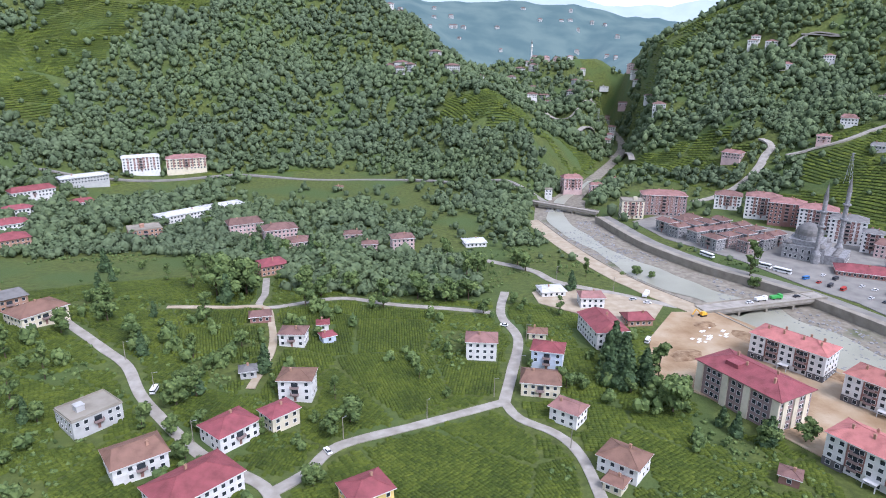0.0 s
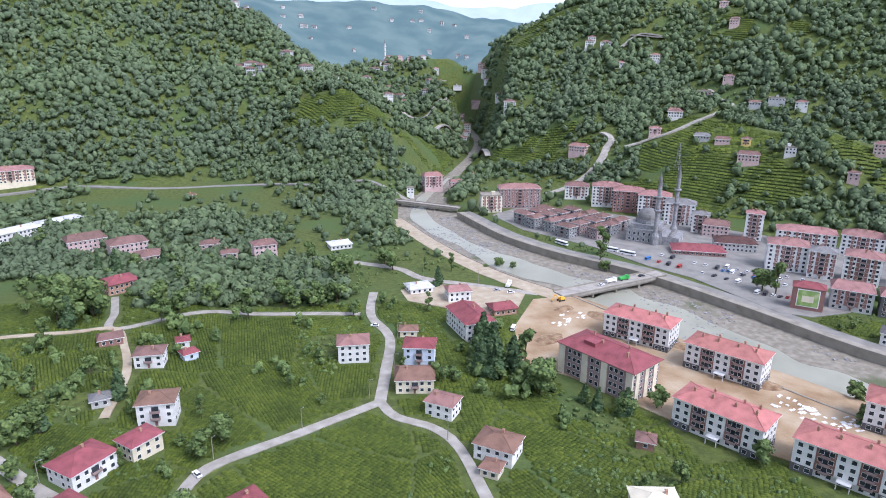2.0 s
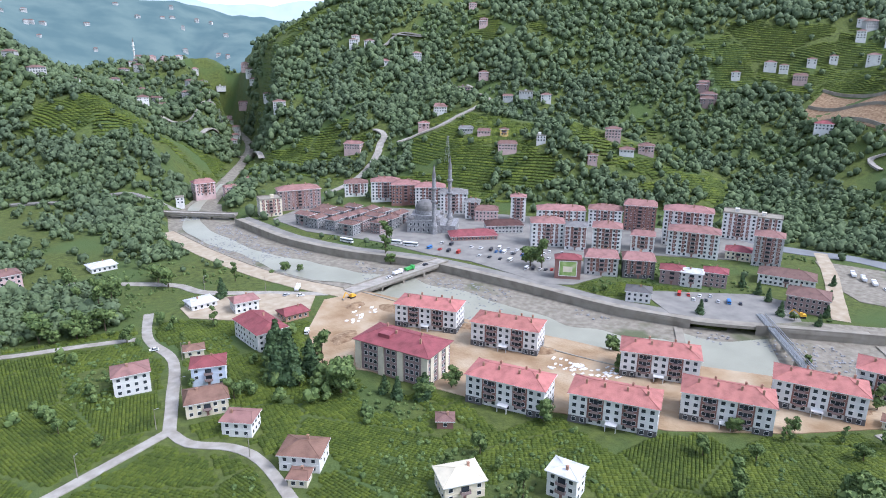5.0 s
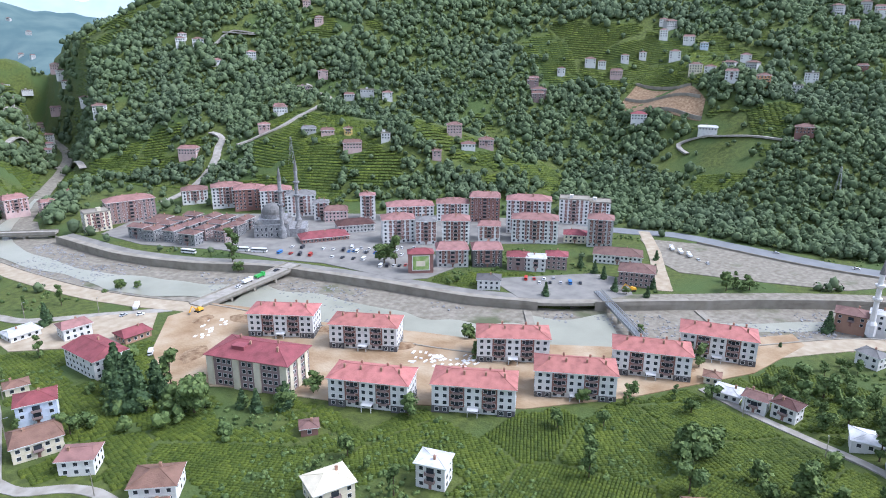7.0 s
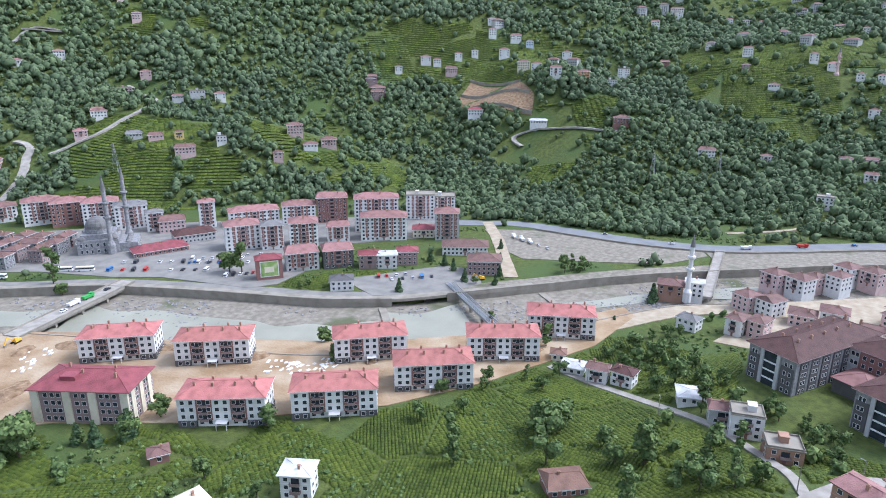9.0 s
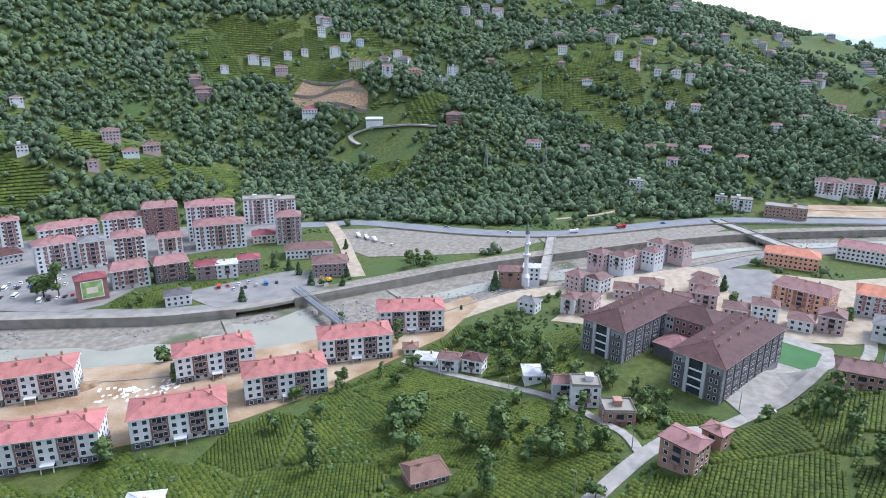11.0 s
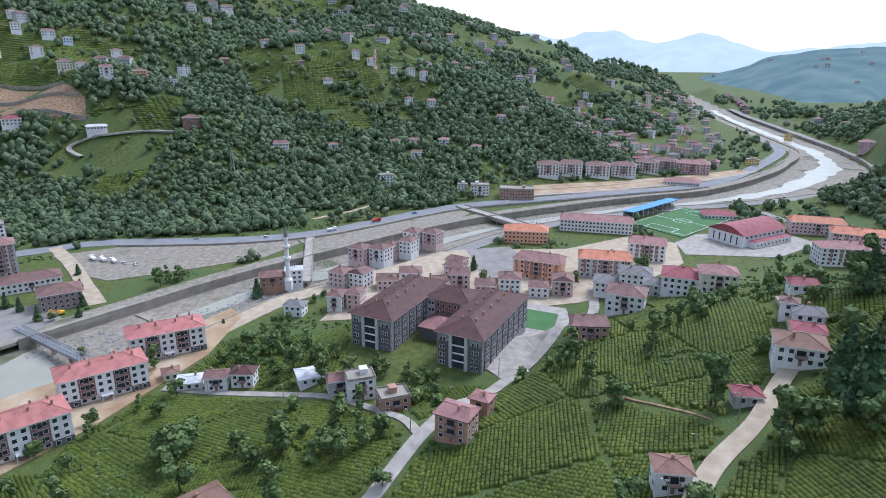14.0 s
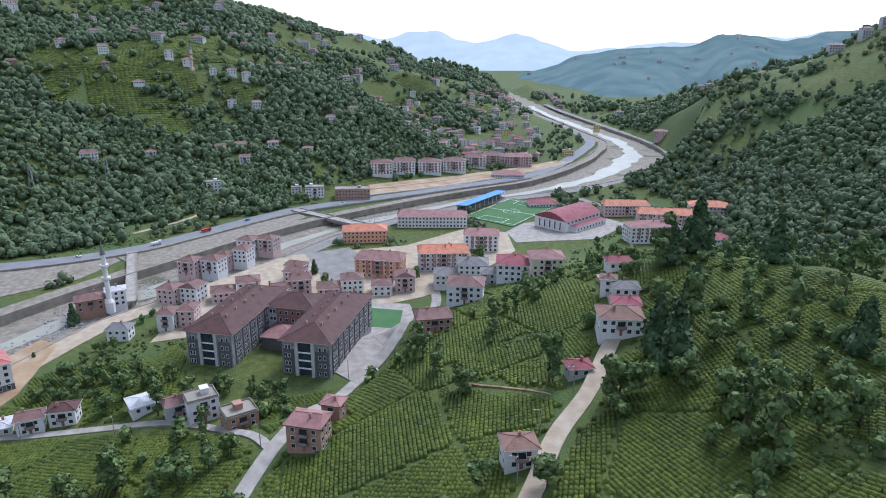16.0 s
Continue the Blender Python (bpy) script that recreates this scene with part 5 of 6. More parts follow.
# ---- picture house: a big green picture on a small building ----
def picture_house():
    t = math.degrees(math.atan2(285 - 294, 269 - 258))
    top = thing("billboard_house", 266, 293, 0.2, t, "small brick-red building carrying a large green picture board", "building")
    bm = bmesh.new()
    box(bm, -8, 8, -1, 8, -0.5, 13)
    part("wall", bm_mesh("wall", bm, "brown"), top)
    part("roof", bm_mesh("roof", hip_roof(16, 9, 2.6, 0.6), "magenta", "brown"), top, pose(0, 3.5, 13.3))
    bm = bmesh.new()
    box(bm, -5.6, 5.6, -1.3, -1.0, 2.2, 12.2)
    part("board_frame", bm_mesh("board_frame", bm, "frame"), top)
    bm = bmesh.new()
    box(bm, -5.2, 5.2, -1.36, -1.3, 2.6, 11.8)
    part("picture", bm_mesh("picture", bm, "picture"), top, None, "green picture panel")
    bm = bmesh.new()
    box(bm, -3.0, 2.8, -1.4, -1.36, 5.0, 8.6)
    part("emblem", bm_mesh("emblem", bm, "cream"), top, None, "pale yellow patch on the picture")


picture_house()
# retaining terraces of the hillside building plot
for k, (a, b, c, d) in enumerate(((757, 432, 736, 350), (722, 425, 708, 325), (682, 393, 682, 309))):
    ribbon("wall_terrace", [(a, b), ((a + c) / 2 + 3, (b + d) / 2), (c, d)], 1.2, "concrete", "pale concrete terrace wall on the slope", "wall", lift=2.6 + k * 0.4)

# ---- stone-built quarter with brown roofs ----
_r = random.Random(5)
for i in range(5):
    for j in range(4):
        if (i, j) in ((0, 3), (4, 0)):
            continue
        u, v = i * 16 + _r.uniform(-2, 2), j * 15 + _r.uniform(-2, 2)
        a = radians(-62)
        house(round(166 + u * math.cos(a) - v * math.sin(a) * 1.0), round(500 + u * math.sin(a) + v * math.cos(a)), -62 + _r.choice((0, 90)), 12.5 + _r.uniform(-1.5, 1.5), 9.5, 3, "umber", _r.choice(("stone", "stone", "mauve")), group="stone quarter houses")

# ---- far village scatter on both sides of the lower valley ----
_n = 0
while _n < 120:
    az, r = _r.uniform(97, 117), _r.uniform(820, 1900)
    x, y = r * math.sin(radians(az)), r * math.cos(radians(az))
    d, half = line_range(np.array(x), np.array(y), RIVER)
    h = float(ground(x, y))
    if float(d) < 75 or h > 60 or _r.random() < h / 80:
        continue
    house(round(x), round(y), round(-az + _r.uniform(-25, 25)), _r.uniform(10, 17), _r.uniform(8, 12), _r.choice((1, 2, 2, 3, 3)), _r.choice(("umber", "umber", "pinkroof", "slate", "magenta")), _r.choice(("white", "white", "cream", "pink", "grey")), group="far village houses")
    _n += 1
# ---- plants ----
CELL, X0, Y0 = 3.0, -900, -900
TAKEN = np.zeros((1000, 1100), bool)


def take(x, y, r):
    i0, i1 = int((x - r - X0) / CELL), int((x + r - X0) / CELL) + 1
    j0, j1 = int((y - r - Y0) / CELL), int((y + r - Y0) / CELL) + 1
    if i0 >= 0 and j0 >= 0:
        TAKEN[i0:i1, j0:j1] = True


for _o in list(scene.objects):
    if _o.type == "EMPTY" and _o.parent is None:
        _w = next((c for c in _o.children if c.name.startswith("wall")), None)
        _rad = 6 if _w is None else 0.42 * max(_w.dimensions.x, _w.dimensions.y) + 1.0
        take(_o.location.x, _o.location.y, _rad)
    elif _o.type == "MESH" and _o.parent is None and _o.name.split(".")[0].split("_")[0] in ("road", "highway", "pavement", "yard", "park", "path", "embankment", "pitch", "court", "footpath", "wall", "river"):
        _c = np.empty(len(_o.data.vertices) * 3)
        _o.data.vertices.foreach_get("co", _c)
        for _p in _c.reshape(-1, 3):
            take(_p[0], _p[1], 1.5)
for _o in scene.objects:
    if _o.name.startswith("school_building"):
        take(268, -12, 34)
take(247, 438, 26), take(457, -263, 30), take(540, -222, 20), take(121, 238, 20)


def free(x, y):
    i, j = ((x - X0) / CELL).astype(int), ((y - Y0) / CELL).astype(int)
    ok = (i >= 0) & (j >= 0) & (i < TAKEN.shape[0]) & (j < TAKEN.shape[1])
    out = np.ones(x.shape, bool)
    out[ok] = ~TAKEN[i[ok], j[ok]]
    return out


def ico():
    bm = bmesh.new()
    bmesh.ops.create_icosphere(bm, subdivisions=1, radius=1.0)
    v = np.array([p.co[:] for p in bm.verts])
    f = np.array([[p.index for p in g.verts] for g in bm.faces])
    bm.free()
    return v, f


ICO_V, ICO_F = ico()
rng = np.random.default_rng(11)


def clumps(name, x, y, z, radius, lobes, tall, mat, label, category, leaves=24, smooth=False):
    """Many crowns as one object: rough inner lobes wrapped in small tilted sprays of leaves."""
    n = len(x)
    k = n * lobes
    cx, cy, cz, cr = (np.repeat(a, lobes) for a in (x, y, z, radius))
    ang, off = rng.uniform(0, 2 * np.pi, k), rng.uniform(0.1, 0.55, k)
    s = cr * rng.uniform(0.45, 0.7, k)
    base = ICO_V[None] * (1 + rng.uniform(-0.36, 0.36, (k, len(ICO_V), 1))) * np.stack([np.ones(k), np.ones(k), rng.uniform(0.8, 1.3, k)], 1)[:, None]
    mid = np.stack([cx + np.cos(ang) * off * cr, cy + np.sin(ang) * off * cr, cz + cr * rng.uniform(0.45, tall, k)], 1)
    v = (base * s[:, None, None] + mid[:, None]).reshape(-1, 3)
    f = (ICO_F[None] + (np.arange(k) * len(ICO_V))[:, None, None]).reshape(-1, 3)
    # sprays round the lobes
    q = n * leaves
    own = np.repeat(np.arange(n) * lobes, leaves) + rng.integers(0, lobes, q)
    d = rng.normal(size=(q, 3)) + np.array([0, 0, 0.35])
    d /= np.linalg.norm(d, axis=1)[:, None]
    c = mid[own] + d * (s[own] * rng.uniform(0.86, 1.26, q))[:, None]
    u = np.cross(d + rng.normal(size=(q, 3)) * 0.5, rng.normal(size=(q, 3)))
    u /= np.linalg.norm(u, axis=1)[:, None]
    w = np.cross(d + rng.normal(size=(q, 3)) * 0.35, u)
    w /= np.linalg.norm(w, axis=1)[:, None]
    h = (s[own] * rng.uniform(0.22, 0.46, q))[:, None]
    quad = np.stack([c - u * h - w * h * 0.3, c + u * h * 0.2 - w * h, c + u * h + w * h * 0.3, c - u * h * 0.2 + w * h], 1).reshape(-1, 3)
    t = (np.array([(0, 1, 2), (0, 2, 3)])[None] + (np.arange(q) * 4)[:, None, None]).reshape(-1, 3) + len(v)
    ob = new(name, from_arrays(name, np.concatenate([v, quad]), np.concatenate([f, t]), [mat], smooth))
    return tagged(ob, label, category, "", "stuff")


def slope_out(x, y):
    r = np.hypot(x, y)
    return (hills(x * (1 + 20 / r), y * (1 + 20 / r)) - hills(x, y)) / 20


def woods(x, y):
    """How wooded the land is, from 0 to 1."""
    h = hills(x, y)
    n = 0.62 * value_noise(x, y, 130, 21) + 0.28 * value_noise(x, y, 48, 22) + 0.10 * value_noise(x, y, 20, 23)
    w = np.clip((n - 0.42) * 12 + 0.4, 0, 1)
    az = np.degrees(np.arctan2(x, y))
    r = np.hypot(x, y)
    w = np.where((az > -45) & (az < 9) & (r > 700) & (h > 15), np.clip((n - 0.46) * 10 + 0.5, 0, 1), w)       # dense wood on the left hill
    w = np.where((az > 55) & (az < 95) & (r > 500) & (h > 0.8) & (h < 70), np.clip((n - 0.30) * 12 + 0.5, 0, 1), w)   # belt above the highway
    w = np.where((az > 28) & (az < 49) & (r < 735) & (h > 4), np.clip((n - 0.56) * 8, 0, 1), w)   # tea on the knoll
    w = np.where((az > 118) & (h > 6), np.clip((n - 0.34) * 7 + 0.5, 0, 1), w)
    w = np.where(h > 6, np.maximum(w, 0.05), w)
    w = np.where((r > 1120) & (az < 14), w * 0.3, w)   # open spur with a village
    w = np.where(r < 430, 0.0, w)
    w = np.where((x > -165) & (x < 15) & (y > 350) & (y < 430), np.clip((n - 0.3) * 9 + 0.4, 0, 1), w)   # wood behind the tea fields
    w = np.where((h < 6) & (r > 430) & (az < 14), np.clip((n - 0.53) * 6 + 0.1, 0.03, 1), w)
    w = np.where((h < 6) & (az >= 14) & ~((az > 55) & (az < 95) & (h > 0.8)), w * 0.12, w)
    w = np.where((az > 58) & (az < 95) & (r > np.where(az < 80, 508, 560)) & (h < 4), 0.85, w)
    return w


def plant_forest():
    n = 135000
    az, r = np.radians(rng.uniform(-42, 147, n)), 330 + (1900 - 330) * rng.random(n) ** 1.15
    x, y = r * np.sin(az), r * np.cos(az)
    d, half = line_range(x, y, RIVER)
    keep = (rng.random(n) < woods(x, y)) & free(x, y) & (d > half + 10) & (slope_out(x, y) > -0.03)
    x, y, r = x[keep], y[keep], r[keep]
    z = ground(x, y)
    size = rng.uniform(3.0, 6.6, len(x)) * np.clip(0.62 + r / 1900, 0.8, 1.5) * (0.75 + 0.5 * value_noise(x, y, 40, 61))
    near = r < 850
    clumps("hillside_woods", x[near], y[near], z[near], size[near] * 1.08, 1, 0.95, "forest", "dense broadleaved wood on the slopes", "woods", 16, True)
    clumps("hillside_woods", x[~near], y[~near], z[~near], size[~near] * 1.12, 1, 0.95, "forest", "dense broadleaved wood on the far slopes", "woods", 8, True)


plant_forest()


def plant_shrubs():
    n = 42000
    az, r = np.radians(rng.uniform(-42, 147, n)), 105 + 420 * rng.random(n) ** 0.8
    x, y = r * np.sin(az), r * np.cos(az)
    d, half = line_range(x, y, RIVER)
    w = value_noise(x, y, 34, 31) * 0.6 + value_noise(x, y, 12, 32) * 0.4
    keep = (w > 0.63) & free(x, y) & (d > half + 7)
    x, y = x[keep], y[keep]
    clumps("shrubs", x, y, ground(x, y) - 0.3, rng.uniform(0.6, 1.7, len(x)), 1, 0.7, "leaf", "scattered leafy shrubs and hedges", "shrubs", 8)


plant_shrubs()


def tea_rows(name, seeds, turns, reach, along, apart, lift, allowed, label):
    """Clipped bushes in rows, field by field; each field keeps to the places nearest its own seed."""
    parts_v, parts_f, count = [], [], 0
    tv = np.array([(-1.25, -1.3, -0.3), (1.25, -1.3, -0.3), (1.25, 1.3, -0.3), (-1.25, 1.3, -0.3), (-0.95, -0.76, 0.85), (0.95, -0.76, 0.85), (0.95, 0.76, 0.85), (-0.95, 0.76, 0.85)])
    tf = np.array([(0, 1, 5, 4), (1, 2, 6, 5), (2, 3, 7, 6), (3, 0, 4, 7), (4, 5, 6, 7)])
    for own, ((sx, sy), turn) in enumerate(zip(seeds, turns)):
        e = 4.0
        gx = float(hills(sx + e, sy) - hills(sx - e, sy))
        gy = float(hills(sx, sy + e) - hills(sx, sy - e))
        a = math.atan2(gx, -gy) + turn * 0.8 if abs(gx) + abs(gy) > 0.3 else turn * 3.0
        u, v = np.meshgrid(np.arange(-reach, reach, along), np.arange(-reach, reach, apart))
        u, v = u.ravel() + rng.uniform(-0.15, 0.15, u.size) * along, v.ravel()
        x, y = sx + u * math.cos(a) - v * math.sin(a), sy + u * math.sin(a) + v * math.cos(a)
        mine = np.hypot(x - sx, y - sy)
        others = np.hypot(seeds[:, 0] - sx, seeds[:, 1] - sy)
        rival = seeds[(others < reach * 2.9) & (np.arange(len(seeds)) != own)]
        second = np.min(np.hypot(x[:, None] - rival[None, :, 0], y[:, None] - rival[None, :, 1]), axis=1) if len(rival) else mine + 9
        keep = second - mine > 1.6
        x, y = x[keep], y[keep]
        if len(x) == 0:
            continue
        keep = allowed(x, y) & free(x, y)
        x, y = x[keep], y[keep]
        n = len(x)
        if n == 0:
            continue
        t = tv[None] * rng.uniform(0.82, 1.16, (n, 8, 1)) * np.array([along / 2, apart * 0.47, lift])
        px = t[..., 0] * math.cos(a) - t[..., 1] * math.sin(a) + x[:, None]
        py = t[..., 0] * math.sin(a) + t[..., 1] * math.cos(a) + y[:, None]
        rise = (0.3 if along < 3 else 0.0) * np.clip(hills(x, y) / 6, 0, 1)
        pz = t[..., 2] + ground(x, y)[:, None] + rise[:, None] * np.where(tv[:, 2] > 0, 1.0, -1.0)[None]
        parts_v.append(np.stack([px, py, pz], -1).reshape(-1, 3))
        parts_f.append((tf[None] + (np.arange(n) * 8)[:, None, None]).reshape(-1, 4) + count)
        count += n * 8
    ob = new(name, from_arrays(name, np.concatenate(parts_v), np.concatenate(parts_f), ["tea"], True))
    tagged(ob, label, "tea field", "", "stuff")


def near_fields(x, y):
    r, az = np.hypot(x, y), np.degrees(np.arctan2(x, y))
    d, half = line_range(x, y, RIVER)
    gaps = value_noise(x, y, 34, 31) * 0.6 + value_noise(x, y, 12, 32) * 0.4
    return ((r > 95) & (r < 400) & (az > -44) & (az < 148) & (d > half + 17) & (gaps < 0.76) & (x < 330) & ~((x > 300) & (y < 100)) & ~((y > 345) & (x > -60)))


def hill_fields(x, y):
    return (woods(x, y) < 0.3) & (hills(x, y) > 5) & (slope_out(x, y) > -0.02)


_sx, _sy = np.meshgrid(np.arange(-410, 430, 42.0), np.arange(-410, 430, 42.0))
_seeds = np.stack([_sx.ravel(), _sy.ravel()], 1) + rng.uniform(-17, 17, (_sx.size, 2))
tea_rows("tea_bushes", _seeds, rng.uniform(-0.5, 0.5, len(_seeds)), 45, 1.7, 1.3, 0.78, near_fields, "clipped bright green tea bushes in rows")
_az, _r = np.radians(rng.uniform(-36, 114, 260)), rng.uniform(530, 1250, 260)
tea_rows("tea_terraces", np.stack([_r * np.sin(_az), _r * np.cos(_az)], 1), rng.uniform(-0.15, 0.15, 260), 60, 5.0, 3.6, 0.9, hill_fields, "terraced rows of tea on the hillside")


# single trees near the camera's side of the river
def tree_meshes(kind, seed):
    """Trunk with limbs, and a crown of many small leaf clumps."""
    r = random.Random(seed)
    bm = bmesh.new()
    h = {"round": 8.5, "tall": 13.0, "conifer": 12.0}[kind]
    prism(bm, 0.28, 0.12, -0.8, h * 0.75, 6)
    lobes = []
    for i in range(9 if kind != "conifer" else 12):
        a = r.uniform(0, 6.28)
        if kind == "round":
            zz, rad = r.uniform(0.42, 0.95) * h, r.uniform(0.4, 2.6)
            size = r.uniform(1.3, 2.1)
        elif kind == "tall":
            zz, rad = r.uniform(0.25, 0.98) * h, r.uniform(0.2, 1.5)
            size = r.uniform(1.1, 1.8)
        else:
            f = i / 11
            zz, rad, size = (0.12 + 0.85 * f) * h, r.uniform(0.3, 1.2) * (1 - f), 2.5 * (1 - f) + 0.55
        lobes.append((math.cos(a) * rad, math.sin(a) * rad, zz, size))
        if kind != "conifer":
            p, q = Vector((0, 0, zz * 0.55)), Vector((math.cos(a) * rad, math.sin(a) * rad, zz))
            s = (q - p).cross(Vector((0.3, 0.7, 0.1))).normalized() * 0.07
            bm.faces.new([bm.verts.new(c) for c in (p + s, p - s, q)])
    trunk = bm_mesh("trunk", bm, "bark")
    verts, faces = [], []
    for lx, ly, lz, size in lobes:
        for _ in range(48):
            d = Vector((r.gauss(0, 1), r.gauss(0, 1), r.gauss(0.15, 1))).normalized()
            c = Vector((lx, ly, lz)) + Vector((d.x * size, d.y * size, d.z * size * 0.85)) * r.uniform(0.72, 1.08)
            e = Vector((r.gauss(0, 1), r.gauss(0, 1), r.gauss(0, 1))).normalized()
            u = (d * 0.8 + e).cross(Vector((r.gauss(0, 1), r.gauss(0, 1), r.gauss(0, 1)))).normalized()
            v = (d + 0.5 * e).normalized().cross(u).normalized()
            s = r.uniform(0.3, 0.62)
            k = len(verts)
            verts += [c - u * s - v * s * 0.3, c + u * s * 0.2 - v * s, c + u * s + v * s * 0.3, c - u * s * 0.2 + v * s]
            faces.append((k, k + 1, k + 2, k + 3))
    quads = len(faces)
    tri = np.array(faces)[:, [0, 1, 2, 0, 2, 3]].reshape(-1, 3)
    pts = [np.array([p[:] for p in verts])]
    for n, (lx, ly, lz, size) in enumerate(lobes):
        jit = np.array([[r.uniform(0.72, 0.95)] for _ in ICO_V])
        pts.append(ICO_V * jit * size * np.array([1, 1, 0.85]) + np.array([lx, ly, lz]))
        tri = np.vstack([tri, ICO_F + 4 * quads + n * len(ICO_V)])
    crown = from_arrays("crown", np.concatenate(pts), tri, ["leaf_dark" if kind == "conifer" else "leaf"])
    return trunk, crown


TREES = {k: [tree_meshes(k, s) for s in range(4)] for k in ("round", "tall", "conifer")}
TREE_WORDS = {"round": "bushy green broadleaved tree beside the fields", "tall": "tall slender green tree with dense foliage", "conifer": "dark green conifer with drooping boughs"}


def tree(x, y, kind, size, turn):
    trunk, crown = TREES[kind][int(abs(x * 3 + y)) % 4]
    top = thing("tree", x, y, float(ground(x, y)), turn, TREE_WORDS[kind], "tree", "trees")
    top.scale = (size, size, size * (0.9 + 0.2 * ((x * 7) % 1)))
    part("trunk", trunk, top)
    part("crown", crown, top)


_t = random.Random(8)
NAMED = [(-101, 225, "tall", 1.0), (-37, 218, "round", 1.0), (76, 264, "conifer", 1.5), (83, 254, "conifer", 1.3), (88, 231, "round", 1.5), (70, 268, "conifer", 1.4), (90, 258, "tall", 1.2),
         (-124, 331, "round", 2.0), (-117, 340, "round", 2.1), (-130, 345, "round", 1.9), (116, 209, "round", 1.0), (195, 407, "tall", 1.4), (14, 389, "round", 1.6), (200, 78, "round", 1.3),
         (193, 41, "tall", 1.1), (190, 23, "round", 1.1), (188, 13, "tall", 1.0), (171, 103, "tall", 1.0), (164, 39, "tall", 1.1), (227, -67, "tall", 0.9), (204, -67, "tall", 0.9),
         (184, -71, "round", 1.0), (218, -95, "tall", 0.9), (166, -94, "tall", 1.2), (159, -139, "tall", 1.5), (145, -124, "conifer", 1.4), (144, -104, "round", 1.3), (204, -161, "tall", 1.0),
         (205, 188, "tall", 0.9), (255, 128, "tall", 0.9)]


def plant(x, y, kind, size):
    tree(x, y, kind, size * 1.15, (x * 37 + y * 11) % 360)


for _x, _y, _k, _s in NAMED:
    tree(_x, _y, _k, _s * 1.2, _t.uniform(0, 360))
_count = 0
while _count < 150:
    _az, _rr = _t.uniform(-42, 146), 115 + 330 * _t.random() ** 0.7
    _x, _y = _rr * math.sin(radians(_az)), _rr * math.cos(radians(_az))
    _ax, _ay = np.array([_x]), np.array([_y])
    _d, _h = line_range(_ax, _ay, RIVER)
    _belt = (-160 < _x < 20 and 335 < _y < 430) or (_az > 128 and _rr > 150) or (_az < -20 and _rr > 240)
    _wood = float(value_noise(_ax, _ay, 60, 41)[0])
    if _d[0] < _h[0] + 8 or not free(_ax, _ay)[0] or (not _belt and _wood < _t.uniform(0.45, 0.8)) or (_x > 120 and 150 < _y < 330):
        continue
    tree(round(_x, 1), round(_y, 1), _t.choice(("round", "round", "tall", "conifer") if _belt else ("round", "round", "tall")), _t.uniform(0.5, 1.15) * (1.35 if _belt else 0.85), _t.uniform(0, 360))
    _count += 1



def plant_scrub_trees():
    """Smaller trees along field edges, on the near hill and between the village's gardens."""
    n = 9000
    az, r = np.radians(rng.uniform(-42, 147, n)), 110 + 330 * rng.random(n) ** 0.75
    x, y = r * np.sin(az), r * np.cos(az)
    d, half = line_range(x, y, RIVER)
    w = 0.6 * value_noise(x, y, 30, 71) + 0.4 * value_noise(x, y, 11, 72)
    need = np.where((x > 95) & (y < -112) & (x < 330), 0.56, np.where((x < -60) & (y > 230), 0.60, 0.70))
    keep = (w > need) & free(x, y) & (d > half + 9) & ~((x > 95) & (y > 120) & (y < 330)) & (rng.random(n) < 0.4)
    x, y = x[keep], y[keep]
    clumps("field_trees", x, y, ground(x, y), rng.uniform(1.5, 3.4, len(x)), 4, 1.9, "leaf", "small leafy trees along the field edges", "trees", 56)


plant_scrub_trees()

# bushes and small trees in front of the school and on the plots beside the river
for (_ax, _ay), (_bx, _by), _n, _spread in (((266, 38), (240, -18), 22, 5), ((280, 44), (318, 66), 16, 7), ((262, 60), (288, 86), 12, 6), ((384, 128), (396, 150), 7, 5)):
    for _k in range(_n):
        _f = _t.random()
        tree(round(_ax + (_bx - _ax) * _f + _t.uniform(-_spread, _spread) - 3, 1), round(_ay + (_by - _ay) * _f + _t.uniform(-_spread, _spread), 1), _t.choice(("round", "round", "tall")), _t.uniform(0.3, 0.8), _t.uniform(0, 360))

# trees picked out one by one
plant(264, 316, "tall", 1.5)
plant(261, 324, "round", 1.5)
plant(189, 397, "tall", 1.1)
plant(188, 387, "round", 0.9)
plant(219, 205, "round", 1.2)
plant(286, 148, "tall", 0.7)
plant(276, 117, "tall", 1.0)
plant(377, 143, "round", 1.1)
plant(389, 134, "round", 1.0)
plant(346, 215, "conifer", 0.7)
plant(341, 205, "conifer", 0.7)
plant(349, 228, "conifer", 0.7)
plant(332, 170, "conifer", 0.6)
plant(348, 175, "conifer", 0.6)
plant(372, 187, "conifer", 0.6)
plant(400, 201, "conifer", 0.6)
plant(328, 189, "conifer", 0.7)
plant(328, 181, "round", 0.6)
plant(292, 213, "conifer", 0.7)
plant(148, 171, "round", 1.0)
plant(131, 212, "round", 1.0)
plant(76, 281, "conifer", 1.4)
plant(79, 271, "conifer", 1.3)
plant(85, 261, "round", 1.1)
plant(89, 235, "round", 1.5)
plant(119, 215, "round", 0.8)
plant(104, 222, "round", 0.6)
plant(206, 129, "round", 0.7)
plant(225, 118, "round", 0.7)
plant(164, 98, "tall", 0.9)
plant(178, 70, "round", 1.2)
plant(195, 42, "round", 1.3)
plant(202, 23, "tall", 1.2)
plant(261, 47, "round", 1.2)
plant(238, 32, "tall", 1.0)
plant(320, 92, "conifer", 0.6)
plant(367, 84, "conifer", 1.0)
plant(264, 265, "round", 0.5)
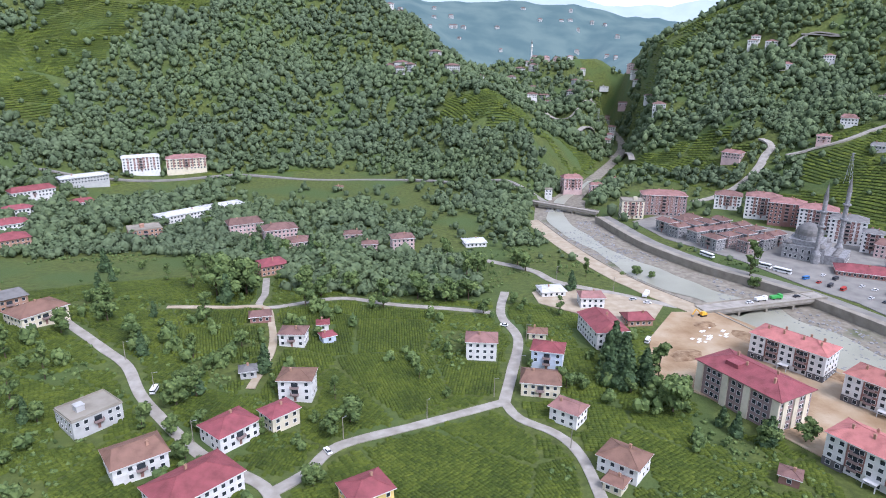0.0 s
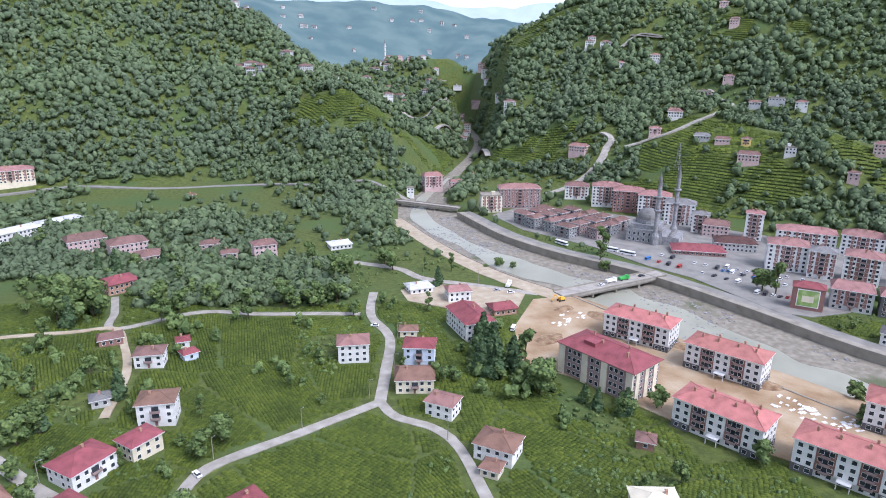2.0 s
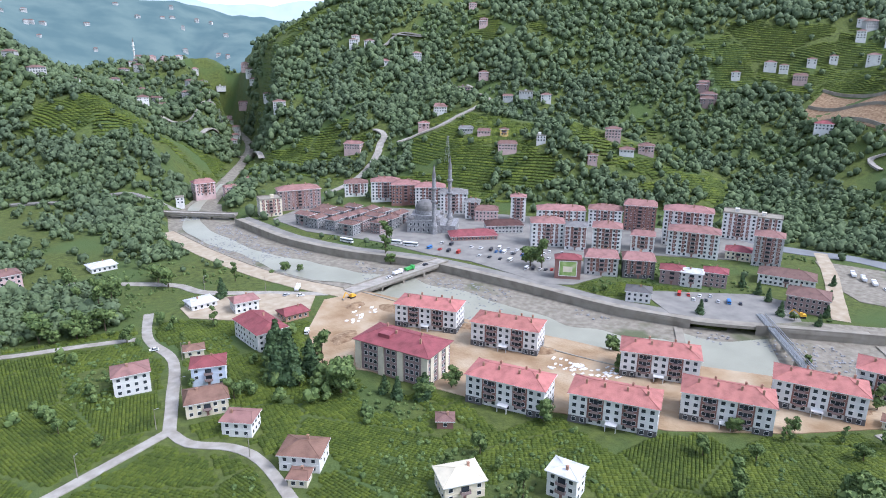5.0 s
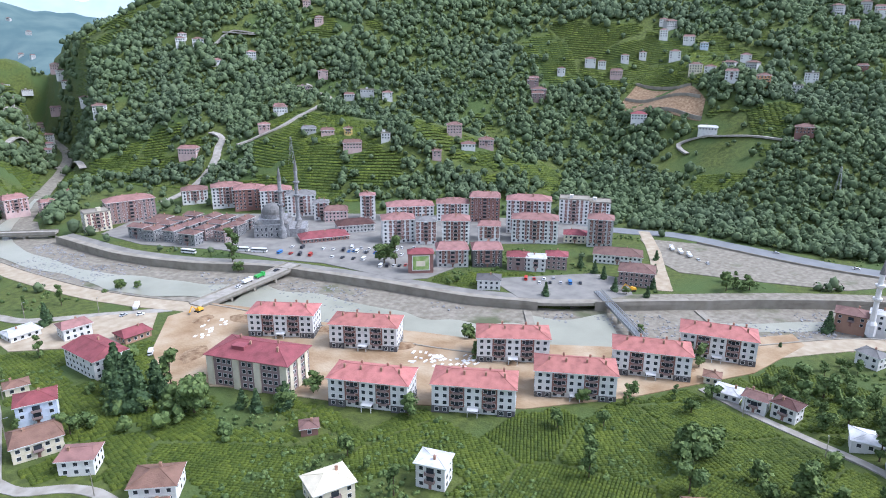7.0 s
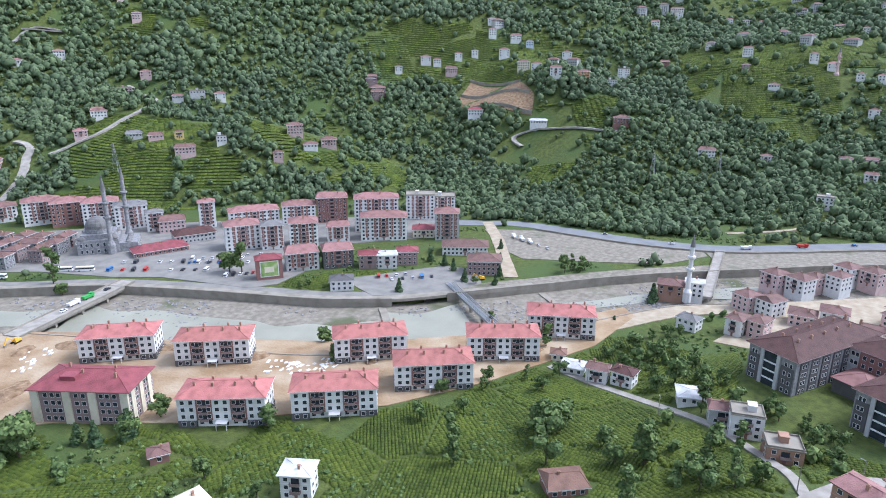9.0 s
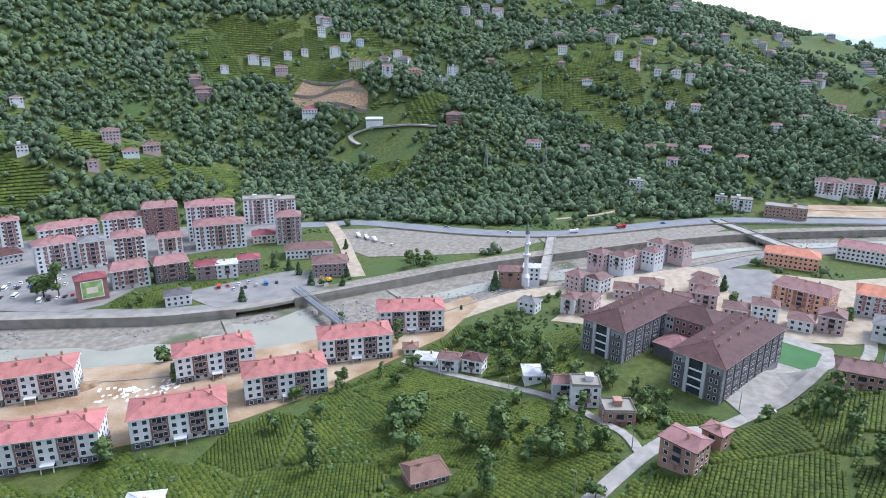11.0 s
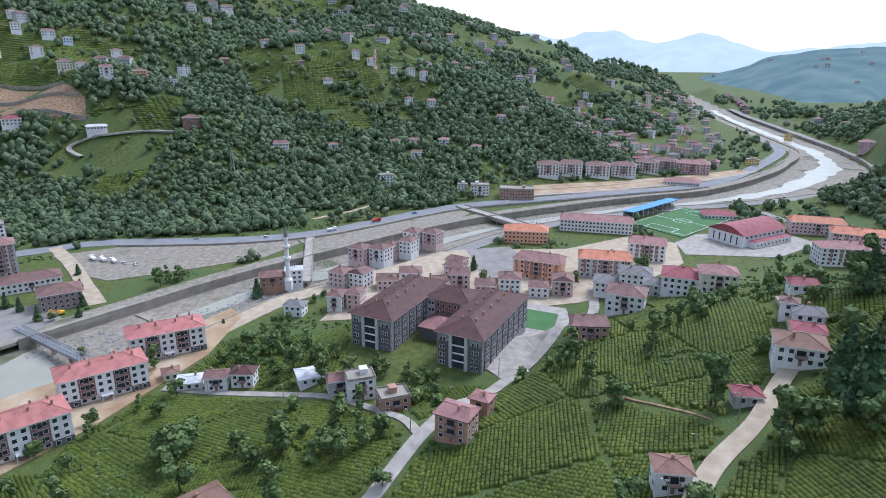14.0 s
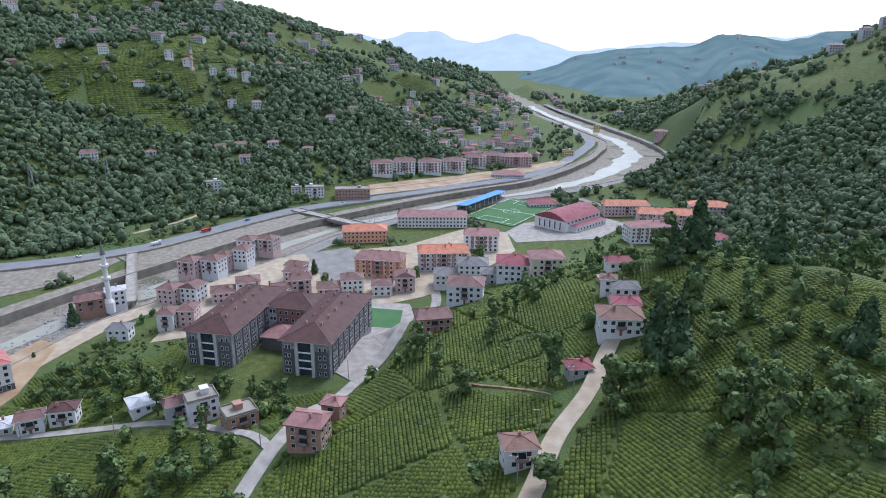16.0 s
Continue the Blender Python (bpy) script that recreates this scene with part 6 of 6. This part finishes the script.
plant(271, 265, "round", 0.5)
plant(14, 378, "tall", 1.1)
plant(70, 367, "conifer", 1.0)
plant(46, 401, "round", 1.4)
plant(42, 413, "round", 1.3)
plant(108, 398, "round", 0.7)
plant(120, 407, "round", 0.8)
plant(128, 402, "round", 0.6)
plant(-39, 332, "tall", 1.3)
plant(-81, 327, "round", 1.2)
plant(-81, 250, "conifer", 1.1)
plant(-101, 227, "conifer", 0.9)
plant(-45, 208, "round", 1.2)
plant(-39, 216, "round", 1.1)
plant(-98, 272, "round", 0.9)
plant(-125, 300, "tall", 1.1)
plant(-101, 201, "round", 0.8)
plant(-93, 206, "round", 0.9)
plant(-45, 178, "round", 0.9)
plant(48, 248, "round", 1.0)
plant(104, 222, "conifer", 0.7)
plant(107, 216, "conifer", 0.8)
plant(116, 209, "conifer", 1.0)
plant(90, 236, "round", 1.5)
plant(83, 249, "conifer", 1.0)
plant(74, 249, "conifer", 1.5)
plant(68, 253, "conifer", 1.4)
plant(-192, 483, "tall", 1.2)
plant(-136, 361, "round", 2.0)
plant(-123, 352, "round", 1.8)
plant(-130, 330, "round", 1.6)
plant(-86, 348, "round", 1.6)
plant(-76, 345, "round", 1.5)
plant(-61, 353, "round", 1.4)
plant(-21, 347, "round", 1.6)
plant(-5, 344, "round", 1.5)
plant(8, 349, "round", 1.5)
plant(16, 329, "round", 1.0)
plant(271, 110, "tall", 0.9)
plant(289, 72, "round", 1.0)
plant(280, 61, "round", 1.2)
plant(251, 52, "round", 1.0)
plant(244, 92, "round", 0.8)
plant(191, 41, "tall", 1.2)
plant(182, 22, "round", 1.1)
plant(245, 33, "tall", 1.1)
plant(167, -93, "tall", 1.3)
plant(345, -290, "conifer", 2.2)
plant(209, -181, "conifer", 2.0)
plant(210, -165, "tall", 1.6)
plant(206, -167, "conifer", 1.4)
plant(325, -210, "tall", 1.2)
plant(159, -127, "conifer", 1.6)
plant(145, -123, "conifer", 1.8)
plant(142, -109, "round", 1.4)
plant(144, -101, "tall", 1.2)
plant(137, -119, "round", 1.1)
plant(147, -139, "round", 1.0)
plant(152, -155, "tall", 1.0)
plant(136, -99, "round", 0.8)
plant(123, -123, "round", 1.2)
plant(101, -118, "tall", 1.6)
plant(108, -115, "tall", 1.5)
plant(179, -192, "conifer", 1.6)
plant(306, -311, "conifer", 1.4)
plant(382, -153, "round", 1.2)
plant(357, -102, "round", 1.0)
plant(238, 21, "tall", 1.0)
plant(395, -48, "conifer", 0.8)
plant(367, -50, "round", 0.8)
plant(218, -66, "tall", 0.8)
plant(199, -65, "tall", 0.8)
plant(209, -90, "tall", 0.7)
plant(180, -69, "tall", 0.7)
plant(123, -70, "round", 0.9)
plant(132, -56, "round", 0.9)
plant(165, 6, "round", 0.8)
plant(188, 50, "round", 0.9)
plant(191, 75, "round", 1.2)
plant(196, 81, "round", 1.4)
plant(204, 75, "round", 1.2)
plant(199, 57, "round", 0.9)

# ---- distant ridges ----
def haze_mat(name, c, lo, hi):
    """Far land, haze of miles of air as emission, mottled with woods and fields."""
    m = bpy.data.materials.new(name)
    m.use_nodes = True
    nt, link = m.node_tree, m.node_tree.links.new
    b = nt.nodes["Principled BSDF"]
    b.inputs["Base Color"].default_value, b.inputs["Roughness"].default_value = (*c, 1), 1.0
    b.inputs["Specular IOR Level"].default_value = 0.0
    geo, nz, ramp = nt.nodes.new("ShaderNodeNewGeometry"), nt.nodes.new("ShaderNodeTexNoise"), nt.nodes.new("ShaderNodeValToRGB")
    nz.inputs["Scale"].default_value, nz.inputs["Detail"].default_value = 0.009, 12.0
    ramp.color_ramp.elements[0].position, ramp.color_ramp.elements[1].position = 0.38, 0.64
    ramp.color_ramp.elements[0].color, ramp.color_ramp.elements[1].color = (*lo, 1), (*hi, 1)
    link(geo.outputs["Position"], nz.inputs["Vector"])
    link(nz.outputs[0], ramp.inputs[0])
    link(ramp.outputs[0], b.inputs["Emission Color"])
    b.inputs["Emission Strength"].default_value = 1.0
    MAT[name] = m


# bluish glow colours stand in for air haze, paler on the farther range
haze_mat("ridge_near", (0.03, 0.05, 0.04), (0.062, 0.098, 0.122), (0.105, 0.145, 0.158))
haze_mat("ridge_far", (0.05, 0.08, 0.08), (0.31, 0.36, 0.40), (0.35, 0.40, 0.43))


def hamlet(spots, seed):
    """Far homes, joined: walls with window bands, hipped roofs."""
    pick = random.Random(seed)
    bm = bmesh.new()
    for x, y, z, turn in spots:
        w, d, h = pick.uniform(11, 19), pick.uniform(9, 13), pick.choice((6.0, 8.5, 8.5, 11.0))
        first = len(bm.verts)
        box(bm, -w / 2, w / 2, -d / 2, d / 2, -8, h, 0)
        for k in range(int(h / 2.8)):
            for u in np.arange(-w / 2 + 1.6, w / 2 - 1.2, 2.9):
                box(bm, u - 0.7, u + 0.7, -d / 2 - 0.06, -d / 2 + 0.1, k * 2.8 + 0.9, k * 2.8 + 2.3, 2)
        lo = [bm.verts.new((sx * (w / 2 + 0.8), sy * (d / 2 + 0.8), h)) for sx, sy in ((-1, -1), (1, -1), (1, 1), (-1, 1))]
        top = [bm.verts.new((-w / 5, 0, h + 2.6)), bm.verts.new((w / 5, 0, h + 2.6))]
        for f in ((lo[0], lo[1], top[1], top[0]), (lo[1], lo[2], top[1]), (lo[2], lo[3], top[0], top[1]), (lo[3], lo[0], top[0]), lo[::-1]):
            bm.faces.new(f).material_index = 1
        bmesh.ops.transform(bm, matrix=pose(x, y, z, 0, 0, turn + pick.uniform(-35, 35)), verts=list(bm.verts)[first:])
    # white walls are coloured grey here, with the haze in front of them included
    tagged(new("distant_houses", bm_mesh("distant_houses", bm, "grey", "umber", "glass")), "small white houses greyed by painted haze over the far slope", "houses", "", "stuff")


def backdrop(name, pts, mat, seed, label, depth=500, homes=0):
    """A distant range: crest over bearings, with spurs, falling to the valley on its near side, with a few homes on it."""
    azs = np.arange(pts[0][0], pts[-1][0] + 0.01, 0.35)
    el = np.interp(azs, [p[0] for p in pts], [p[1] for p in pts])
    rr = np.interp(azs, [p[0] for p in pts], [p[2] for p in pts])
    el = el + 0.5 * (value_noise(azs, azs * 0, 2.3, seed) - 0.5) + 0.22 * (value_noise(azs, azs * 0, 0.8, seed + 1) - 0.5)
    rows = []
    for f in np.linspace(0, 1, 9):
        r = rr - depth * (1 - f) * (0.6 + 0.8 * value_noise(azs, azs * 0 + f, 3.5, seed + 2))
        z = (140 + rr * np.tan(np.radians(el))) * f ** 0.8 - 40 * (1 - f)
        rows.append(np.stack([r * np.sin(np.radians(azs)), r * np.cos(np.radians(azs)), z], 1))
    n = len(azs)
    pick = random.Random(seed)
    spots = []
    for _ in range(homes):
        k, j = pick.choice((3, 4, 4, 5, 5, 6, 6, 7)), pick.randrange(n - 1)
        spots.append((*(rows[k][j] * 0.7 + rows[k][j + 1] * 0.3), -azs[j]))
    if spots:
        hamlet(spots, seed)
    i = np.arange(n - 1)
    faces = np.concatenate([np.stack([k * n + i, k * n + i + 1, (k + 1) * n + i + 1, (k + 1) * n + i], 1) for k in range(8)])
    tagged(new(name, from_arrays(name, np.concatenate(rows), faces[:, ::-1], [mat], True)), label, "mountains", "", "structure")


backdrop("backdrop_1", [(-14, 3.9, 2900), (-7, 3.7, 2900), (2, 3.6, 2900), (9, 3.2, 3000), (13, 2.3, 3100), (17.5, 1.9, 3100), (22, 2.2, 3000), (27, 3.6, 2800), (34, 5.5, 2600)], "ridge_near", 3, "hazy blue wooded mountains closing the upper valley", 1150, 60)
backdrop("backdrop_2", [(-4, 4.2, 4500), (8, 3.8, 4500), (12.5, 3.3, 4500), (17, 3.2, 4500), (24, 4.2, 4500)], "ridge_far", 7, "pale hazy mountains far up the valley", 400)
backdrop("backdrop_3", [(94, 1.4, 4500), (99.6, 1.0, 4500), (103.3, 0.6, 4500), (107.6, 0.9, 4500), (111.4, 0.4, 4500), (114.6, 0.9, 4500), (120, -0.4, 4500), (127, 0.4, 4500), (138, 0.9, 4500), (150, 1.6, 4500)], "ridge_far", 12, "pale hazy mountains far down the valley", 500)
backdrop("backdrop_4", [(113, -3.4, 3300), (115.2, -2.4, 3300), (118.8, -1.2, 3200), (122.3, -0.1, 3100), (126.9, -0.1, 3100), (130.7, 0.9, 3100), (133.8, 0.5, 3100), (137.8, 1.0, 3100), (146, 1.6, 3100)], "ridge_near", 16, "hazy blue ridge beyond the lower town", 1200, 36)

_p = random.Random(9)
_spots = []
while len(_spots) < 120:
    _az, _rr = _p.choice((_p.uniform(121, 143), _p.uniform(-6, 15), _p.uniform(60, 112))), _p.uniform(900, 1560)
    _x, _y = _rr * math.sin(radians(_az)), _rr * math.cos(radians(_az))
    if float(line_range(np.array(_x), np.array(_y), RIVER)[0]) > 60 and float(slope_out(np.array(_x), np.array(_y))) > 0.02:
        _spots.append((_x, _y, float(ground(_x, _y)), -_az))
hamlet(_spots, 10)

# ---- vehicles ----
def car_parts(kind, paint):
    key = ("car", kind, paint)
    if key in MESHES:
        return MESHES[key]
    L, W, Hh = {"car": (4.3, 1.75, 1.45), "van": (5.2, 1.95, 2.2), "bus": (11.0, 2.5, 3.1), "truck": (7.5, 2.4, 2.9)}[kind]
    bm = bmesh.new()
    if kind == "car":
        box(bm, -L / 2, L / 2, -W / 2, W / 2, 0.3, 0.85)
        v = [bm.verts.new(p) for p in ((-1.6, -0.8, 0.85), (1.1, -0.8, 0.85), (1.1, 0.8, 0.85), (-1.6, 0.8, 0.85), (-1.1, -0.65, Hh), (0.4, -0.65, Hh), (0.4, 0.65, Hh), (-1.1, 0.65, Hh))]
        for n, f in enumerate(((0, 1, 5, 4), (1, 2, 6, 5), (2, 3, 7, 6), (3, 0, 4, 7), (4, 5, 6, 7))):
            bm.faces.new([v[i] for i in f]).material_index = 1 if n < 4 else 0
    elif kind in ("van", "bus"):
        box(bm, -L / 2, L / 2, -W / 2, W / 2, 0.35, Hh * 0.52)
        box(bm, -L / 2 + 0.05, L / 2 - 0.25, -W / 2 + 0.05, W / 2 - 0.05, Hh * 0.52, Hh * 0.82, 1)
        box(bm, -L / 2, L / 2 - 0.35, -W / 2 + 0.02, W / 2 - 0.02, Hh * 0.82, Hh)
    else:
        box(bm, L / 2 - 2.0, L / 2, -W / 2, W / 2, 0.5, Hh)
        box(bm, L / 2 - 0.9, L / 2 + 0.03, -W / 2 + 0.1, W / 2 - 0.1, 1.7, 2.5, 1)
        box(bm, -L / 2, L / 2 - 2.2, -W / 2, W / 2, 0.9, 2.3)
    body = bm_mesh("body", bm, paint, "glass")
    bm = bmesh.new()
    prism(bm, 0.33 if kind in ("car", "van") else 0.5, 0.33 if kind in ("car", "van") else 0.5, -0.12, 0.12, 10)
    bm.transform(pose(0, 0, 0, 90))
    MESHES[key] = (body, bm_mesh("wheel", bm, "rubber"), L, W)
    return MESHES[key]


PAINT_WORDS = {"car_white": "white", "car_silver": "silver", "car_dark": "black", "car_red": "red", "car_green": "green", "car_yellow": "yellow", "car_blue": "blue"}


def vehicle(kind, x, y, z, turn, paint, group="parked cars"):
    body, wheel, L, W = car_parts(kind, paint)
    name = {"car": "car", "van": "minibus", "bus": "bus", "truck": "truck"}[kind]
    where = "parked on asphalt" if group == "parked cars" else "standing on the road"
    top = thing(name, x, y, z, turn, f"{PAINT_WORDS[paint]} {name} {where}", name, group)
    part("body", body, top)
    r = 0.33 if kind in ("car", "van") else 0.5
    for u in (-L * 0.31, L * 0.31):
        for v in (-W / 2 + 0.1, W / 2 - 0.1):
            part("wheel", wheel, top, pose(u, v, r))


_v = random.Random(4)
PAINTS = ["car_white", "car_white", "car_white", "car_silver", "car_dark", "car_red", "car_blue", "car_silver"]
for row, (x, y, dx, dy, n) in enumerate(((222, 392, 4.2, -6.6, 9), (236, 398, 4.4, -6.4, 9), (252, 372, 3.6, -5.4, 10), (266, 366, 3.8, -5.2, 9), (283, 352, 3.0, -3.4, 7), (255, 320, 3.2, -2.4, 8), (296, 246, 4.4, -3.8, 6), (306, 228, 4.4, -4.4, 6))):
    for k in range(n):
        if _v.random() < 0.22:
            continue
        kind = "van" if _v.random() < 0.25 else "car"
        vehicle(kind, x + dx * k + _v.uniform(-0.4, 0.4), y + dy * k + _v.uniform(-0.4, 0.4), 0.32, 35 + _v.uniform(-8, 8), _v.choice(PAINTS))
for x, y, t in ((205, 415, -48), (213, 404, -48), (176, 436, -62)):
    vehicle("bus", x, y, 0.32, t, "car_white")
vehicle("truck", 176, 352, 0.92, 17, "car_white", "traffic")
vehicle("truck", 186, 355, 0.92, 17, "car_green", "traffic")
vehicle("car", 168, 348, 0.92, 17, "car_white", "traffic")
vehicle("car", 200, 359, 0.92, 17, "car_dark", "traffic")
for x, y, k, p, t in ((103, 352, "car", "car_silver", 20), (112, 358, "truck", "car_white", 60), (110, 347, "car", "car_white", -10), (96, 296, "van", "car_white", 60)):
    vehicle(k, x, y, 0.35, t, p)
for x, y, p in ((-118, 226, "car_white"), (-44, 197, "car_white"), (244, -52, "car_white"), (176, -127, "car_blue"), (26, 312, "car_white")):
    vehicle("van" if x == -118 else "car", x, y, float(ground(x, y)) + 0.35, _v.uniform(0, 180), p)
for x, y, k, p in ((478, 100, "car", "car_white"), (494, 52, "truck", "car_white"), (520, 18, "truck", "car_red"), (545, -14, "car", "car_blue"), (582, -100, "car", "car_white"), (476, 150, "car", "car_silver")):
    vehicle(k, x, y, 0.4, -60, p, "traffic")
for k in range(5):
    vehicle("truck" if k < 3 else "car", 430 - k * 3, 205 - k * 8, 0.3, 40, "car_white")


# ---- site clutter ----
def excavator(x, y, turn):
    top = thing("excavator", x, y, 0.25, turn, "yellow tracked excavator on the building site", "excavator")
    for s in (-1, 1):
        bm = bmesh.new()
        box(bm, -2, 2, s * 1.1 - 0.3, s * 1.1 + 0.3, 0, 0.8)
        part("track", bm_mesh("track", bm, "rubber"), top)
    bm = bmesh.new()
    box(bm, -2.2, 1.2, -1.3, 1.3, 0.9, 2.0)
    box(bm, -0.2, 1.2, 0.1, 1.2, 2.0, 3.0)
    part("body", bm_mesh("body", bm, "car_yellow"), top)
    for p, q in (((1.0, -0.5, 1.8), (4.2, -0.5, 4.4)), ((4.2, -0.5, 4.4), (6.2, -0.5, 1.4))):
        bm = bmesh.new()
        box(bm, 0, 1, -0.25, 0.25, -0.25, 0.25)
        d = Vector(q) - Vector(p)
        bm.transform(Matrix.Translation(p) @ d.to_track_quat("X", "Z").to_matrix().to_4x4() @ Matrix.Diagonal((d.length, 1, 1, 1)))
        part("boom", bm_mesh("boom", bm, "car_yellow"), top)
    bm = bmesh.new()
    box(bm, 5.6, 6.6, -1.0, 0.0, 0.4, 1.4)
    part("bucket", bm_mesh("bucket", bm, "metal"), top)


for x, y, t in ((190, 153, 30), (135, 330, 200), (336, 182, 140)):
    excavator(x, y, t)


def slab_stack(x, y, n):
    r = random.Random(int(x))
    top = thing("material_pile", x, y, 0.25, r.uniform(0, 90), "pale slabs and panels laid out on bare earth", "building material", "site material")
    if "slab" not in MESHES:
        bm = bmesh.new()
        stack(bm, 2, 2, [(0, 0), (0, 0.9), (-0.06, 1.0)])
        MESHES["slab"] = bm_mesh("slab", bm, "white")
    for i in range(n):
        ob = part("slab", MESHES["slab"], top, pose(r.uniform(-6, 6), r.uniform(-6, 6), 0, 0, 0, r.uniform(-12, 12)))
        ob.scale = (r.uniform(0.4, 1.6), r.uniform(0.3, 0.9), r.uniform(0.12, 0.5))


for x, y, n in ((190, 196, 20), (198, 187, 18), (186, 204, 14), (270, 132, 10), (126, 300, 12), (134, 308, 8)):
    slab_stack(x, y, n)


# ---- boulders in the river bed ----
def boulders():
    g = np.random.default_rng(3)
    k = 5000
    seg = g.integers(4, 18, k)
    f = g.random(k)
    pts = np.array(RIVER)
    c = pts[seg] * (1 - f[:, None]) + pts[seg + 1] * f[:, None]
    ang = np.arctan2(pts[seg + 1, 1] - pts[seg, 1], pts[seg + 1, 0] - pts[seg, 0])
    off = g.uniform(-1, 1, k) * c[:, 2]
    x, y = c[:, 0] - np.sin(ang) * off, c[:, 1] + np.cos(ang) * off
    keep = value_noise(x, y, 28, 51) > 0.5
    x, y = x[keep], y[keep]
    n = len(x)
    s = g.uniform(0.25, 0.9, n)
    v = ICO_V[None] * (1 + g.uniform(-0.3, 0.3, (n, len(ICO_V), 1))) * s[:, None, None] * np.array([1.2, 1, 0.6]) + np.stack([x, y, np.full(n, -4.1)], 1)[:, None]
    fa = ICO_F[None] + (np.arange(n) * len(ICO_V))[:, None, None]
    tagged(new("boulders", from_arrays("boulders", v.reshape(-1, 3), fa.reshape(-1, 3), ["stone"])), "grey boulders strewn over the river bed", "boulders", "", "stuff")


boulders()


# ---- power pylons on the slopes ----
def pylon(x, y, h=26.0):
    top = thing("pylon", x, y, float(ground(x, y)), 30, "grey steel lattice power pylon on the slope", "pylon", "pylons")
    def bar(p, q, name):
        bm = bmesh.new()
        d = Vector(q) - Vector(p)
        box(bm, 0, 1, -0.11, 0.11, -0.11, 0.11)
        bm.transform(Matrix.Translation(p) @ d.to_track_quat("X", "Z").to_matrix().to_4x4() @ Matrix.Diagonal((d.length, 1, 1, 1)))
        part(name, bm_mesh(name, bm, "metal"), top)
    for sx, sy in ((-1, -1), (1, -1), (1, 1), (-1, 1)):
        bar((2.4 * sx, 2.4 * sy, -1), (0.3 * sx, 0.3 * sy, h), "leg")
    for k in range(5):
        f, g = k / 5, (k + 1) / 5
        a, b = 2.4 - 2.1 * f, 2.4 - 2.1 * g
        bar((-a, -a, h * f), (b, -b, h * g), "brace")
        bar((a, a, h * f), (-b, b, h * g), "brace")
    for z in (0.78, 0.88, 0.97):
        bar((-3.4, 0, h * z), (3.4, 0, h * z), "arm")


for x, y in ((338, 560), (640, 100), (205, 960), (600, 150)):
    pylon(x, y)


# ---- spoil heaps on the site ----
def soil_heap(x, y, r, h, turn):
    bm = bmesh.new()
    bmesh.ops.create_grid(bm, x_segments=14, y_segments=14, size=1.0)
    for v in bm.verts:
        d = math.hypot(v.co.x, v.co.y)
        n = noise.noise(Vector((v.co.x * 2 + x, v.co.y * 2 + y, 0.3)))
        v.co = Vector((v.co.x * r * 1.7, v.co.y * r, max(-0.3, h * (1 - d) * (0.9 + 0.8 * n) - 0.15)))
    ob = new("soil_heap", bm_mesh("soil_heap", bm, "soil"))
    ob.matrix_basis = pose(x, y, 0.3, 0, 0, turn)
    tagged(ob, "heap of dug brown earth on the site", "soil heap", "soil heaps")


for a in ((150, 303, 7, 2.0, -50), (132, 318, 5, 1.4, 20), (172, 262, 5, 1.2, -50), (186, 222, 6, 1.6, -40), (226, 150, 5, 1.5, -40), (214, 172, 4, 1.2, 10), (110, 282, 7, 1.2, 30), (265, 112, 4, 1.2, -30)):
    soil_heap(*a)


# ---- utility poles beside the lanes ----
def utility_pole(x, y, turn):
    top = thing("utility_pole", x, y, float(ground(x, y)), turn, "slim concrete utility pole with a lamp arm", "utility pole", "utility poles")
    bm = bmesh.new()
    prism(bm, 0.2, 0.1, -0.5, 9.0, 6)
    part("pole", bm_mesh("pole", bm, "concrete"), top)
    bm = bmesh.new()
    box(bm, -0.05, 1.7, -0.05, 0.05, 8.4, 8.5)
    part("arm", bm_mesh("arm", bm, "metal"), top)
    bm = bmesh.new()
    box(bm, 1.4, 2.1, -0.14, 0.14, 8.25, 8.4)
    part("lamp_head", bm_mesh("lamp_head", bm, "metal"), top)


for x, y, t in ((-40, 206, 60), (-10, 221, 60), (17, 240, 20), (30, 262, 0), (36, 296, 0), (43, 205, 90), (-118, 226, 40), (-92, 198, 40), (-140, 248, 40), (166, 12, 50), (192, -3, 50), (216, -20, 50), (242, -41, 50), (128, -64, 60), (143, -78, 60),
                (158, -97, 60), (230, 46, 20), (240, 78, 10), (95, 366, 60), (64, 386, 40)):
    utility_pole(x, y, t)
